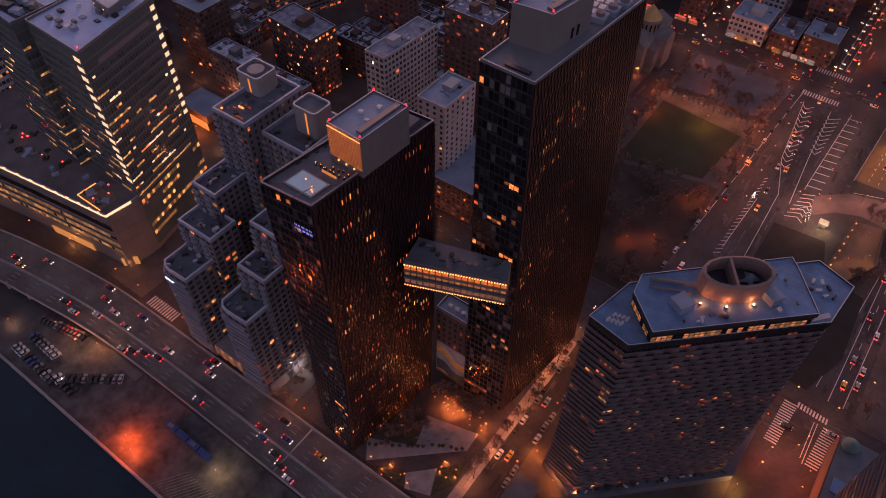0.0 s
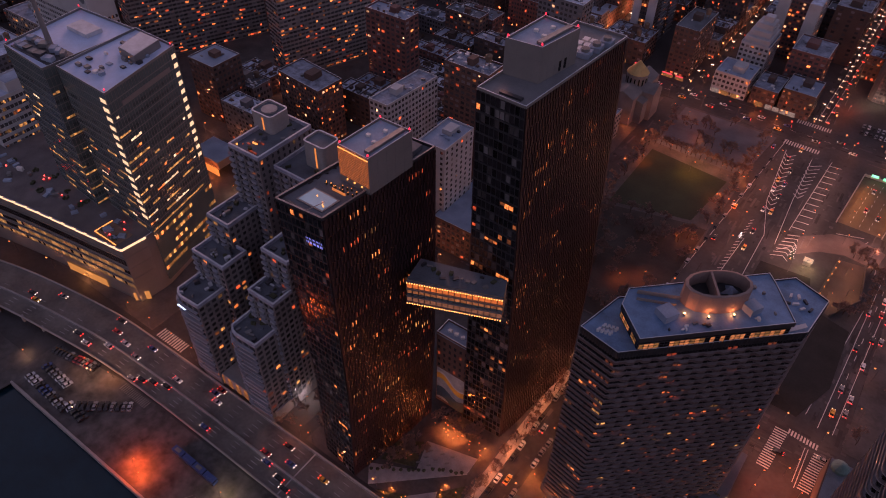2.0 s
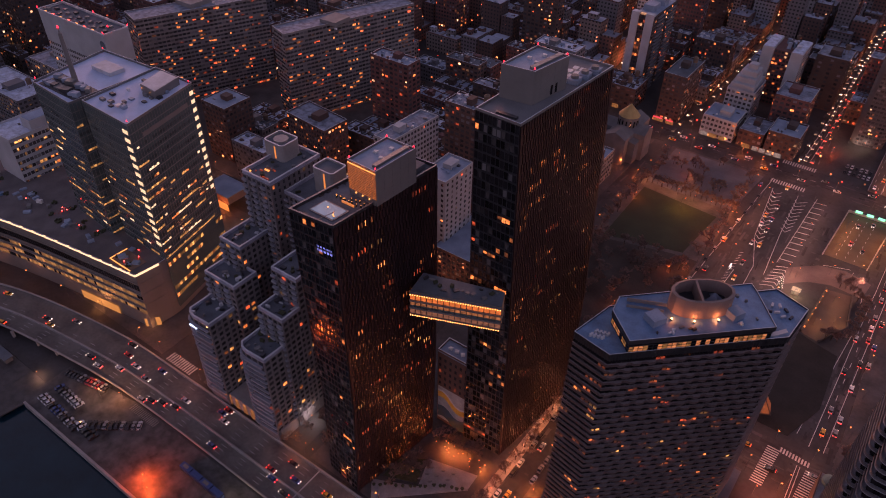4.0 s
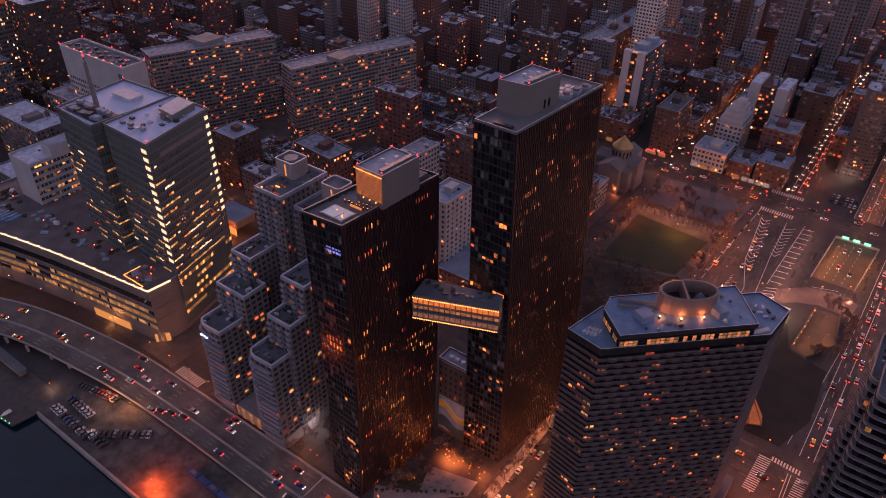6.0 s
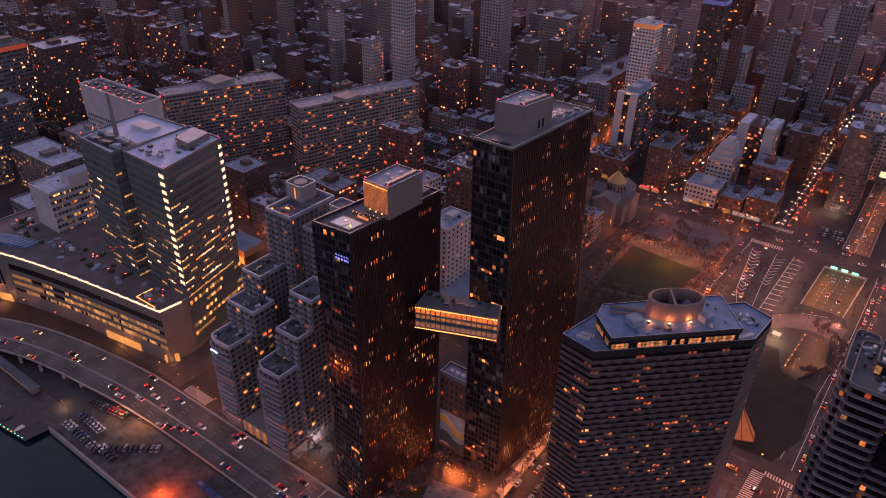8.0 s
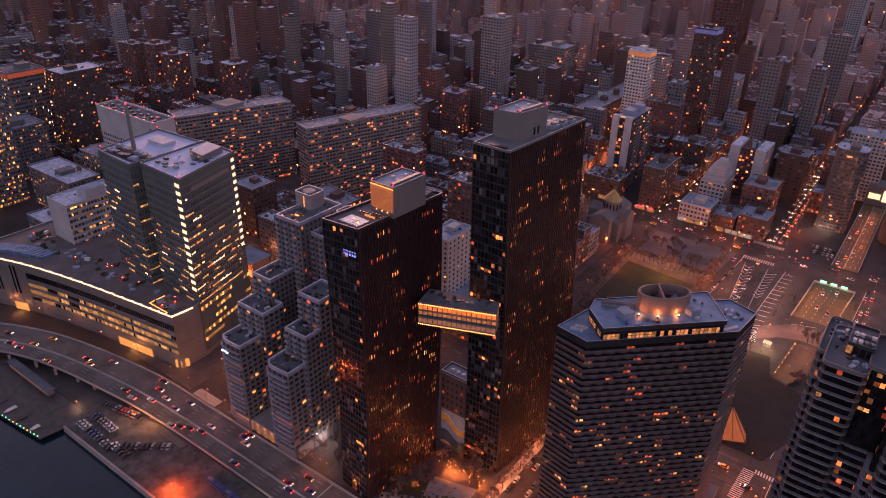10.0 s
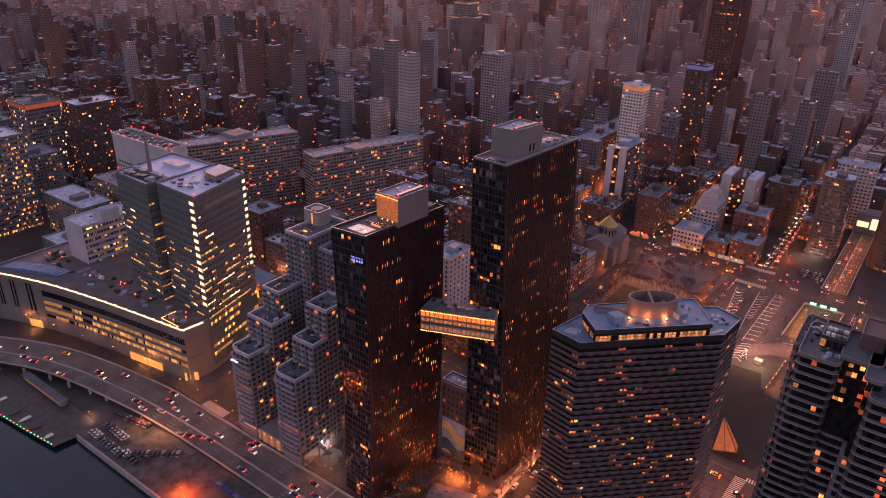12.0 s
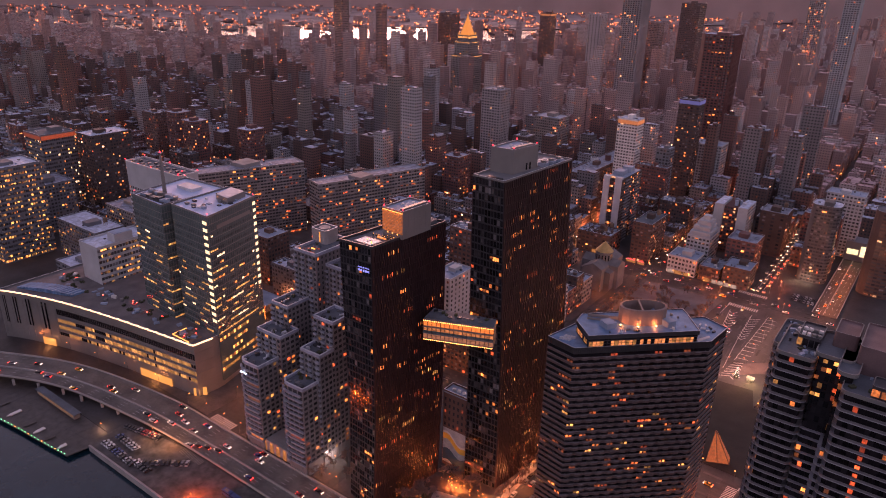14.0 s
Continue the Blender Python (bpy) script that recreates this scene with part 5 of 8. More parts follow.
for i in range(64):
    x = random.uniform(-395, -246)
    y = random.uniform(90, 102) if x > -330 else random.uniform(84, 98)
    u = MB()
    k = random.random()
    if k < 0.4:
        u.obox(pose(x, y, PZ + 0.06, 0, 0, random.uniform(0, 90)), random.uniform(1.5, 4), random.uniform(1.2, 3), random.uniform(0.5, 2))
        part("roof_unit", u, random.choice((PANEL, ROOF, WHITE)), podium)
    elif k < 0.8:
        for j in range(7):
            a = random.uniform(0, 6.28)
            u.obox(pose(x + math.cos(a) * 0.9, y + math.sin(a) * 0.9, PZ + 0.06, 20 * math.cos(a), 20, a * 57), 0.9, 0.9, random.uniform(0.6, 1.4))
        part("shrub", u, SHRUB, podium)
    else:
        u.tube(x, y, PZ + 0.06, PZ + 0.7, 0.1, n=6)
        u.tube(x, y, PZ + 0.7, PZ + 1.0, 0.3, n=6, k=1)
        part("red_lamp", u, [STEEL, TAILLAMP], podium)
ter = MB()
ter.box(-262, 88.5, PZ + 0.06, -246, 97.5, PZ + 0.3)
part("roof_terrace", ter, surf("terrace_deck", (0.22, 0.15, 0.11), 0.8, scale=0.3, var=0.3), podium)
for (x0, y0, x1, y1) in ((-262, 88.2, -246, 88.6), (-262.3, 88.2, -261.9, 98)):
    u = MB()
    u.box(x0, y0, PZ + 0.3, x1, y1, PZ + 0.6)
    part("terrace_light", u, AMBER, podium)
tent = MB()
for i in range(16):
    x = -398 + i * 2.6
    tent.prism([(x, 62 + i * 1.0), (x + 2.2, 62.6 + i * 1.0), (x + 1.8, 72 + i), (x - 0.2, 72 + i)], PZ + 0.06, PZ + 1.0 + 1.6 * math.sin(i / 16 * 3.1))
part("plant_field", tent, BLUEROOF, podium, "blue grey rooftop plant field", kind="stuff")

# ---- stepped riverside apartments ----
rg = thing("stepped_apartments", "stepped grey concrete apartment building with balconies", "building", (-160, 95, 0))


PALECAP = surf("pale_blue_capping", (0.30, 0.33, 0.43), 0.8, scale=0.3, var=0.4)
BALCONY = surf("pale_balcony_front", (0.24, 0.25, 0.30), 0.8, scale=0.2, var=0.2, per_piece=0.3)


def wing(parent, x0, y0, x1, y1, top, bow, single):
    f_ = [(x0, y0 + 2.5), (x0 + 2.2, y0 + 0.6), (x0 + 5, y0), (x1 - 0.4, y0 + 0.4)] if bow else [(x0, y0), (x1, y0)]
    poly = f_ + [(x1, y1), (x0, y1)]
    w_ = MB()
    w_.prism(poly, 0, top)
    part("wall", w_, STONE, parent)
    r_ = MB()
    r_.prism(inset(poly, 0.5), top - 0.2, top + 0.05)
    part("roof", r_, DARKROOF, parent)
    parapet(parent, poly, top, 1.6, 0.8, PALECAP)
    p_ = Panes(parent, GREYGLASS, [LIT, LITR, LITY, LIT], single)
    sl = MB()
    nf = int(top / 2.9)
    for fi, f in enumerate(faces_of(poly, 0, top)):
        if f.n.y > 0.2 or f.n.x < -0.95:
            continue
        k = max(1, int(f.w / 2.6))
        for r in range(2, nf):
            v0, dv = r / nf, 1 / nf
            f.proud(sl, 0, 1, v0 - 0.06 * dv, v0 + 0.10 * dv, 0.10)
            if bow and fi < 3:
                p_.add(f, 0.06, 0.94, v0 + dv * 0.12, v0 + dv * 0.9, pick_lit(0.09, range(4)))
                f.proud(sl, 0.0 if r % 3 else 0.08, 1.0 if r % 4 else 0.9, v0 - 0.06 * dv, v0 + random.uniform(0.10, 0.26) * dv, random.uniform(0.9, 1.4), 1)
                continue
            for c in range(k):
                p_.add(f, (c + 0.17) / k, (c + 0.83) / k, v0 + dv * 0.28, v0 + dv * 0.80, (pick_lit(0.12, range(4)) if random.random() > 0.12 else None))
                if f.n.y < -0.3 and (c + fi) % 2 == 0:
                    f.proud(sl, (c + 0.02) / k, (c + 0.98) / k, v0 - 0.02 * dv, v0 + 0.36 * dv, 1.0, 1)
        for c in range(k + 1):
            f.proud(sl, max(0, c / k - 0.03), min(1, c / k + 0.03), 0, 1, 0.14)
    part("facade_relief", sl, [STONE, BALCONY], parent, kind="stuff")
    p_.done()
    for i in range(11):
        u = MB()
        u.obox(pose(random.uniform(x0 + 1.5, x1 - 1.5), random.uniform(y0 + 2, y1 - 2), top + 0.05, 0, 0, random.uniform(0, 90)), random.uniform(0.5, 2.6), random.uniform(0.5, 2), random.uniform(0.4, 1.6))
        part("roof_unit", u, random.choice((PANEL, SHRUB, SHRUB, STEEL, COPING, DARKROOF)), parent)


random.seed(11)
for a in ((-186, 77.5, -171, 96, 49.5, True, 30), (-187, 91.4, -169, 104, 61.5, False, 20), (-187, 102, -174.5, 121, 73, False, 30), (-154, 77.2, -138.5, 90, 49.5, True, 50), (-151, 88.4, -137.5, 99, 63.5, False, 20), (-151, 98, -137.5, 113, 77.5, False, 20)):
    wing(rg, *a)
base = MB()
base.box(-186, 79, 0.1, -138, 96, 7.0)
part("base", base, CONCRETE, rg)
for i in range(9):
    u = MB()
    u.box(-183 + i * 5, 78.7, 0.3, -180.6 + i * 5, 78.99, 5.0)
    u.box(-182.6 + i * 5, 78.7, 5.0, -181.0 + i * 5, 78.99, 6.2)
    part("arch", u, glow("arch_light", (1.0, 0.36, 0.08), 0.7, 0.6) if i == 0 else bpy.data.materials["arch_light"], rg)
blue = MB()
blue.box(-184.8, 77.0, 43.6, -180, 77.6, 44.2)
part("balcony_light", blue, glow("cold_strip", (0.5, 0.8, 1.0), 6.0, 0.1), rg)
# Emitting sheet added on the gable in place of floodlight falling there.
tw = MB()
tw.box(-138.4, 86, 0.2, -138.2, 96, 6)
part("lit_gable", tw, glow("gable_flood_glow", (1.0, 0.86, 0.70), 0.9, 0.0), rg, "white glowing sheet for a floodlit gable")

# the taller block with two tanks behind
bt = thing("tank_tower", "tall concrete apartment block with rooftop tanks", "tower", (-166, 130, 0))
wing(bt, -184.5, 117.5, -168, 146, 99, False, 30)
wing(bt, -168, 124, -147, 148, 92, False, 30)
for (x0, y0, x1, y1), z0, z1 in (((-187.5, 132.8, -176, 143), 99, 106), ((-160.5, 133.4, -149.2, 142.8), 92, 102.5)):
    t = MB()
    t.prism(rounded(x0, y0, x1, y1, 1.8), z0, z1)
    tk = part("tank_house", t, CONCRETE, bt, "rounded concrete tank enclosure")
    pit = MB()
    pit.prism(rounded(x0 + 0.8, y0 + 0.8, x1 - 0.8, y1 - 0.8, 1.4), z1, z1 + 0.04)
    part("tank_cap", pit, DARKROOF, tk)
    parapet(bt, rounded(x0, y0, x1, y1, 1.8), z1, 0.9, 0.7, CONCRETE)
    if x0 < -170:
        t = MB()
        t.tube((x0 + x1) / 2, (y0 + y1) / 2, z1, z1 + 0.8, 3.2, n=16)
        part("tank", t, CONCRETE, bt)
    s = MB()
    s.box((x0 + x1) / 2 + 0.8, y0 - 0.12, z0 + 1, (x0 + x1) / 2 + 1.6, y0 - 0.02, z1 - 0.3)
    part("light_slot", s, glow("slot_light", (1.0, 0.34, 0.06), 2.0, 0.2) if x0 < -170 else bpy.data.materials["slot_light"], bt, "glowing amber slot")
for i in range(6):
    u = MB()
    u.box(-183 + i * 2.2, 120 + (i % 5) * 1.5, 99.05, -182.4 + i * 1.2, 120.6 + (i % 5) * 1.5, 99.6)
    part("terrace_lamp", u, LITR if i % 3 else AMBER, bt)


# ---- the nearer city ----
HOMES = [HOMELIT, HOMERED, HOMELIT, HOMELIT, HOMEWARM]


def house(label, poly, h, wall, lit=0.08, fh=3.2, bay=3.0, roof=None, name="apartment_building", lits=None, tank=None, bulk=True, all_sides=False, crown=None, fill=0.62, group="", strips=0.0, blank=False, plain=0.0, amber_rows=()):
    """A block with a flat roof, parapet, window bays and rooftop plant."""
    cx_, cy_ = sum(p[0] for p in poly) / len(poly), sum(p[1] for p in poly) / len(poly)
    t = thing(name, label, "building", (cx_, cy_, 0), group=group)
    b = MB()
    b.prism(poly, 0, h)
    part("wall", b, wall, t)
    r = MB()
    r.prism(inset(poly, 0.35), h - 0.2, h + 0.05)
    part("roof", r, roof or random.choice((ROOF, DARKROOF, TARROOF, TARROOF, SNOWROOF)), t)
    parapet(t, poly, h, random.uniform(0.7, 1.2), 0.35, wall)
    kinds_ = (lits or HOMES) + [PALEPANE, DIMPANE]
    pn = Panes(t, GREYGLASS, kinds_)
    sl = MB()
    nf = max(1, int(h / fh))
    for f in faces_of(poly, 0, h):
        if not all_sides and (f.n.y > 0.5 or f.n.x < -0.5):
            continue
        if blank and f.n.y < -0.5:
            continue
        k = max(1, int(f.w / bay))
        for rr in range(nf):
            v0, dv = rr / nf, 1 / nf
            if v0 > 1 - plain:
                continue
            f.proud(sl, 0, 1, v0 + 0.02 * dv, v0 + 0.12 * dv, 0.10)
            rate = lit * (4.0 if rr == 0 else 1.0)
            for c in range(k):
                m_ = (1 - fill) / 2
                # Random paler panes stand for glass that reflects the sky.
                pn.add(f, (c + m_) / k, (c + 1 - m_) / k, v0 + dv * 0.28, v0 + dv * 0.78, random.choice((None, None, None, None, None, len(kinds_) - 2, len(kinds_) - 1, len(kinds_) - 1)))
                lt = pick_lit(rate, range(5) if not lits else range(len(lits)))
                if lt is not None:
                    a_, b_ = (m_ + 0.02, 1 - m_ - 0.02) if random.random() < 0.5 else random.choice(((m_ + 0.02, 0.49), (0.51, 0.98 - m_)))
                    pn.add(f, (c + a_) / k, (c + b_) / k, v0 + dv * random.choice((0.30, 0.30, 0.48)), v0 + dv * 0.76, lt, 0.06)
        if strips:
            for c in range(k + 1):
                f.proud(sl, max(0, (c - 0.16) / k), min(1, (c + 0.16) / k), 0, 1, strips)
        for v in amber_rows:
            for c in range(k):
                if random.random() < 0.75:
                    pn.add(f, (c + 0.2) / k, (c + 0.8) / k, v, v + 0.35 / nf, 0, 0.08)
    if name == "city_house" and h < 24:
        x0_, y0_, x1_, y1_ = poly[0][0], poly[0][1], poly[2][0], poly[2][1]
        for i_ in range(1, 5):
            xx = x0_ + (x1_ - x0_) * i_ / 5
            sl.box(xx - 0.2, y0_ + 0.3, h, xx + 0.2, y1_ - 0.3, h + 0.9)
            sl.box(xx + 1.5, y0_ + 3, h, xx + 3.2, y0_ + 5.2, h + random.uniform(1.0, 2.6))
    part("facade_relief", sl, wall, t, kind="stuff")
    pn.done()
    lo, hi = Vector((min(p[0] for p in poly), min(p[1] for p in poly))), Vector((max(p[0] for p in poly), max(p[1] for p in poly)))
    w_, d_ = hi.x - lo.x, hi.y - lo.y
    if bulk and min(w_, d_) > 7:
        u = MB()
        s = min(w_, d_) * random.uniform(0.25, 0.4)
        bx, by = cx_ + random.uniform(-0.12, 0.12) * w_, cy_ + random.uniform(-0.15, 0.2) * d_
        u.obox(pose(bx, by, h), s, s * random.uniform(0.8, 1.5), random.uniform(2.6, 4.5))
        part("stair_bulkhead", u, wall, t)
        if name == "city_house":
            u = MB()
            for _ in range(int(6 + w_ * d_ / 28)):
                u.obox(pose(cx_ + random.uniform(-0.44, 0.44) * w_, cy_ + random.uniform(-0.42, 0.42) * d_, h, 0, 0, random.choice((0, 0, 90, 8))), random.uniform(0.5, 3.2), random.uniform(0.5, 2.0), random.uniform(0.25, 1.7), random.choice((0, 0, 1, 2, 3)))
            part("roof_clutter", u, [COPING, DARKROOF, ROOF, BRICK], t, "vents, hatches and skylights", kind="stuff")
        for i in range(random.randint(2, 6) if name != "city_house" else 0):
            u = MB()
            u.obox(pose(cx_ + random.uniform(-0.33, 0.33) * w_, cy_ + random.uniform(-0.33, 0.33) * d_, h, 0, 0, random.choice((0, 90, 12))), random.uniform(0.8, 2.4), random.uniform(0.8, 1.8), random.uniform(0.5, 1.4))
            part("roof_unit", u, random.choice((WHITE, PANEL, STEEL, ROOF)), t)
    if tank if tank is not None else random.random() < 0.25:
        u = MB()
        tx, ty = cx_ + 0.25 * w_, cy_ + 0.2 * d_
        for sx, sy in ((-1, -1), (1, -1), (1, 1), (-1, 1)):
            u.beam((tx + sx * 1.1, ty + sy * 1.1, h), (tx + sx * 1.1, ty + sy * 1.1, h + 2.6), 0.2, 0.2)
        u.tube(tx, ty, h + 2.6, h + 6.2, 1.8, n=12)
        u.tube(tx, ty, h + 6.2, h + 7.4, 1.9, 0.1, n=12)
        part("water_tank", u, surf("tank_wood", (0.16, 0.11, 0.08), 0.9) if "tank_wood" not in bpy.data.materials else bpy.data.materials["tank_wood"], t, "round wooden rooftop water tank")
    if crown:
        u = MB()
        for f in faces_of(poly, h - 4.5, h - 0.5):
            f.proud(u, 0.01, 0.99, 0, 1, 0.2)
        part("lit_crown", u, crown, t)
    return t


def rect(x0, y0, x1, y1):
    return [(x0, y0), (x1, y0), (x1, y1), (x0, y1)]


random.seed(21)
SLABCONC = surf("weathered_slab_concrete", (0.23, 0.215, 0.215), 0.85, scale=0.08, var=0.35)
DARKGREY = surf("dark_grey_brick", (0.085, 0.080, 0.085), 0.85, scale=0.08, var=0.3)
SNOWROOF = surf("silver_coated_roof", (0.40, 0.47, 0.60), 0.7, scale=0.3, var=0.5, fine=0.8)
TARROOF = surf("patched_tar_roof", (0.19, 0.22, 0.285), 0.85, scale=0.25, var=0.7, fine=0.8)
REDBRICK = surf("red_brick", (0.135, 0.062, 0.058), 0.9, scale=0.08, var=0.3)
DARKBRICK = surf("dark_brick", (0.075, 0.052, 0.048), 0.9, scale=0.08, var=0.3)
PALE = surf("pale_brick", (0.40, 0.405, 0.43), 0.85, scale=0.08, var=0.2)
GREYC = surf("grey_cladding", (0.14, 0.142, 0.162), 0.8, scale=0.08, var=0.2)
# Skyline towers: distance haze is mixed into this lighter reddish base colour.
HAZYBRICK = surf("hazy_tower_masonry", (0.24, 0.165, 0.16), 0.85, scale=0.02, var=0.3)
REDOFFICE = surf("dark_red_granite", (0.15, 0.062, 0.058), 0.6, scale=0.05, var=0.25)
STEELGREY = surf("pale_grey_curtain_wall", (0.33, 0.29, 0.30), 0.5, scale=0.03, var=0.25)
BROWNSTONE = surf("dark_brown_cladding", (0.12, 0.075, 0.072), 0.8, scale=0.03, var=0.3)
CROWN = glow("amber_crown", (1.0, 0.33, 0.10), 0.7, 0.3)

TAKEN = []


def keep(poly, pad=3):
    TAKEN.append((min(p[0] for p in poly) - pad, min(p[1] for p in poly) - pad, max(p[0] for p in poly) + pad, max(p[1] for p in poly) + pad))


for label, poly, h, wall, lit, kw in (
    ("pale hospital block with dark roof and red beacons", rect(-449, 179, -378, 196), 89, PALE, 0.05, dict(fh=3.6, bay=2.4, plain=0.22, roof=DARKROOF, bulk=False, tank=False)),
    ("hospital wing with pale gable and yellow windows", rect(-382, 100, -359, 140), 60, PALE, 0.5, dict(fh=3.9, bay=2.2, lits=[LITY, LITY, LIT], fill=0.85, blank=True)),
    ("yellow-lit office block by the river", rect(-566, 108, -532, 150), 80, GREYC, 0.45, dict(fh=3.9, bay=2.0, lits=[LITY, LITY, LIT], fill=0.85)),
    ("long concrete grid apartment slab", [(-458, 242), (-438, 236), (-402, 327), (-422, 333)], 68, SLABCONC, 0.17, dict(fh=2.9, bay=3.0, fill=0.86, lits=[LIT, LITR, LIT, HOMERED])),
    ("second long concrete grid apartment slab", [(-354, 288), (-336, 282), (-303, 385), (-321, 391)], 68, SLABCONC, 0.17, dict(fh=2.9, bay=3.0, fill=0.86, lits=[LIT, LITR, LIT, HOMERED])),
    ("pale brick apartment block with many windows", [(-205, 222), (-193, 222), (-190, 262), (-203, 262)], 62, PALE, 0.03, dict(bay=2.6)),
    ("pale narrow apartment block with terraces", rect(-165, 212, -149, 237), 58, PALE, 0.03, dict(bay=3.6, fill=0.36)),
    ("red brick apartment block with orange windows", [(-295, 240), (-258, 236), (-257, 256), (-294, 260)], 40, BRICK, 0.22, dict(bay=2.6)),
    ("brown brick block with few windows", rect(-352, 218, -329, 240), 40, BRICK, 0.03, dict()),
    ("red brick tower with orange windows", rect(-350, 477, -329, 500), 55, REDBRICK, 0.20, dict()),
    ("tan brick apartment tower with lit windows", rect(-349, 672, -314, 700), 70, TAN, 0.14, dict(bay=2.8)),
    ("slim tower with pale floor bands", rect(-383, 600, -357, 622), 108, STEELGREY, 0.07, dict(bay=3.6, fill=0.8, strips=0.6)),
    ("white slab tower with an amber crown", rect(-206, 594, -184, 612), 97, WHITE, 0.05, dict(crown=CROWN)),
    ("long brown brick block along the street", rect(-243, 557, -219, 690), 40, BRICK, 0.12, dict()),
    ("tower with a crossed white window top", rect(-164, 604, -150, 620), 70, GREYC, 0.10, dict()),
    ("dark glass tower with a blue top", rect(-164, 656, -142, 676), 115, DARKBRICK, 0.12, dict(crown=glow("blue_crown", (0.3, 0.35, 1.0), 0.35, 0.2))),
    ("pale brick apartment block with setbacks", rect(-160, 700, -123, 728), 60, PALE, 0.08, dict()),
    ("curved pale corner tower", rounded(3, 508, 25, 530, 6), 67, DARKGREY, 0.06, dict(fh=2.9, bay=2.4, fill=0.8)),
    ("office tower with a red-lit top", rect(-662, 196, -628, 230), 80, GREYC, 0.2, dict(fh=3.8, bay=2.0, fill=0.8, crown=glow("red_roof_lights", (1.0, 0.16, 0.04), 0.35, 0.5), lits=[LITY, LITW, LIT])),
    ("dark slab beside the office tower", rect(-620, 226, -590, 268), 80, DARKBRICK, 0.14, dict()),
    ("round-cornered red brick tower", rounded(-622, 345, -598, 369, 6), 75, REDBRICK, 0.14, dict()),
    ("second round-cornered red brick tower", rounded(-678, 362, -654, 386, 6), 75, REDBRICK, 0.14, dict()),
    ("third round-cornered red brick tower", rounded(-560, 372, -536, 396, 6), 70, REDBRICK, 0.14, dict()),
    ("dark red finned office tower", [(-226, 907), (-219, 900), (-189, 900), (-182, 907), (-182, 945), (-226, 945)], 166, REDOFFICE, 0.05, dict(fh=3.8, bay=4.6, fill=0.8, strips=1.3, amber_rows=(0.35, 0.86))),
    ("tall dark tower with amber windows", rect(-745, 1390, -718, 1418), 152, BROWNSTONE, 0.16, dict(crown=CROWN)),
    ("square dark slab tower", rect(-882, 1180, -848, 1214), 152, BROWNSTONE, 0.16, dict()),
    ("slender tower on the skyline", rect(-962, 940, -940, 960), 192, HAZYBRICK, 0.16, dict()),
    ("slender dark tower on the skyline", rect(-985, 1090, -968, 1108), 168, HAZYBRICK, 0.16, dict()),
    ("tall grey residential skyscraper", rect(-412, 1066, -378, 1100), 222, STEELGREY, 0.14, dict(bay=4.2, fill=0.8, strips=1.2)),
    ("dark skyscraper with a flat top", rect(-366, 1225, -332, 1262), 193, BROWNSTONE, 0.08, dict()),
    ("broad dark glass skyscraper", rect(-190, 1420, -162, 1450), 222, STEELGREY, 0.3, dict(bay=3.4, fill=0.8, strips=0.8)),
    ("pale skyscraper with vertical stripes", rect(-96, 1165, -74, 1190), 232, PALE, 0.05, dict(bay=3.4, fill=0.7, strips=1.3)),
    ("dark flat-topped skyline tower", rect(-568, 1272, -540, 1300), 162, STEELGREY, 0.05, dict(bay=7.0, fill=0.3)),
    ("brown brick skyline tower with lit windows", rect(-470, 1330, -440, 1360), 150, HAZYBRICK, 0.16, dict()),
    ("pale stepped apartment block with terraces", rect(-86, 487, -66, 516), 25, PALE, 0.12, dict(bulk=False, tank=False)),
    ("dark brick apartment block with lit windows", rect(-126, 458, -109, 496), 36, DARKBRICK, 0.12, dict()),
    ("plain dark brick block with blank walls", rect(-42, 550, -19, 576), 41, DARKBRICK, 0.015, dict(bay=6.0, fill=0.3)),
    ("broad pale apartment block behind the corner tower", rect(3, 592, 34, 612), 58, PALE, 0.06, dict()),
    ("pale fronted corner tenement over shops", rect(-90, 454, -66, 478), 15, PALE, 0.12, dict(roof=ROOF)),
    ("low dark brick shop building", rect(-63, 454, -46, 480), 12, DARKBRICK, 0.10, dict()),
    ("dark brick corner tenement over shops", rect(-44, 454, -23, 478), 17, DARKBRICK, 0.14, dict(roof=ROOF)),
    ("plain red brick apartment block", rect(-52, 486, -28, 514), 30, REDBRICK, 0.07, dict(bay=4.0)),
    ("low grey hospital annex with flat roof", rect(-522, 150, -460, 176), 32, GREYC, 0.2, dict(lits=[LITY, LIT])),
    ("tan hospital annex with lit windows", rect(-505, 186, -460, 226), 40, TAN, 0.2, dict(lits=[LITY, LIT])),
    ("grey riverside office block", rect(-612, 150, -576, 196), 46, GREYC, 0.25, dict(lits=[LITY, LIT])),
    ("low grey clinic behind the podium", rect(-450, 112, -404, 150), 24, GREYC, 0.15, dict(lits=[LITY, LIT])),
    ("low brick annex beside the slab", rect(-436, 340, -380, 372), 18, BRICK, 0.15, dict()),
    ("slim white gabled house behind the tower", rect(-121, 298, -115.5, 313), 29, PALE, 0.02, dict(bulk=False)),
    ("round dark tower with curved balconies", rounded(48, 508, 74, 534, 10), 70, DARKBRICK, 0.12, dict(fh=3.0, bay=2.2, fill=0.85)),
    ("low park-side brick building", rect(-128, 268, -114, 296), 9, BRICK, 0.05, dict()),
    ("brown tenement block with shop fronts", rect(-152, 206, -128, 262), 20, BRICK, 0.12, dict()),
):
    house(label, poly, h, wall, lit, **kw)
    keep(poly)
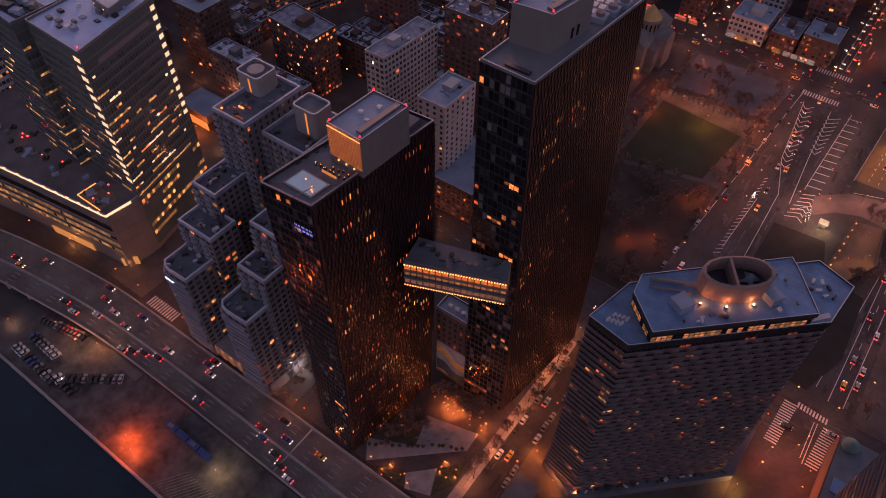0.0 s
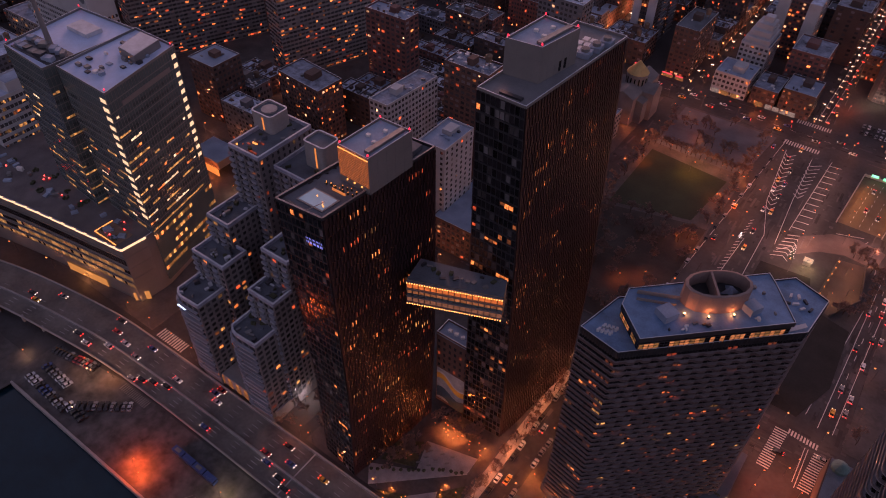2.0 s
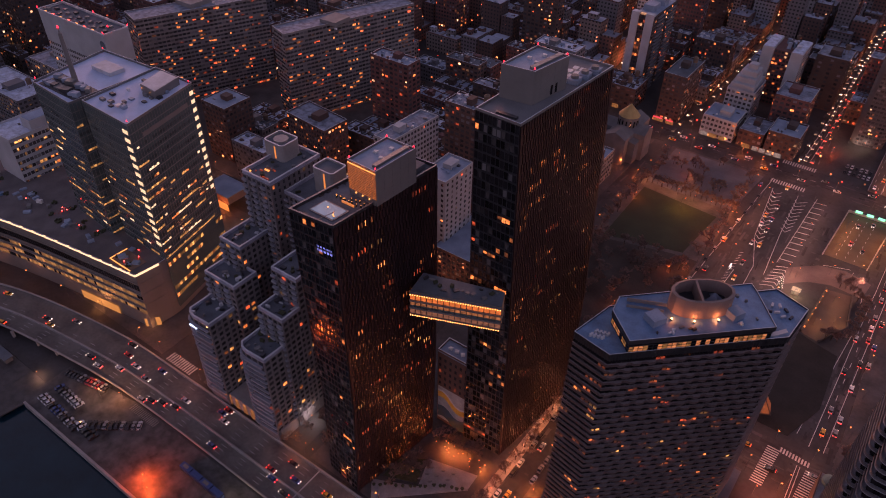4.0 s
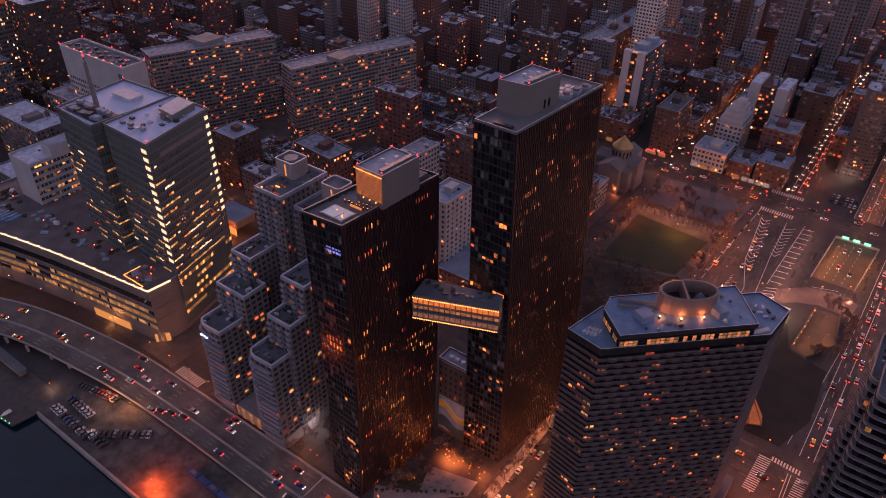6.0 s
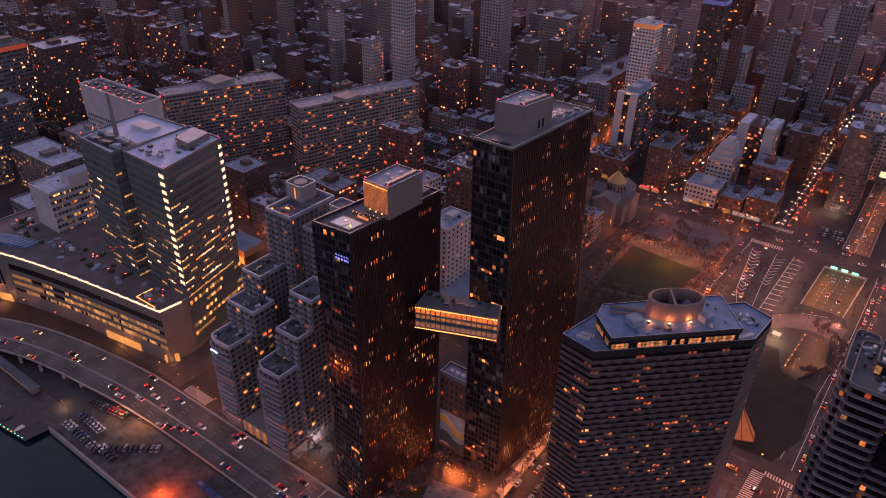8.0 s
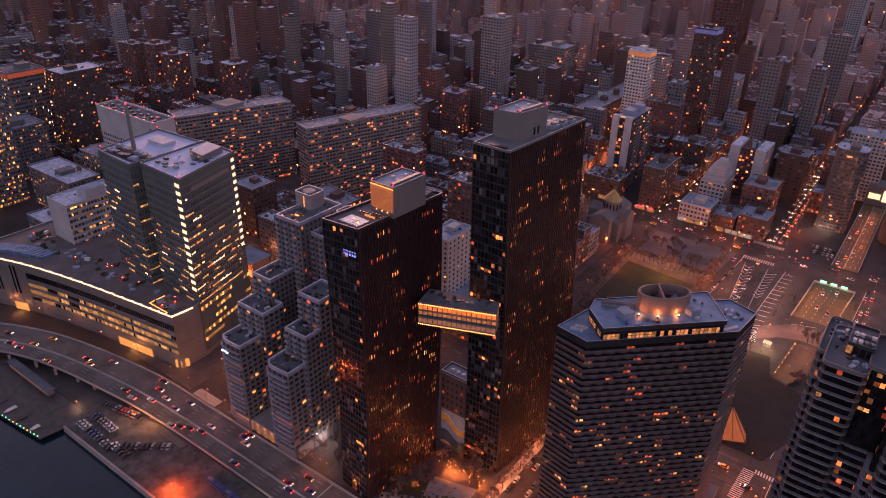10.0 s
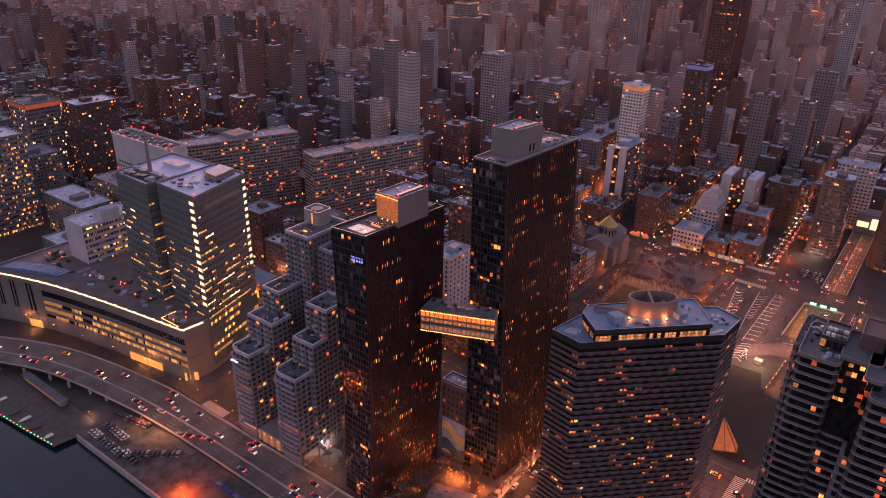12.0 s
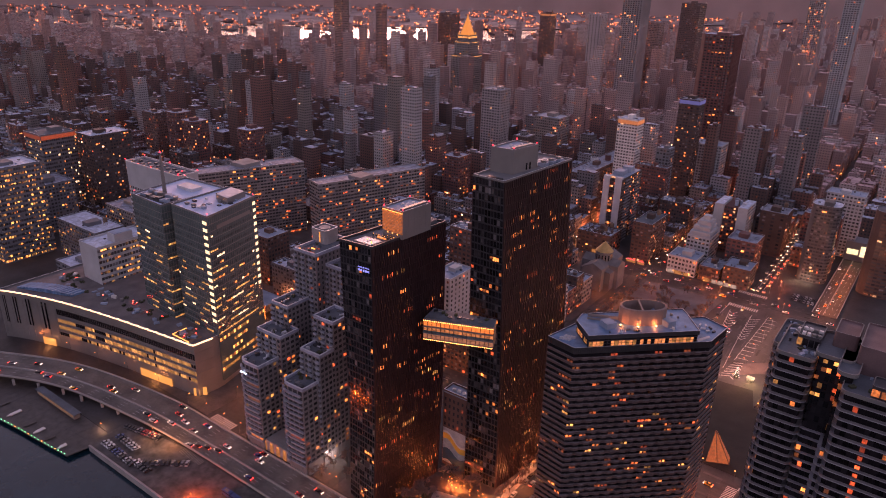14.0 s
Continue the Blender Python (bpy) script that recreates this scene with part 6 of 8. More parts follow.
for i, (a, z) in enumerate(((rect(-85, 489.5, -67.5, 515), 29), (rect(-83.5, 493, -69, 513), 33), (rect(-81.5, 497, -70, 511), 37), (rect(-78.5, 501, -72, 508), 41))):
    s = MB()
    s.prism(a, z - 4, z)
    s.prism(inset(a, 0.5), z - 0.1, z + 0.3)
    solo("roof_step", s, PALE, "pale terrace step of an apartment block", "building")

# the pale fin tower: two blank fins with a dark glazed slot between them
fin = thing("fin_tower", "pale slab tower with a dark glazed slot", "tower", (-160.5, 510, 0))
m = MB()
m.prism(rect(-168.5, 486.5, -151.5, 534), 0, 63)
part("wall", m, DARKBRICK, fin)
for x0, x1 in ((-169.5, -163.7), (-158.1, -151.9)):
    m = MB()
    m.prism(rect(x0, 485, x1, 490), 0, 65)
    part("fin", m, surf("pale_fin_panel", (0.42, 0.44, 0.49), 0.7, scale=0.1, var=0.2) if x0 < -168.5 else bpy.data.materials["pale_fin_panel"], fin, "tall blank pale fin")
pn = Panes(fin, GREYGLASS, HOMES)
sl = MB()
f = Face((-163.7, 486.4, 0), (-158.1, 486.4, 0), (-158.1, 486.4, 63), (-163.7, 486.4, 63))
for r in range(21):
    for c in range(3):
        pn.add(f, (c + 0.08) / 3, (c + 0.92) / 3, (r + 0.2) / 21, (r + 0.85) / 21, pick_lit(0.22, range(5)), 0.05)
f = Face((-151.5, 486.5, 0), (-151.5, 534, 0), (-151.5, 534, 63), (-151.5, 486.5, 63))
for r in range(21):
    f.proud(sl, 0.15, 0.45, r / 21, (r + 0.28) / 21, 1.3)
    f.proud(sl, 0.6, 0.9, r / 21, (r + 0.28) / 21, 1.3)
    for c in range(15):
        pn.add(f, (c + 0.18) / 15, (c + 0.8) / 15, (r + 0.32) / 21, (r + 0.82) / 21, pick_lit(0.14, range(5)), 0.05)
pn.done()
part("balconies", sl, GREYC, fin, kind="stuff")
m = MB()
m.prism(rect(-167.5, 489, -152.5, 533), 62.8, 63.3)
m.prism(rect(-165.5, 497, -156.5, 509), 63.3, 67.5)
m.prism(rect(-163.5, 513, -154.5, 521), 63.3, 69)
part("roof", m, ROOF, fin)
m = MB()
m.box(-163.1, 486.6, 63.3, -158.7, 490, 64.1)
part("crown_light", m, HOMEWARM, fin)
keep(rect(-169.5, 485, -151.5, 534))

# the pale block with two fins and a lit brick bay between them
tb_ = thing("bay_block", "pale finned block with a lit brick bay", "building", (-62, 542, 0))
m = MB()
m.prism(rect(-76, 534, -49, 560), 0, 44)
part("wall", m, REDBRICK, tb_)
for a_ in (rect(-78, 530, -70, 559), rect(-57, 529, -48.5, 559)):
    m = MB()
    m.prism(a_, 0, 46)
    part("fin", m, PALE, tb_)
    m = MB()
    m.prism(inset(a_, 0.4), 46, 46.4)
    part("roof", m, SNOWROOF, tb_)
pn = Panes(tb_, GREYGLASS, HOMES)
f = Face((-70, 533.9, 0), (-57, 533.9, 0), (-57, 533.9, 44), (-70, 533.9, 44))
for r in range(14):
    for c in range(5):
        pn.add(f, (c + 0.15) / 5, (c + 0.85) / 5, (r + 0.3) / 14, (r + 0.8) / 14, pick_lit(0.3, range(5)), 0.05)
f = Face((-48.5, 529, 0), (-48.5, 559, 0), (-48.5, 559, 46), (-48.5, 529, 46))
for r in range(14):
    for c in range(9):
        pn.add(f, (c + 0.2) / 9, (c + 0.8) / 9, (r + 0.3) / 14, (r + 0.8) / 14, pick_lit(0.08, range(5)), 0.05)
pn.done()
m = MB()
for i in range(12):
    m.obox(pose(-75 + random.uniform(0, 24), 538 + random.uniform(0, 18), 44), random.uniform(1, 4), random.uniform(1, 4), random.uniform(1, 5), i % 3)
part("roof_clutter", m, [ROOF, COPING, DARKROOF], tb_, kind="stuff")
keep(rect(-78, 529, -48.5, 560))

# tanks on the long brick block
for x, y, r_, z1, mat in ((-236, 612, 4.2, 46.5, COPING), (-229, 634, 3.4, 46, REDBRICK)):
    m = MB()
    m.tube(x, y, 40, z1, r_, n=20)
    m.tube(x, y, z1, z1 + 0.3, r_ * 0.8, n=20, k=1)
    t_ = tagged(new("roof_tank", m.mesh("roof_tank", [mat, DARKROOF])), "round rooftop tank house on brick block", "tank")

# rooftop frame, plant and lamps of the pale hospital block
crown = thing("roof_frame", "open rooftop frame with red lamps and dark plant", "roof structure", (-413, 187, 89))
m = MB()
for a_, b_ in (((-449, 179), (-378, 179)), ((-449, 196), (-378, 196)), ((-449, 179), (-449, 196)), ((-378, 179), (-378, 196))):
    m.beam((*a_, 90.1), (*b_, 90.1), 0.7, 0.5)
part("rim", m, COPING, crown)
for i in range(16):
    m = MB()
    m.obox(pose(-445 + i * 4.1, 184 + (i % 3) * 3.2, 89.05), 2.6, 2.2, random.uniform(0.6, 1.6))
    part("plant_unit", m, STEEL if i % 2 else PANEL, crown)
for i in range(7):
    m = MB()
    m.box(-444 + i * 8.6, 180.4, 89.05, -442.2 + i * 8.6, 181, 89.9)
    part("roof_lamp", m, TAILLAMP if i % 2 else AMBER, crown)
for x, y in ((-449, 179), (-449, 196), (-378, 179), (-378, 196), (-414, 196), (-385, 187)):
    beacon(crown, x, y, 90.6, r=0.45)
logo = MB()
logo.tube(0, 0, 0, 0.15, 2.6, n=20)
for i_, v_ in enumerate(logo.v):
    logo.v[i_] = (-381.5 + v_[0], 178.9 - v_[2], 83 + v_[1])
part("round_emblem", logo, DARKROOF, crown)
m = MB()
m.box(-370, 114, 60, -360.5, 127, 66)
pb_ = tagged(new("roof_plant_room", m.mesh("roof_plant_room", PALE)), "pale plant room on the hospital wing roof", "plant room")
m = MB()
m.box(-369.5, 114.5, 66, -361, 126.5, 66.3)
part("roof", m, ROOF, pb_)

# the gold-topped clock tower
gt = thing("spire_tower", "stone tower with a glowing golden pyramid roof", "tower", (-660, 968, 0))
GOLDLAMP = glow("gold_flood_lamps", (1.0, 0.42, 0.09), 2.2, 0.3)
pn = Panes(gt, GREYGLASS, [HOMELIT, HOMEWARM])
for name, r0, z0, z1 in (("shaft", 20, 0, 98), ("upper_shaft", 15.5, 98, 122), ("belfry", 12.5, 122, 132)):
    base = rect(-660 - r0, 970 - r0, -660 + r0, 970 + r0)
    s = MB()
    s.prism(base, z0, z1)
    s.prism(inset(base, -0.7), z1 - 1.6, z1)
    part(name, s, TAN, gt)
    lamps_ = MB()
    for f in faces_of(base, z0, z1):
        k, nf = int(f.w / 3.2), max(1, int((z1 - z0) / 3.6))
        for r in range(nf):
            for c in range(k):
                pn.add(f, (c + 0.25) / k, (c + 0.75) / k, (r + 0.25) / nf, (r + 0.75) / nf, pick_lit(0.07, range(2)), 0.05)
        for c in range(k):
            f.proud(lamps_, (c + 0.25) / k, (c + 0.75) / k, 1 - (5.0 if r0 < 13 else 2.6) / (z1 - z0), 1 - 1.7 / (z1 - z0), 0.3)
    part("floodlit_arcade", lamps_, GOLDLAMP, gt, "row of golden floodlit arches", kind="stuff")
pn.done()
# The light on this roof is put in as its own emission.
s = MB()
s.prism(rect(-669.5, 960.5, -650.5, 979.5), 132, 162, 0, rect(-661.2, 968.8, -658.8, 971.2))
for q in range(4):
    s.obox(pose(-660, 970, 0, 0, 0, 45 + 90 * q) @ pose(15, 0, 132), 2.0, 2.0, 5.0)
s.tube(-660, 970, 162, 168, 1.4, 0.3, n=8)
part("golden_roof", s, glow("gold_roof_glow", (1.0, 0.36, 0.05), 1.25, 0.0), gt, "glowing golden pyramid roof")
keep(rect(-680, 950, -640, 990))

# the domed church
CHURCH = surf("church_stone", (0.15, 0.14, 0.145), 0.85, scale=0.15, var=0.25)
ch = thing("church", "pale stone church with a conical golden dome", "church", (-125, 397, 0))
for a, z in ((rect(-138, 382, -112, 412), 15), (rect(-133, 376, -117, 418), 19), (rect(-141, 390, -109, 404), 19)):
    s = MB()
    s.prism(a, 0, z)
    part("nave_block", s, CHURCH, ch)
    s = MB()
    x0, y0, x1, y1 = a[0][0], a[0][1], a[2][0], a[2][1]
    if x1 - x0 < y1 - y0:
        s.prism([(x0, y0), (x1, y0), (x1, y1), (x0, y1)], z, z + 4, 0, [((x0 + x1) / 2 - 0.1, y0), ((x0 + x1) / 2 + 0.1, y0), ((x0 + x1) / 2 + 0.1, y1), ((x0 + x1) / 2 - 0.1, y1)])
    else:
        s.prism([(x0, y0), (x1, y0), (x1, y1), (x0, y1)], z, z + 4, 0, [(x0, (y0 + y1) / 2 - 0.1), (x1, (y0 + y1) / 2 - 0.1), (x1, (y0 + y1) / 2 + 0.1), (x0, (y0 + y1) / 2 + 0.1)])
    part("roof", s, CHURCH, ch)
s = MB()
s.tube(-125, 397, 15, 28, 7.0, n=16)
part("drum", s, CHURCH, ch)
for i in range(16):
    t = 2 * math.pi * (i + 0.5) / 16
    s = MB()
    s.obox(pose(-125 + 6.95 * math.cos(t), 397 + 6.95 * math.sin(t), 20.5, 0, 0, math.degrees(t) + 90), 0.9, 0.25, 5)
    part("drum_window", s, DARKGLASS, ch)
s = MB()
s.tube(-125, 397, 28, 36, 7.4, 0.2, n=16)
part("dome", s, surf("gold_leaf", (0.45, 0.30, 0.12), 0.45, 0.6, scale=0.3, var=0.2), ch, "conical golden dome")
keep(rect(-142, 374, -108, 420))

# keep roads, park and known plots clear
CLEAR = [(-98, 206, 62, 424), (-560, -50, 400, 183), (26, 440, 80, 620), (-6, 446, 27, 506)]
TAKEN += CLEAR


def free(x0, y0, x1, y1):
    return not any(x0 < t[2] and x1 > t[0] and y0 < t[3] and y1 > t[1] for t in TAKEN)


def in_view(x, y, margin=4.0):
    a = math.degrees(math.atan2(81 - x, y + 115))
    return 4.0 - margin < a < 69.0 + margin


LABELS = {"red_brick": "red brick walk-up with flat roof", "brown_brick": "brown brick walk-up with flat roof", "dark_brick": "dark brick apartment house with flat roof",
          "tan_brick": "tan brick apartment house with flat roof", "grey_cladding": "grey clad apartment house with flat roof", "pale_brick": "pale brick apartment house with flat roof"}
random.seed(33)
AVENUES = [(209, 421), (454, 632), (652, 752)]
PLOTS = []
count = 0
for y0, y1 in AVENUES:
    for k in range(-1 if y0 > 430 else 0, 14):
        x1 = (-14 - 84 * k - 6) if y0 > 430 else (-112 - 84 * k - 6)
        x0 = x1 - 72
        for half in (0, 1):
            y = y0
            while y < y1 - 8:
                d = random.uniform(9, 19)
                d = min(d, y1 - y)
                hx0, hx1 = (x0, x0 + 34) if half == 0 else (x1 - 34, x1)
                if free(hx0, y, hx1, y + d) and in_view((hx0 + hx1) / 2, y, 3):
                    r = random.random()
                    h = random.uniform(12, 20) if r < 0.62 else random.uniform(20, 34) if r < 0.86 else random.uniform(38, 72)
                    wall = random.choice((REDBRICK, REDBRICK, BRICK, BRICK, DARKBRICK, DARKBRICK, TAN, GREYC))
                    dx = random.uniform(0, 5)
                    p = rect(hx0 + (dx if half else 0), y + 0.2, hx1 - (0 if half else dx), y + d - 0.2)
                    if count >= 200 or (y0 > 600 and hx0 < -700) or hx0 < -900:
                        y += d
                        continue
                    PLOTS.append((p[0][0] + 0.3, p[0][1] + 0.3, p[2][0] - 0.3, p[2][1] - 0.3))
                    house(LABELS[wall.name], p, h, wall, random.choice((0.06, 0.10, 0.17)), bay=random.choice((2.4, 3.0, 3.6)), group="city houses", name="city_house", lits=[HOMERED, HOMELIT, HOMERED, HOMELIT, HOMEWARM])
                    count += 1
                y += d
TAKEN += PLOTS


# ---- the far city ----
def far_wall(name, tones, glass=(0.03, 0.03, 0.035)):
    """Masonry of many buildings: each its own tone, with dark window rows."""
    m = surf(name, (1, 1, 1), 0.85, scale=0.03, var=0.2, bump=0)
    nt = m.node_tree
    geo = nt.nodes.new("ShaderNodeNewGeometry")
    ramp = nt.nodes.new("ShaderNodeValToRGB")
    ramp.color_ramp.interpolation = "CONSTANT"
    while len(ramp.color_ramp.elements) < len(tones):
        ramp.color_ramp.elements.new(0.5)
    for i, (e, c) in enumerate(zip(ramp.color_ramp.elements, tones)):
        e.position, e.color = i / len(tones), (*c, 1)
    nt.links.new(geo.outputs["Random Per Island"], ramp.inputs["Fac"])
    sep = nt.nodes.new("ShaderNodeSeparateXYZ")
    nt.links.new(geo.outputs["Position"], sep.inputs["Vector"])
    along = nt.nodes.new("ShaderNodeMath")
    nt.links.new(sep.outputs["X"], along.inputs[0])
    nt.links.new(sep.outputs["Y"], along.inputs[1])
    gates = []
    for src, size, share in ((sep.outputs["Z"], 3.3, 0.45), (along.outputs[0], 3.1, 0.5)):
        wrap = nt.nodes.new("ShaderNodeMath")
        wrap.operation = "FLOORED_MODULO"
        nt.links.new(src, wrap.inputs[0])
        wrap.inputs[1].default_value = size
        gt_ = nt.nodes.new("ShaderNodeMath")
        gt_.operation = "LESS_THAN"
        nt.links.new(wrap.outputs[0], gt_.inputs[0])
        gt_.inputs[1].default_value = size * share
        gates.append(gt_)
    both = nt.nodes.new("ShaderNodeMath")
    both.operation = "MULTIPLY"
    nt.links.new(gates[0].outputs[0], both.inputs[0])
    nt.links.new(gates[1].outputs[0], both.inputs[1])
    mix = nt.nodes.new("ShaderNodeMix")
    mix.data_type = "RGBA"
    nt.links.new(both.outputs[0], mix.inputs["Factor"])
    mul = [n for n in nt.nodes if n.bl_idname == "ShaderNodeMix" and n.blend_type == "MULTIPLY"][0]
    nt.links.new(ramp.outputs["Color"], mul.inputs["A"])
    bsdf = nt.nodes["Principled BSDF"]
    nt.links.new(mul.outputs["Result"], mix.inputs["A"])
    mix.inputs["B"].default_value = (*glass, 1)
    nt.links.new(mix.outputs["Result"], bsdf.inputs["Base Color"])
    return m


# Haze is put into these wall and window colours: paler, pinker, less contrast.
HAZEWALL = far_wall("haze_tinted_masonry", [(0.43, 0.28, 0.255), (0.25, 0.165, 0.16), (0.42, 0.335, 0.32), (0.33, 0.25, 0.25), (0.28, 0.185, 0.175), (0.44, 0.39, 0.395), (0.36, 0.24, 0.22)], (0.13, 0.085, 0.085))
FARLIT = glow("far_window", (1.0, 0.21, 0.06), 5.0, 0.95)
# Far roofs get the same painted haze tone as the walls.
HAZEROOF = surf("haze_tinted_roofs", (0.48, 0.35, 0.36), 0.85, scale=0.02, var=0.45, bump=0, per_piece=0.5)
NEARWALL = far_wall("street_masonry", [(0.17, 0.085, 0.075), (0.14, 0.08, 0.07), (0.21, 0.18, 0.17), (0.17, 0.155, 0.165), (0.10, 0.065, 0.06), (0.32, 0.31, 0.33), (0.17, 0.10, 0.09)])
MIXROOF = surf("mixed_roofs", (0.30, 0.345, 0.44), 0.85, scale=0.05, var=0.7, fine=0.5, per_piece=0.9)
FARLITW = glow("far_white_window", (1.0, 0.5, 0.22), 4.6, 0.95)

random.seed(44)
np.random.seed(44)
SHORE = [(-3200, 1210), (-2560, 1380), (-1850, 1590), (-1250, 2190), (-300, 4300)]


def before_shore(x, y, back=40):
    for (ax_, ay_), (bx_, by_) in zip(SHORE, SHORE[1:]):
        if ax_ <= x <= bx_:
            return y < ay_ + (by_ - ay_) * (x - ax_) / (bx_ - ax_) - back
    return x > -300


def far_block(walls, lits, white, x0, y0, x1, y1, h, rate):
    walls.box(x0, y0, 0, x1, y1, h, 0, floor=False)
    walls.k[-5] = 1
    w_, d_ = x1 - x0, y1 - y0
    for _ in range(random.randint(1, 4) if y0 < 1000 else 1):
        bx, by, s = x0 + w_ * random.uniform(0.05, 0.7), y0 + d_ * random.uniform(0.05, 0.75), random.uniform(1.0, 3.0)
        walls.box(bx, by, h, bx + s, by + random.uniform(1.0, 3.0), h + random.uniform(0.6, 2.4), random.choice((0, 1)), floor=False)
    walls.box(x0, y0, h, x1, y0 + 0.4, h + 0.9, 0, floor=False)
    walls.box(x1 - 0.4, y0 + 0.4, h, x1, y1, h + 0.9, 0, floor=False)
    if random.random() < 0.6:
        s = random.uniform(0.2, 0.45)
        bx, by = x0 + w_ * random.uniform(0.1, 0.5), y0 + d_ * random.uniform(0.1, 0.5)
        walls.box(bx, by, h, bx + w_ * s, by + d_ * s, h + random.uniform(2.5, 6), 0, floor=False)
        walls.k[-5] = 1
    nf = max(1, int(h / 3.3))
    for z in range(nf):
        for face, length in ((0, w_), (1, d_)):
            n = int(length / 3.1)
            for c in range(n):
                if random.random() < rate * (3 if z == 0 else 1):
                    z0, u0, q = z * 3.3 + 1.0, c * length / n + 0.5, min(1.5, 0.78 + y0 / 2600) * random.uniform(0.6, 1.1)
                    tgt = white if random.random() < 0.2 else lits
                    if face == 0:
                        tgt.face([(x0 + u0, y0 - 0.1, z0), (x0 + u0 + q, y0 - 0.1, z0), (x0 + u0 + q, y0 - 0.1, z0 + q), (x0 + u0, y0 - 0.1, z0 + q)])
                    else:
                        tgt.face([(x1 + 0.1, y0 + u0, z0), (x1 + 0.1, y0 + u0 + q, z0), (x1 + 0.1, y0 + u0 + q, z0 + q), (x1 + 0.1, y0 + u0, z0 + q)])


STRIPS = [(209, 421), (454, 632), (652, 752), (772, 872), (892, 992), (1012, 1112), (1140, 1392), (1420, 1670), (1700, 1950), (1980, 2230), (2260, 2500), (2530, 2900), (2930, 3400)]
for si, (ya, yb) in enumerate(STRIPS):
    walls, lits, white = MB(), MB(), MB()
    near = si < 3
    x1 = (70 if si else -112) - 6
    while x1 > -4200:
        x0 = x1 - 72
        for half in (0, 1):
            y = ya
            while y < yb - 8:
                d = min(random.uniform(8, 19) if y < 1200 else random.uniform(12, 28), yb - y)
                a, b = (x0, x0 + 34) if half == 0 else (x1 - 34, x1)
                xm = (a + b) / 2
                if in_view(xm, y, 2) and before_shore(xm, y) and free(a, y, b, y + d):
                    mid = noise.noise((xm / 330, y / 330, 3.3))
                    east_ = 1.0 if xm > -900 else 0.75
                    r = random.random()
                    hmax = 1 + max(0, mid) * 1.2
                    h = random.uniform(13, 26) if r < 0.55 else random.uniform(24, 45) if r < 0.84 else random.uniform(45, 85) * hmax * east_ if r < 0.985 else random.uniform(90, 135) * east_
                    if not before_shore(xm, y, 750) and r < 0.99:
                        h = random.uniform(8, 17)
                    if h > 60 and d > 28:
                        d = 28
                    cut = random.uniform(0.35, 0.65)
                    for a2, b2, hk in ((a, a + (b - a) * cut, 1.0), (a + (b - a) * cut, b, random.uniform(0.55, 1.0) if h < 45 else 0.35)):
                        far_block(walls, lits, white, a2 + random.uniform(0, 1.5), y, b2 - random.uniform(0, 1.5), y + d - 0.5, h * hk, random.choice((0.03, 0.06, 0.10, 0.2)) * (0.55 if si > 5 else 0.75 if si > 2 else 1.0))
                y += d
        x1 -= 84
    if walls.f:
        solo("city_blocks", walls, [HAZEWALL, HAZEROOF] if si >= 3 else [NEARWALL, MIXROOF], "brick and stone city blocks with flat roofs", "buildings", kind="stuff")
        solo("lit_windows", lits, FARLIT, "scattered orange lit windows of the city", "windows", kind="stuff")
        if white.f:
            solo("bright_windows", white, FARLITW, "scattered bright windows of the city", "windows", kind="stuff")

# across the far river
far, fl = MB(), MB()
for i in range(900):
    a = radians(random.uniform(3, 71))
    r = random.uniform(3000, 4850)
    x, y = 81 - r * math.sin(a), -115 + r * math.cos(a)
    s = random.uniform(12, 34)
    far.box(x, y, 0, x + s, y + s, random.uniform(5, 16) if random.random() < 0.96 else random.uniform(25, 70), 0, floor=False)
    for j in range(3):
        z = random.uniform(4, 12)
        u = random.uniform(0, s)
        fl.face([(x + u, y - 1, z), (x + u + 4, y - 1, z), (x + u + 4, y - 1, z + 4), (x + u, y - 1, z + 4)])
solo("far_shore_blocks", far, HAZEWALL, "low buildings on the far shore", "buildings", kind="stuff")
solo("far_shore_lights", fl, FARLIT, "lights on the far shore", "lights", kind="stuff")
# Added backdrop, raised to cover the sky; haze is put into its colour.
hill = MB()
px_, pz_ = None, None
for i in range(60):
    a = radians(0 + i * 1.3)
    x, y = 81 - 4880 * math.sin(a), -115 + 4880 * math.cos(a)
    z = 232 + 14 * noise.noise((i * 0.23, 1.7, 0)) + 10 * noise.noise((i * 0.9, 4.0, 0))
    if px_:
        hill.face([(*px_, -3), (x, y, -3), (x, y, z), (*px_, pz_)])
    px_, pz_ = (x, y), z
solo("far_ridge", hill, surf("haze_pale_ridge", (0.40, 0.27, 0.26), 1.0, scale=0.004, var=0.2, bump=0), "tall pale backdrop ridge hiding the horizon sky", "hills", kind="structure")


# ---- vehicles ----
TYRE = surf("tyre", (0.02, 0.02, 0.02), 0.9)
CARGLASS = surf("car_glass", (0.02, 0.02, 0.025), 0.1, bump=0)


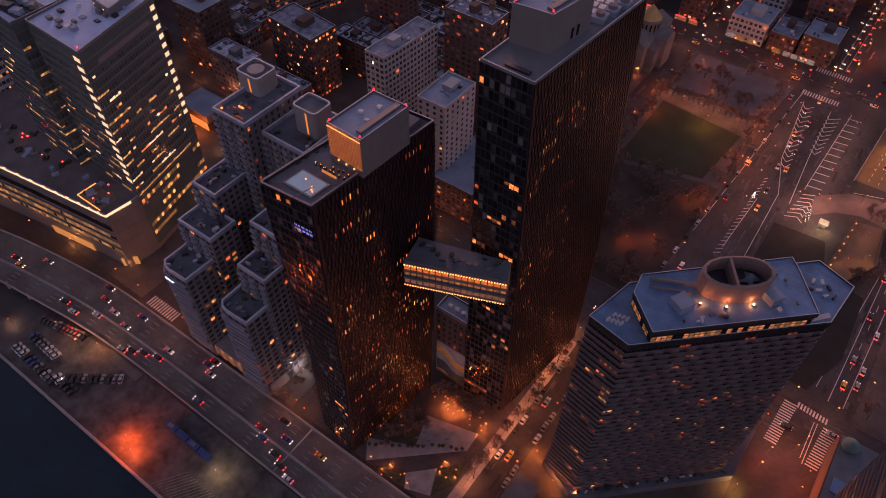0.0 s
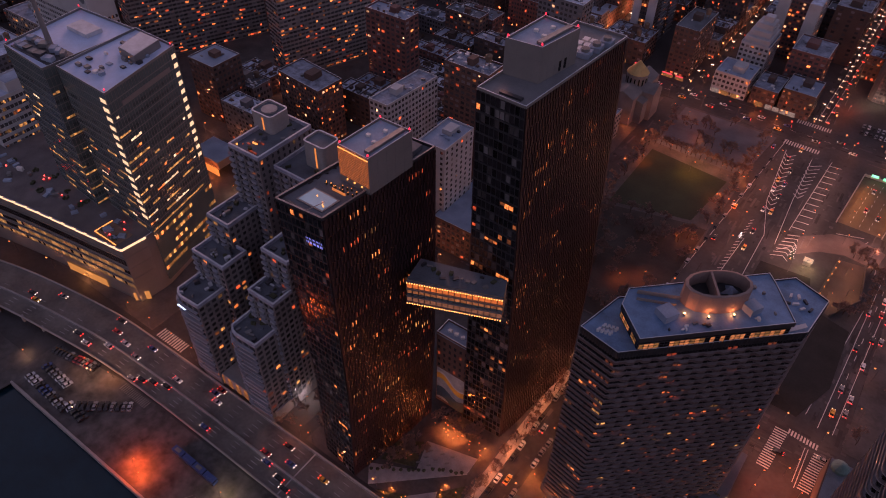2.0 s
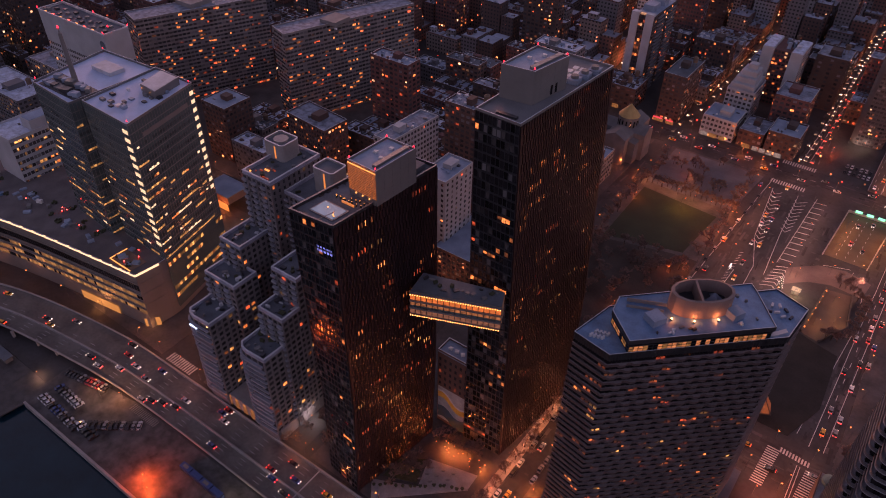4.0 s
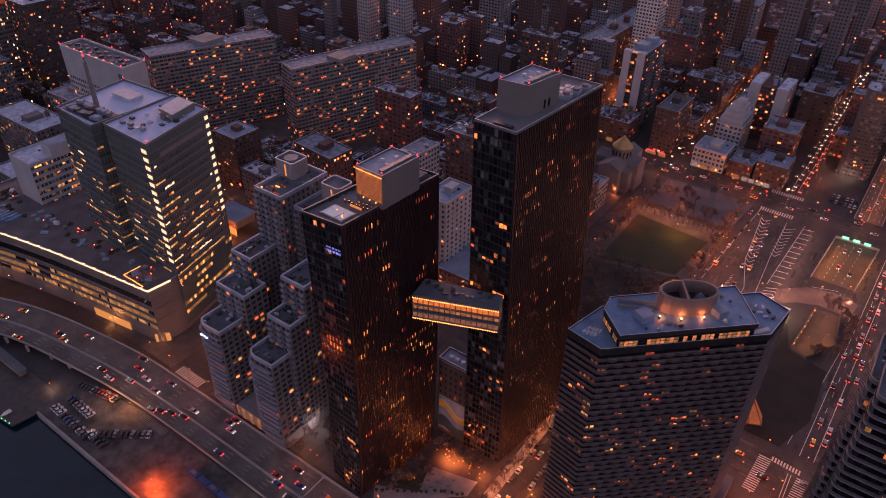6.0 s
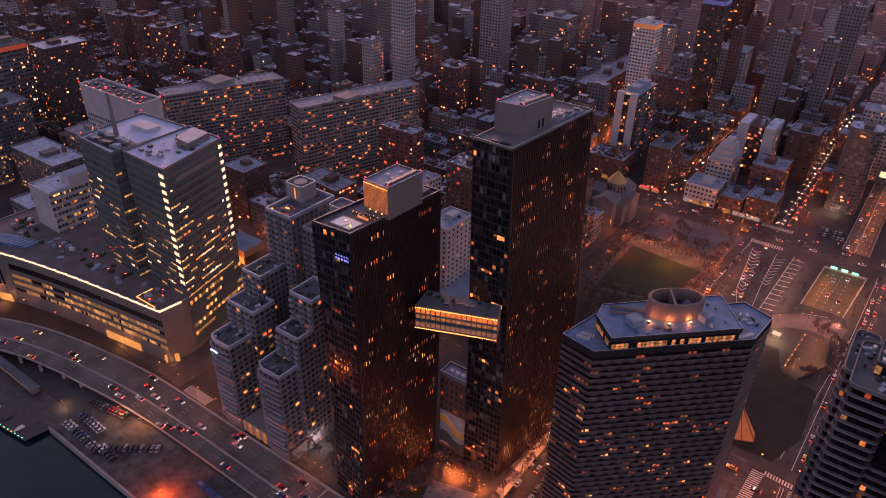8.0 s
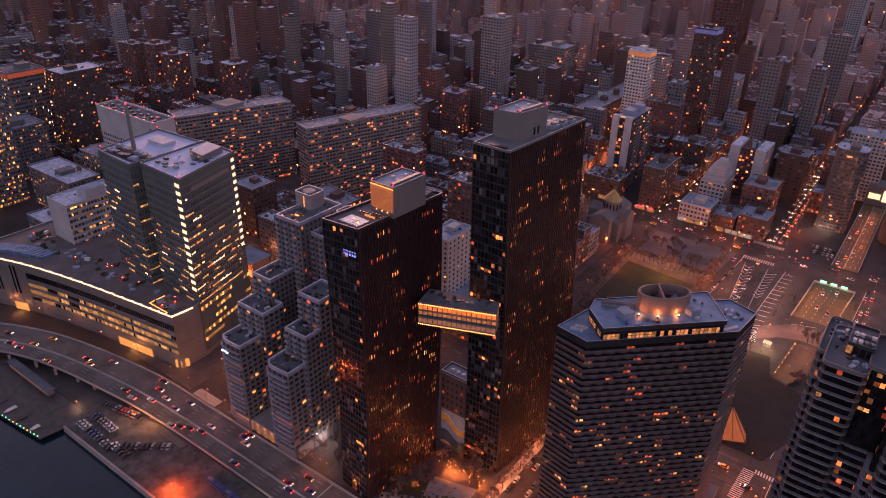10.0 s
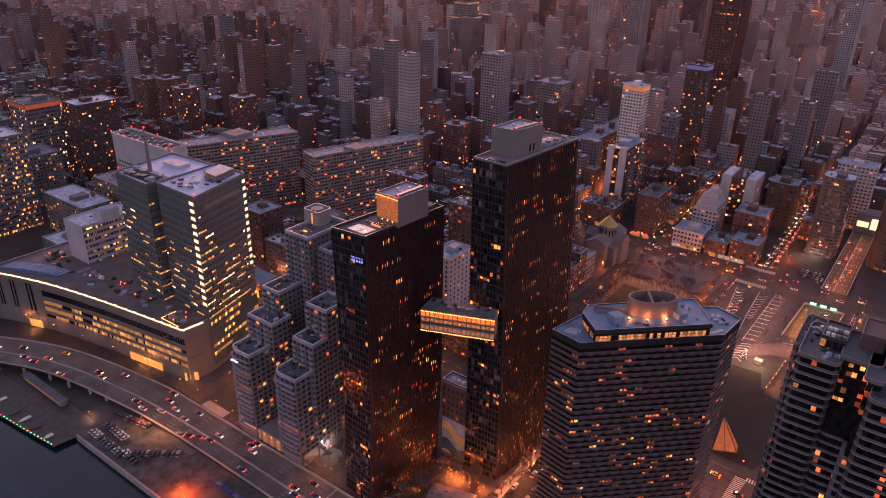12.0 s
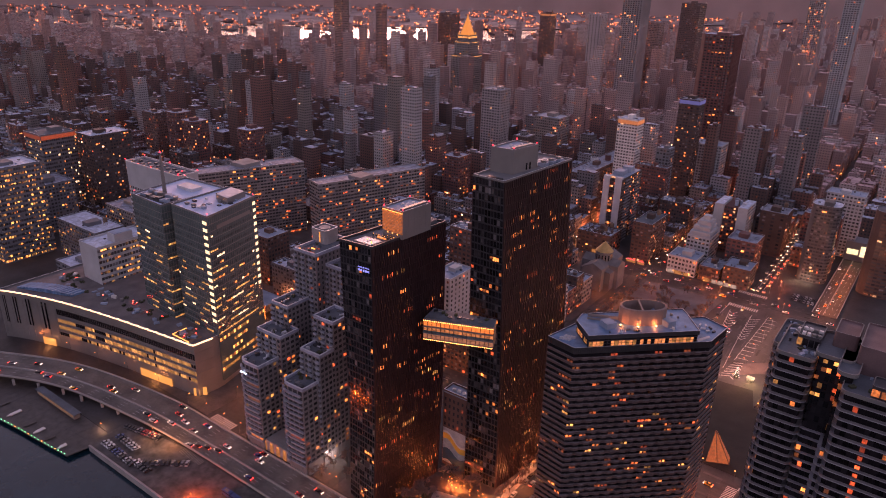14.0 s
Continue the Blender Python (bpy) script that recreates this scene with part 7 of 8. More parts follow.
def car(label, color, group, length=4.6, width=1.85, height=1.45, van=False, category="car"):
    t = thing("car" if category == "car" else category.replace(" ", "_"), label, category, group=group)
    paint = surf("paint_%s" % label.split()[0], color, 0.3, scale=0.5, var=0.08, bump=0) if "paint_%s" % label.split()[0] not in bpy.data.materials else bpy.data.materials["paint_%s" % label.split()[0]]
    L, W = length / 2, width / 2
    b = MB()
    b.prism([(-L, -W * 0.9), (-L * 0.9, -W), (L * 0.85, -W), (L, -W * 0.8), (L, W * 0.8), (L * 0.85, W), (-L * 0.9, W), (-L, W * 0.9)], 0.28, 0.85)
    part("body", b, paint, t)
    c = MB()
    if van:
        lo, hi = rect(-L * 0.98, -W * 0.95, L * 0.72, W * 0.95), rect(-L * 0.96, -W * 0.9, L * 0.5, W * 0.9)
    else:
        lo, hi = rect(-L * 0.78, -W * 0.92, L * 0.45, W * 0.92), rect(-L * 0.5, -W * 0.75, L * 0.12, W * 0.75)
    c.prism(lo, 0.85, height - 0.06, 0, hi)
    part("cabin_glass", c, paint if van else CARGLASS, t)
    r = MB()
    r.prism(hi, height - 0.06, height, 0, inset(hi, 0.05))
    part("roof", r, paint, t)
    for sx in (-0.62, 0.62):
        for sy in (-1, 1):
            w_ = MB()
            n = 10
            for i in range(n):
                a0, a1 = 2 * math.pi * i / n, 2 * math.pi * (i + 1) / n
                y0, y1 = sy * (W - 0.2), sy * (W + 0.01)
                p = lambda a, y: (sx * L + 0.32 * math.cos(a), y, 0.32 + 0.32 * math.sin(a))
                w_.face([p(a0, y0), p(a1, y0), p(a1, y1), p(a0, y1)])
                w_.face([p(a0, y1), p(a1, y1), (sx * L, y1, 0.32)])
            part("wheel", w_, TYRE, t)
    for sy in (-1, 1):
        h_ = MB()
        h_.box(L - 0.20, sy * W * 0.65 - 0.18, 0.55, L + 0.05, sy * W * 0.65 + 0.18, 0.88)
        part("headlight", h_, HEADLAMP, t)
        h_ = MB()
        h_.box(-L - 0.05, sy * W * 0.7 - 0.18, 0.6, -L + 0.16, sy * W * 0.7 + 0.18, 0.90)
        part("tail_light", h_, TAILLAMP, t)
    return t


def parked(proto):
    """The same car with its lamps off."""
    for c in proto.children:
        if c.name.startswith(("headlight", "tail_light")):
            c.data = c.data.copy()
            c.data.materials[0] = CARGLASS
    return proto


random.seed(55)
PAINTS = [("white sedan", (0.6, 0.6, 0.62)), ("black sedan", (0.02, 0.02, 0.022)), ("grey sedan", (0.2, 0.2, 0.21)), ("silver sedan", (0.4, 0.41, 0.43)), ("yellow taxi sedan", (0.7, 0.36, 0.03)), ("blue sedan", (0.03, 0.06, 0.20)), ("red sedan", (0.3, 0.03, 0.03))]
protos, still = [], []
start = pose(-150, 60, 0.45)
for lab, col in PAINTS:
    protos.append(car(lab + " driving with its lamps lit", col, "traffic"))
    still.append(parked(car(lab + " parked with lamps off", col, "parked cars")))
vans = [car("pale delivery van driving with lamps lit", (0.4, 0.4, 0.41), "traffic", 6.0, 2.1, 2.5, True, "van"), ]
used = set()


def place(proto, m):
    if proto.name in used:
        return copy_thing(proto, m)
    used.add(proto.name)
    proto.matrix_basis = m
    return proto


WEIGHT = [0, 0, 1, 1, 1, 2, 2, 3, 3, 4, 4, 5, 6]
lanes = [(0.075, 1), (0.165, 1), (0.255, 1), (0.345, 1), (0.47, -1), (0.575, -1), (0.685, -1), (0.80, -1), (0.92, -1)]
for f, way in lanes:
    i = 10.0 + random.uniform(0, 2)
    while i < len(OUTER) - 6:
        p, q = drive(i, f), drive(i + 0.05, f)
        d = (q - p).normalized()
        ang_ = math.degrees(math.atan2(d.y, d.x)) + (180 if way < 0 else 0)
        slope = math.degrees(math.asin(max(-1, min(1, d.z)))) * (1 if way > 0 else -1)
        proto = protos[random.choice(WEIGHT)] if random.random() > 0.012 else vans[0]
        place(proto, pose(p.x, p.y, p.z, 0, -slope, ang_))
        step = max(1.0, (drive(min(i + 1, len(OUTER) - 2), f) - p).length)
        i += (random.uniform(44, 135) / step)
# streets: x, y0, y1, heading, gap
for x, y0, y1, up, gap in ((-46.5, 96, 180, 1, 34), (-31.5, 214, 420, 1, 50), (-13, 300, 424, -1, 17), (-8.5, 330, 424, -1, 18), (50, 215, 330, 1, 24), (55, 215, 420, 1, 15), (58.5, 260, 420, 1, 18), (31, 362, 410, -1, 18), (38, 362, 410, -1, 22)):
    y = y0 + random.uniform(0, gap)
    while y < y1:
        xx = x + random.uniform(-0.3, 0.3) + (-(y - 260) * 0.05 if x in (-13, -8.5) else 0)
        place(protos[random.choice(WEIGHT)], pose(xx, y, 0.03, 0, 0, 90 if up > 0 else -90))
        y += gap * random.uniform(0.6, 1.5)
for y, x0, x1, way in ((190, -30, 100, -1), (197, -60, 100, -1), (432, -130, 60, -1), (440, -130, 60, -1)):
    x = x0 + random.uniform(0, 12)
    while x < x1:
        place(protos[random.choice(WEIGHT)], pose(x, y, 0.03, 0, 0, 180 if way < 0 else 0))
        x += random.uniform(14, 34)
# queues in the farther streets
jam, jlamp = MB(), MB()
for x, y0, y1, up, gap in ((-19, 462, 760, -1, 14), (-15.5, 462, 760, -1, 9), (-11, 462, 760, 1, 12), (-106, 446, 640, -1, 15), (-101, 446, 640, -1, 18), (-188, 446, 640, -1, 14), (-192, 446, 640, 1, 14)):
    y = y0
    while y < y1:
        jam.box(x - 0.9, y - 2.2, 0.3, x + 0.9, y + 2.2, 1.4)
        for s_ in (-0.6, 0.6):
            jlamp.box(x + s_ - 0.32, y - 2.3, 0.5, x + s_ + 0.32, y - 2.21, 0.9, 0 if up < 0 else 1)
            jlamp.box(x + s_ - 0.25, y + 2.21, 0.5, x + s_ + 0.25, y + 2.3, 0.9, 1 if up < 0 else 0)
        y += gap * random.uniform(0.7, 1.7)
solo("queued_cars", jam, STEEL, "queue of small dark cars far off", "cars", kind="stuff")
solo("car_lamps", jlamp, [glow("queue_headlamp", (1.0, 0.66, 0.36), 15.0, 0.9), glow("queue_tail_lamp", (1.0, 0.05, 0.02), 22.0, 0.7)], "head and tail lamps of queued cars", "lamps", kind="stuff")
# parked: the quay and kerbs
for row, (x0, y0, n) in enumerate(((-243, 30.5, 11), (-242, 38, 7), (-216, 31.5, 5))):
    for i in range(n):
        place(still[random.choice([0, 0, 3, 1, 1, 2, 5])], pose(x0 + i * 2.75, y0 - i * 0.1, 0.03, 0, 0, 78 + random.uniform(-4, 4)))
for i in range(10):
    place(still[random.choice([0, 1, 1, 2, 3])], pose(-212 + i * 2.0 + random.uniform(-0.3, 0.3), 33.5 + i * 1.45, 0.03, 0, 0, 126 + random.uniform(-5, 5)))
for i in range(12):
    place(still[random.choice([1, 2, 1, 6])], pose(-247 + i * 2.1, 45.6 + i * 0.42, 0.03, 0, 0, 96 + random.uniform(-3, 3)))
for i in range(14):
    if i not in (2, 3, 7, 10):
        place(still[random.choice([0, 1, 1, 2, 2])], pose(-41.3 + random.uniform(-0.2, 0.2), 104 + i * 5.6 + random.uniform(-0.4, 0.4), 0.03, 0, 0, 90 + random.uniform(-2, 2)))
    if i % 3:
        place(still[random.choice([0, 1, 1, 2, 2])], pose(-49.7, 100 + i * 5.9 + random.uniform(-0.6, 0.6), 0.03, 0, 0, 90 + random.uniform(-2, 2)))
    place(still[random.choice([0, 1, 2, 3])], pose(-38.4 + i * 0.75, 240 + i * 12, 0.03, 0, 0, 88))
for i in range(12):
    place(still[random.choice([0, 1, 2, 3])], pose(10 + (i % 6) * 3, 462 + (i // 6) * 9, 0.03, 0, 0, 90))

# the bus row on the quay
for i in range(4):
    bus = thing("bus", "blue and white parked city bus", "bus", (-159 + i * 6.3, 44.6 - i * 0.1, 0.03), group="parked buses")
    x, y = -159 + i * 6.3, 44.6 - i * 0.1
    b = MB()
    b.box(x - 2.9, y - 1.25, 0.45, x + 2.9, y + 1.25, 2.0)
    part("body", b, bpy.data.materials["paint_blue"], bus)
    b = MB()
    b.box(x - 2.85, y - 1.2, 2.0, x + 2.85, y + 1.2, 2.7)
    part("window_band", b, CARGLASS, bus)
    b = MB()
    b.box(x - 2.9, y - 1.25, 2.7, x + 2.9, y + 1.25, 3.0)
    part("roof", b, bpy.data.materials["paint_blue"], bus)
    b = MB()
    b.box(x - 1.5, y - 0.7, 3.0, x + 1.2, y + 0.7, 3.3)
    part("roof_unit", b, bpy.data.materials["paint_blue"] if i % 2 else PANEL, bus)
    for sx in (-2.3, 2.3):
        for sy in (-1.26, 1.0):
            b = MB()
            b.box(x + sx - 0.45, y + sy, 0.0, x + sx + 0.45, y + sy + 0.26, 0.9)
            part("wheel", b, TYRE, bus)

# ---- street lamps ----
def street_lamp(x, y, h=8.5, z=0.02, energy=0, color=(1.0, 0.34, 0.11), arm=(1.6, 0)):
    t = thing("street_lamp", "tall steel street lamp with amber head", "street lamp", (x, y, z), group="street lamps")
    m = MB()
    m.tube(x, y, z, z + h, 0.11, 0.07, n=6)
    m.beam((x, y, z + h - 0.1), (x + arm[0], y + arm[1], z + h + 0.2), 0.1, 0.1)
    part("post", m, STEEL, t)
    m = MB()
    hs = 0.8 if h > 5 else 0.5
    m.box(x + arm[0] - 0.35 * hs, y + arm[1] - 0.22 * hs, z + h + 0.05, x + arm[0] + 0.35 * hs, y + arm[1] + 0.22 * hs, z + h + 0.3)
    part("lamp_head", m, WARMLAMP, t)
    if energy:
        L = new("lamp_light", bpy.data.lights.new("lamp_light", "POINT"))
        L.data.energy, L.data.color, L.data.shadow_soft_size = energy, color, 0.4
        L.location = (x + arm[0], y + arm[1], z + h - 0.4)
        thing_fix(L, t)


random.seed(66)
E_ = 270
for y in range(96, 182, 14):
    street_lamp(-53.5, y, 5.0, energy=E_ * 2.0)
for y in (110, 140, 170):
    street_lamp(-39.5, y, energy=E_ * 1.6, arm=(-1.6, 0))
for x in range(-120, -52, 17):
    street_lamp(x, 80.6, energy=E_ * 0.5, arm=(0, -1.5))
for x in (-240, -224, -208, -194, -132, -126):
    street_lamp(x, 79.5, 6.0, energy=E_ * 0.9, arm=(0, 1.2))
for x in range(-400, -245, 26):
    p = Vector((x, 58 + (x + 400) * 0.17))
    street_lamp(p.x, p.y, energy=E_ * 0.7, color=(1.0, 0.30, 0.07), arm=(0, -1.5))
for x in range(-20, 60, 16):
    street_lamp(x, 183.6, energy=E_ * 2.0, arm=(0, 1.6))
    street_lamp(x + 6, 206, energy=E_ * 1.6, arm=(0, -1.6))
for y in range(225, 430, 26):
    street_lamp(-36.5, y, energy=E_ * 0.5)
    street_lamp(-97, y, energy=E_ * 0.6, arm=(-1.6, 0))
    street_lamp(60, y, energy=E_ * 1.1, arm=(-1.6, 0))
for x in range(-94, -36, 11):
    street_lamp(x, 366.5 - (x + 94) * 0.07, 4.5, energy=E_ * 1.6, arm=(0, 0.5))
for y in range(300, 420, 24):
    street_lamp(-24 - (y - 300) * 0.02, y, energy=E_ * 2.2)
    street_lamp(9, y, energy=E_ * 3.4, color=(1.0, 0.48, 0.27), arm=(-1.6, 0))
for x in range(-230, 60, 24):
    street_lamp(x, 427, energy=E_ * 2.2, arm=(0, 1.6))
for y in range(462, 760, 30):
    street_lamp(-7, y, energy=E_ * 1.8, arm=(-1.6, 0))
    street_lamp(-98, y, energy=E_ * 1.2, arm=(-1.6, 0))
for y in range(460, 700, 34):
    street_lamp(-181, y, energy=E_ * 6.0, arm=(-1.6, 0))
for x, y in ((24, 366), (24.5, 380), (25, 394), (44, 366), (45, 380), (46, 394), (30, 292), (38, 300), (34, 316)):
    street_lamp(x, y, 5, energy=E_ * (1.7 if y > 350 else 1.3), color=(1.0, 0.40, 0.08))
for x, y in ((-330, 270), (-300, 275), (-360, 205), (-330, 203), (-300, 205), (-270, 205), (-240, 205), (-215, 205), (-215, 230), (-215, 260), (-215, 300), (-215, 340), (-215, 380), (-222, 100), (-222, 130), (-218, 165), (-200, 195), (-170, 195), (-140, 195)):
    street_lamp(x, y, energy=E_ * 2.4)
# plaza and quay lights
for i in range(18):
    x, y = random.uniform(-86, -60), random.uniform(114, 119.5)
    street_lamp(x, y, 2.2, energy=E_ * 0.9 if i % 2 else 0, color=(1.0, 0.25, 0.04), arm=(0.3, 0))
for x0, y0, n in ((-86, 100, 8), (-78, 80, 7), (-61, 95, 8)):
    for i in range(n):
        x, y = x0 + random.uniform(-4.5, 4.5), y0 + random.uniform(-4, 4)
        street_lamp(x, y, 1.2, energy=E_ * 0.22 if i % 2 else 0, color=(1.0, 0.25, 0.04), arm=(0.1, 0))
street_lamp(-169, 30.5, 4.5, 0.03, energy=E_ * 11, color=(1.0, 0.13, 0.012), arm=(0, 0.8))
street_lamp(-163, 28.0, 4, 0.03, energy=E_ * 5, color=(1.0, 0.15, 0.015), arm=(0, 0.8))
street_lamp(-132, 42, 5, 0.03, energy=E_ * 2.0, color=(1.0, 0.8, 0.35))
street_lamp(-213, 51.5, 5, 0.03, energy=E_ * 2.4, color=(1.0, 0.42, 0.12), arm=(0, -0.8))
street_lamp(-228, 50, 5, 0.03, energy=E_ * 1.5, color=(1.0, 0.42, 0.12), arm=(0, -0.8))
street_lamp(-222, 46, 7, 0.03, energy=E_ * 1.5, color=(1.0, 0.62, 0.3))
street_lamp(-258, 36, 3, 0.03, energy=E_ * 0.8, color=(1.0, 0.62, 0.3))
street_lamp(-136, 93, 5, 0.16, energy=E_ * 1.2, color=(1.0, 0.9, 0.75))
street_lamp(-196, 88, 7, 0.16, energy=E_ * 1.5, color=(1.0, 0.25, 0.06))
street_lamp(-65, 352, 8, energy=E_ * 5, color=(1.0, 0.5, 0.06))
street_lamp(-27, 112, 5, energy=E_ * 2.2, color=(1.0, 0.27, 0.04), arm=(0, 1))
street_lamp(-38, 121, 4, energy=E_ * 3.2, color=(1.0, 0.27, 0.04), arm=(0, -1))
street_lamp(-18, 113, 5, energy=E_ * 1.4, arm=(0, 1))
street_lamp(29, 152, 4, energy=E_ * 3, color=(1.0, 0.5, 0.1), arm=(0, 1))
for x, y in ((34, 174), (33, 165.8), (48.7, 173), (48.2, 165), (41.8, 181), (40, 150)):
    street_lamp(x, y, 6, energy=E_ * 2.0, color=(1.0, 0.2, 0.06), arm=(0.4, 0))
for x, y in ((-93, 345), (-74, 390), (-89, 410), (-40, 381), (-48, 287), (-41, 295), (-50, 251), (-60, 242), (-103, 371), (-33, 335), (-43, 335), (-34, 362), (-55, 443), (-40, 440)):
    street_lamp(x, y, 4.5, energy=E_ * 2.0, color=(1.0, 0.2, 0.03), arm=(0.4, 0))
street_lamp(-118, 376, 5, energy=E_ * 5, color=(1.0, 0.22, 0.03), arm=(0.4, 0))
for x, y in ((12, 326), (27, 340), (42, 335), (40, 350), (-2, 322)):
    street_lamp(x, y, 7, energy=E_ * 3.4, color=(1.0, 0.42, 0.22), arm=(0.8, 0))
for x in (3.5, 8.5, 13.5):
    street_lamp(x, 506, 4, energy=E_ * 0.7, color=(1.0, 0.75, 0.45), arm=(0, -0.5))
street_lamp(-3.3, 485, 4, energy=E_ * 2.5, color=(1.0, 0.1, 0.02), arm=(0.3, 0))

# lights of the far streets
dots, reds = MB(), MB()
for ya in (442, 642, 762, 882, 1002, 1126, 1406, 1685, 1965, 2245):
    for x in range(-3000, 60, 21):
        if in_view(x, ya, 2) and before_shore(x, ya):
            z = random.uniform(5, 8)
            s = 0.6 + ya / 2600
            dots.box(x, ya, z, x + s, ya + s, z + s)
            if random.random() < 0.8:
                reds.box(x + 8, ya + 4, 0.6, x + 8 + s, ya + 4 + s, 0.6 + s * 0.7)
for k in range(45):
    x = -14 - 84 * k
    for y in range(460, 2600, 27):
        if in_view(x, y, 2) and before_shore(x, y):
            s = 0.6 + y / 2600
            z = random.uniform(5, 8)
            xx = x + random.choice((-6, 6))
            dots.box(xx, y, z, xx + s, y + s, z + s)
            if random.random() < 0.6:
                reds.box(x, y + 11, 0.6, x + s, y + 11 + s, 0.6 + s * 0.7)
solo("far_street_lights", dots, glow("far_lamp", (1.0, 0.30, 0.07), 4.0, 0.9), "amber street lights of the far city", "lights", kind="stuff")
solo("far_tail_lights", reds, glow("far_tail", (1.0, 0.05, 0.02), 7.0, 0.8), "red tail lights in far streets", "lights", kind="stuff")

# ---- bare trees ----
def tree_meshes(seed, h):
    rnd = random.Random(seed)
    trunk, twigs = MB(), MB()

    def grow(p, d, length, r, depth):
        q = p + d * length
        s = d.cross(Vector((0.3, 0.9, 0.1))).normalized()
        u = s.cross(d)
        tgt = trunk if depth < 2 else twigs
        n = len(tgt.v)
        r2 = r * 0.62
        for c, rr in ((p, r), (q, r2)):
            for k in range(3):
                a = 2 * math.pi * k / 3
                tgt.v.append(tuple(c + (s * math.cos(a) + u * math.sin(a)) * rr))
        for k in range(3):
            j = (k + 1) % 3
            tgt.f.append((n + k, n + j, n + 3 + j, n + 3 + k))
            tgt.k.append(0)
        if depth >= 5:
            return
        for _ in range(3 if depth < 3 else 4 if depth < 4 else 6):
            nd = (d + Vector((rnd.uniform(-1, 1), rnd.uniform(-1, 1), rnd.uniform(-0.3, 0.6))) * 0.95).normalized()
            grow(p + d * length * rnd.uniform(0.65, 1.0), nd, length * rnd.uniform(0.62, 0.88), max(r2 * 0.85, 0.075), depth + 1)

    grow(Vector((0, 0, 0)), Vector((0, 0, 1)), h * 0.24, h * 0.022, 0)
    return trunk.mesh("trunk", BARK), twigs.mesh("crown", TWIGS)


kinds = []
for sd, h in ((1, 11), (2, 13.5), (3, 9.5), (4, 12.5)):
    a, b = tree_meshes(sd, h)
    t = thing("tree", "bare leafless winter tree with fine twigs", "tree", group="bare trees")
    part("trunk", a, None, t)
    part("crown", b, None, t)
    kinds.append(t)
seat = []
random.seed(77)
for i in range(44):
    seat.append((random.uniform(-70, -38), random.uniform(214, 300), 0.16))
for i in range(34):
    seat.append((random.uniform(-96, -72), random.uniform(214, 296), 0.16))
for i in range(18):
    seat.append((-94 + i * 3.3, 368.5 + random.uniform(-1, 2), 0.16))
for i in range(14):
    seat.append((-38 + random.uniform(-3, 1), 312 + i * 8, 0.16))
    seat.append((-96 + random.uniform(-1, 2), 300 + i * 8, 0.16))
for i in range(16):
    seat.append((random.uniform(-92, -40), random.uniform(376, 420), 0.16))
for i in range(10):
    seat.append((-52.3, 98 + i * 8, 0.16))
for i in range(8):
    seat.append((-84 + i * 2.8, 118 + random.uniform(0, 5), 0.16))
for i in range(9):
    seat.append((random.uniform(-91, -80), random.uniform(90, 105), 0.4))
for i in range(16):
    a_ = i / 16 * 3.6
    seat.append((37 + 12 * math.sin(a_), 308 - 24 * math.cos(a_) + random.uniform(-2, 2), 0.03))
for i in range(22):
    seat.append((random.uniform(61, 100), random.uniform(210, 300), 0.16))
for i in range(10):
    seat.append((-28 + i * 5, 181 + random.uniform(-1, 1), 0.16))
for i in range(22):
    seat.append((random.uniform(-330, -215), random.uniform(262, 420), 0.16))
for x, y in ((-132.5, 90), (-129, 96), (-133, 82), (-122, 88)):
    seat.append((x, y, 0.16))
for x, y, z in seat:
    if any(t[0] + 2 < x < t[2] - 2 and t[1] + 2 < y < t[3] - 2 for t in [t_ for t_ in TAKEN if t_ not in CLEAR]):
        continue
    place(random.choice(kinds), pose(x, y, z, 0, 0, random.uniform(0, 360)))

# the lit pyramid pavilion and the copper-roofed corner building
pav_ = thing("glass_pavilion", "amber lit triangular glass pavilion", "pavilion", (22, 222, 0))
m = MB()
m.prism([(17.6, 214), (28.5, 219), (27, 226), (18, 224)], 0.16, 15, 0, [(17.8, 222.6), (18.6, 223), (18.6, 223.6), (17.8, 223.4)])
part("glazing", m, glow("pavilion_light", (1.0, 0.22, 0.03), 0.5, 0.7), pav_)
m = MB()
for a, b in (((17.6, 214, 0.2), (18, 223, 15.1)), ((28.5, 219, 0.2), (18.4, 223, 15.1)), ((23, 216.5, 0.2), (18.2, 223, 15.1)), ((17.6, 214, 0.3), (28.5, 219, 0.3))):
    m.beam(a, b, 0.3, 0.3)
part("ribs", m, STEEL, pav_)
cb = thing("corner_building", "low building with green copper turret roof", "building", (62, 176, 0))
m = MB()
m.box(53, 160, 0.16, 90, 191, 12)
part("wall", m, DARKBRICK, cb)
m = MB()
m.box(53.5, 160.5, 12, 89.5, 190.5, 12.4)
part("roof", m, DARKROOF, cb)
m = MB()
m.tube(57, 187, 12, 14, 3.2, n=12)
m.tube(57, 187, 14, 16.0, 3.3, 0.6, n=12)
part("turret", m, surf("verdigris", (0.10, 0.17, 0.16), 0.8, scale=0.3, var=0.3), cb)
m = MB()
m.box(55.5, 165, 12.4, 59.5, 171, 13.0)
part("skylight", m, BLUEROOF, cb)

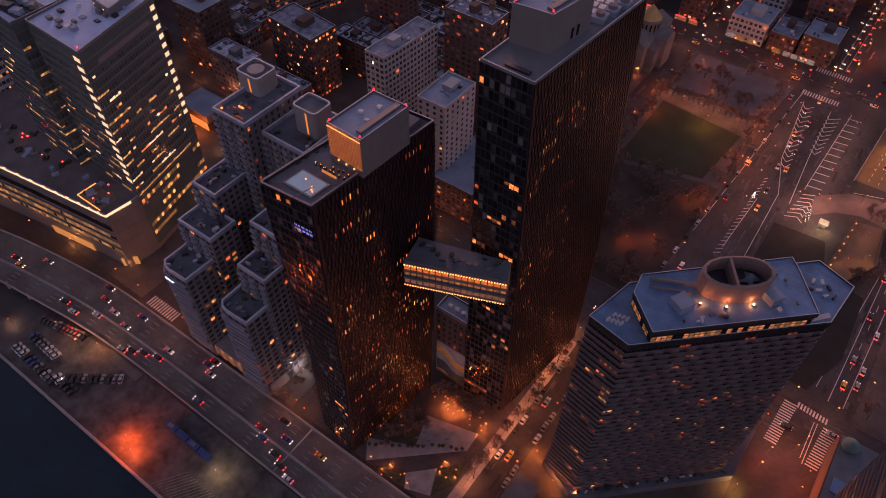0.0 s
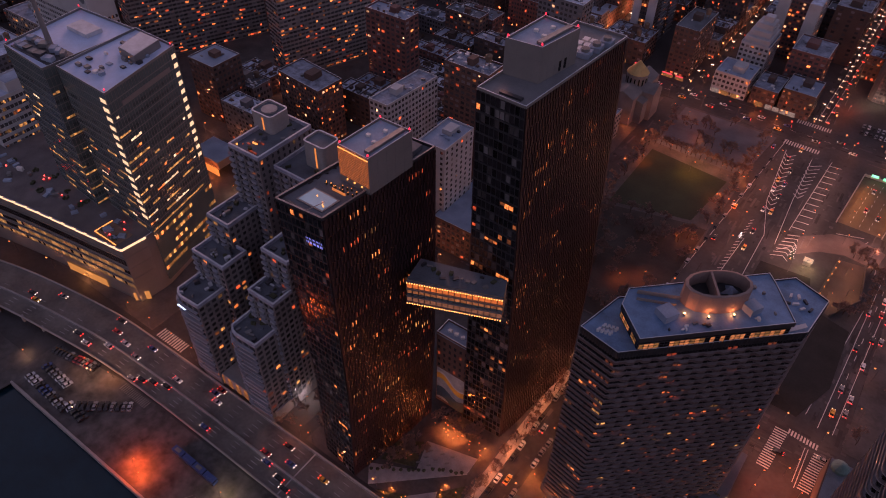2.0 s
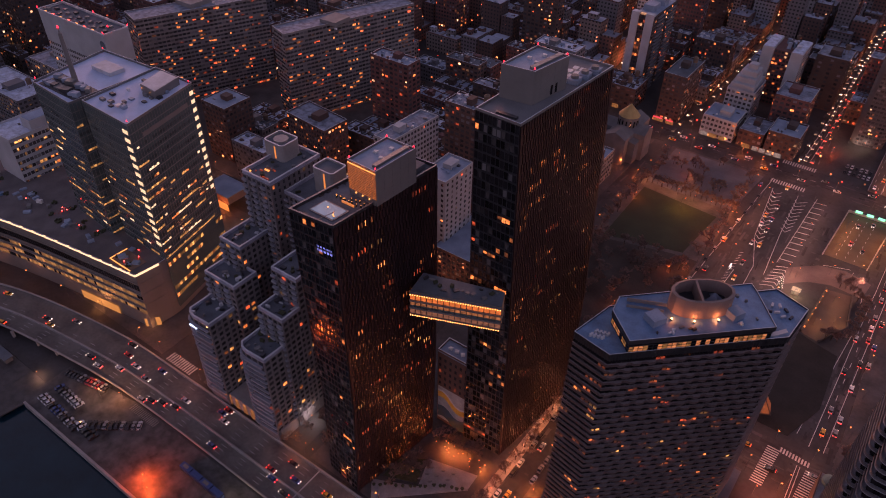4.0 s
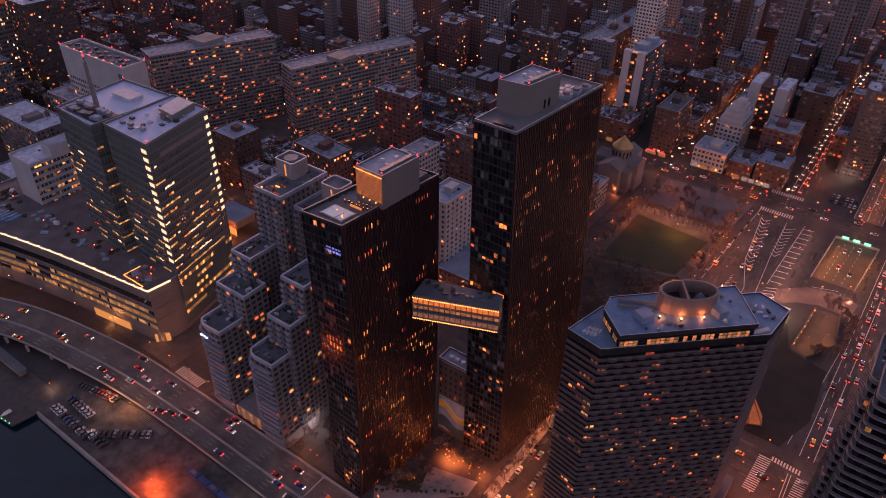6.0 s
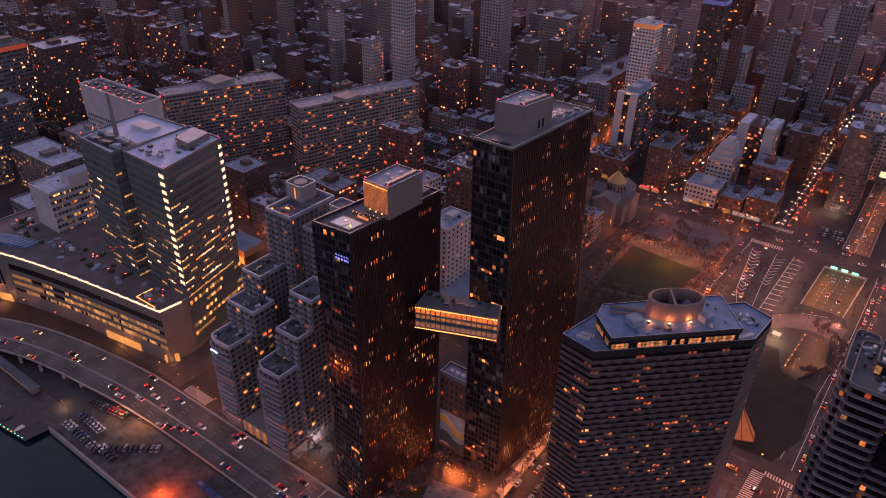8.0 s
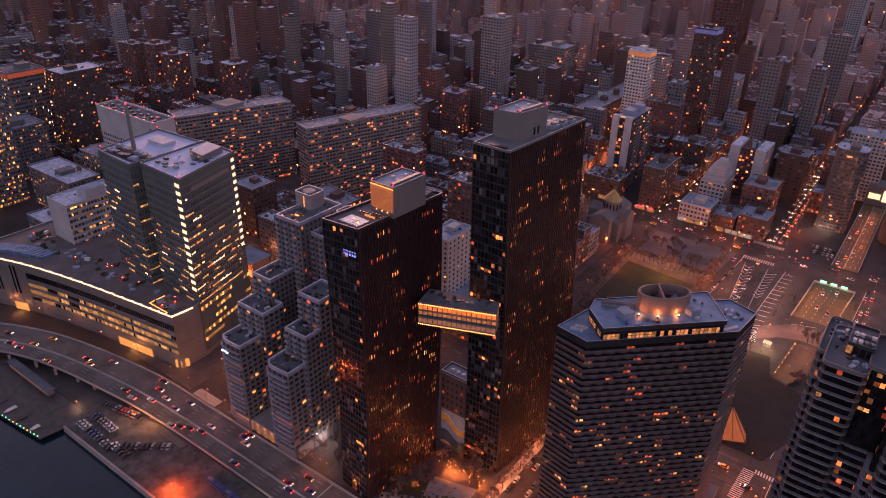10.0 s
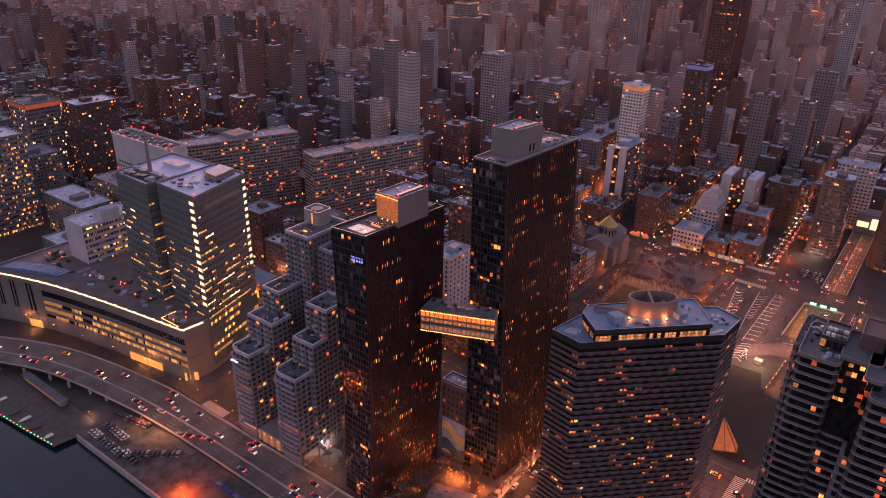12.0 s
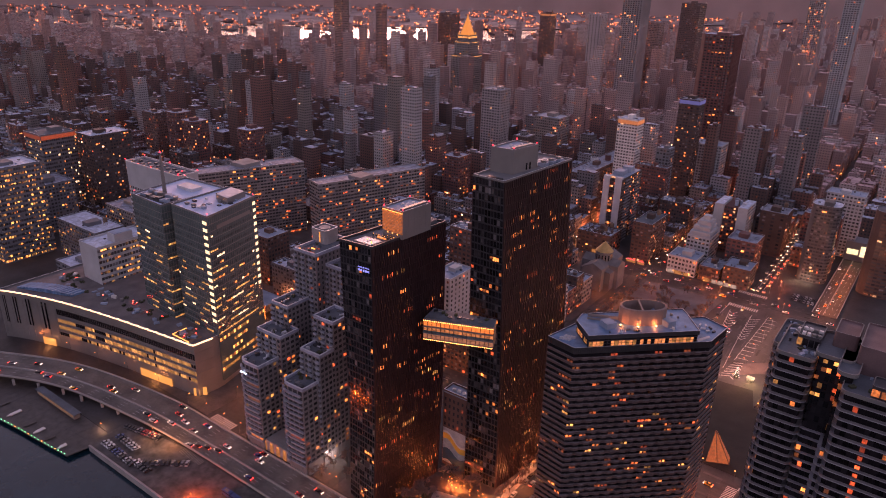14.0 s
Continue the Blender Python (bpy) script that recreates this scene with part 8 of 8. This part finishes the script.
# the approach viaduct beyond the avenue and the corner lot
via = thing("viaduct", "amber lit concrete viaduct approach", "viaduct", (33, 480, 0), kind="structure")
m = MB()
m.prism([(27.5, 446), (45, 446), (46, 584), (29, 584)], 0.1, 0.5)
part("roadway", m, surf("viaduct_concrete", (0.10, 0.08, 0.065), 0.8, scale=0.1, var=0.3), via)
for a, b in (((27.6, 446, 0.5), (29.1, 584, 0.5)), ((44.8, 446, 0.5), (45.8, 584, 0.5)), ((35.5, 446, 0.5), (37, 584, 0.5))):
    m = MB()
    m.beam(a, b, 0.5, 1.0)
    part("barrier", m, CONCRETE, via)
for y in (455, 480, 505, 530, 555):
    street_lamp(36 + (y - 446) * 0.01, y, 6, 0.5, energy=E_ * 2.4)
vm = MB()
for k in range(5):
    for i in range(12):
        x = 29.5 + k * 3.2
        vm.box(x + i * 0.1, 450 + i * 10.5, 0.505, x + 0.2 + i * 0.1, 454 + i * 10.5, 0.515)
part("lane_dash", vm, MARK, via, kind="stuff")
for i in range(9):
    place(protos[random.choice(WEIGHT)], pose(30.5 + (i % 4) * 3.3, 452 + i * 13, 0.5, 0, 0, 90 if i % 2 else -90))

# shop fronts along the far avenue
random.seed(91)
SHOPS = [glow("shop_white", (1.0, 0.82, 0.62), 1.4, 0.9), glow("shop_red", (1.0, 0.06, 0.08), 4.0, 0.5), glow("shop_amber", (1.0, 0.42, 0.10), 1.6, 0.9)]
for x, wide, kind_ in ((-126, 8, 1), (-116, 6, 1), (-89, 5, 0), (-83, 6, 2), (-75, 4, 2), (-58, 5, 2), (-51, 4, 0), (-46, 4, 0), (-41, 4, 0), (-36, 5, 0), (-160, 5, 2), (-148, 4, 1)):
    sh = thing("shop_front", "glowing shop front under a canopy", "shop", (x, 453, 0), group="shop fronts")
    m = MB()
    m.box(x, 453.2, 0, x + wide, 453.7, 2.4)
    part("glazing", m, SHOPS[2] if kind_ else SHOPS[0], sh)
    m = MB()
    m.box(x, 452.8, 2.5, x + wide * 0.9, 453.7, 3.1)
    part("sign_band", m, SHOPS[kind_], sh)
# the bright lit tree and kiosk by the road
for tx, ty, th in ((7.2, 312, 8.0), (-20.1, 311, 4.0)):
    lt = thing("lit_tree", "small tree wrapped in white lights", "tree", (tx, ty, 0), group="lit trees")
    m = MB()
    m.tube(tx, ty, 0, th, th * 0.2, 0.1, n=10)
    part("crown", m, SHRUB, lt)
    for i in range(22):
        z = 0.4 + th * 0.9 * i / 22
        r = th * 0.21 * (1 - z / th / 1.05)
        a = i * 2.4
        b = MB()
        b.box(tx + r * math.cos(a) - 0.15, ty + r * math.sin(a) - 0.15, z, tx + r * math.cos(a) + 0.15, ty + r * math.sin(a) + 0.15, z + 0.3)
        part("light_bulb", b, WHITELAMP, lt)
kk = thing("kiosk", "small brightly lit roadside kiosk", "kiosk", (15.5, 312, 0))
m = MB()
m.box(13.6, 310.6, 0.02, 17.4, 313.6, 2.6)
part("walls", m, PANEL, kk)
m = MB()
m.box(13.2, 310.2, 2.6, 17.8, 314, 2.9)
part("roof", m, glow("kiosk_roof", (1.0, 0.8, 0.45), 1.6, 0.4), kk)
street_lamp(15, 309, 5, energy=E_ * 4, color=(1.0, 0.75, 0.3))
# the billboard building at the end of the approach
bb_ = thing("billboard_building", "low building carrying bright advertising screens", "building", (45, 594, 0))
m = MB()
m.box(28, 588, 0, 64, 606, 18)
part("wall", m, GREYC, bb_)
for x0, z0, x1, z1, k in ((30, 6, 39, 11, 0), (40.5, 5, 51, 15, 1), (53, 6, 62, 13, 0)):
    m = MB()
    m.box(x0, 587.6, z0, x1, 587.9, z1)
    part("screen", m, glow("screen_%d" % int(x0), (1.0, 0.78, 0.40) if k else (0.85, 0.75, 0.35), 3.0, 0.5), bb_, "glowing advertising screen")
# the amber lit canopy beside the hospital
cn = thing("lit_canopy", "amber floodlit canopy over a driveway", "canopy", (-297, 184, 0))
m = MB()
m.box(-308, 178, 5.5, -287, 193, 11)
part("canopy_box", m, PINKSTONE, cn)
m = MB()
m.box(-307, 177.7, 0.0, -288, 177.9, 5.4)
part("lit_front", m, glow("canopy_light", (1.0, 0.26, 0.04), 3.2, 0.4), cn)
m = MB()
m.box(-309, 177, 11, -286, 194, 11.5)
part("roof", m, ROOF, cn)
street_lamp(-292, 172, 6, energy=E_ * 4, color=(1.0, 0.24, 0.04))
street_lamp(-270, 172, 6, energy=E_ * 2, color=(1.0, 0.6, 0.25))
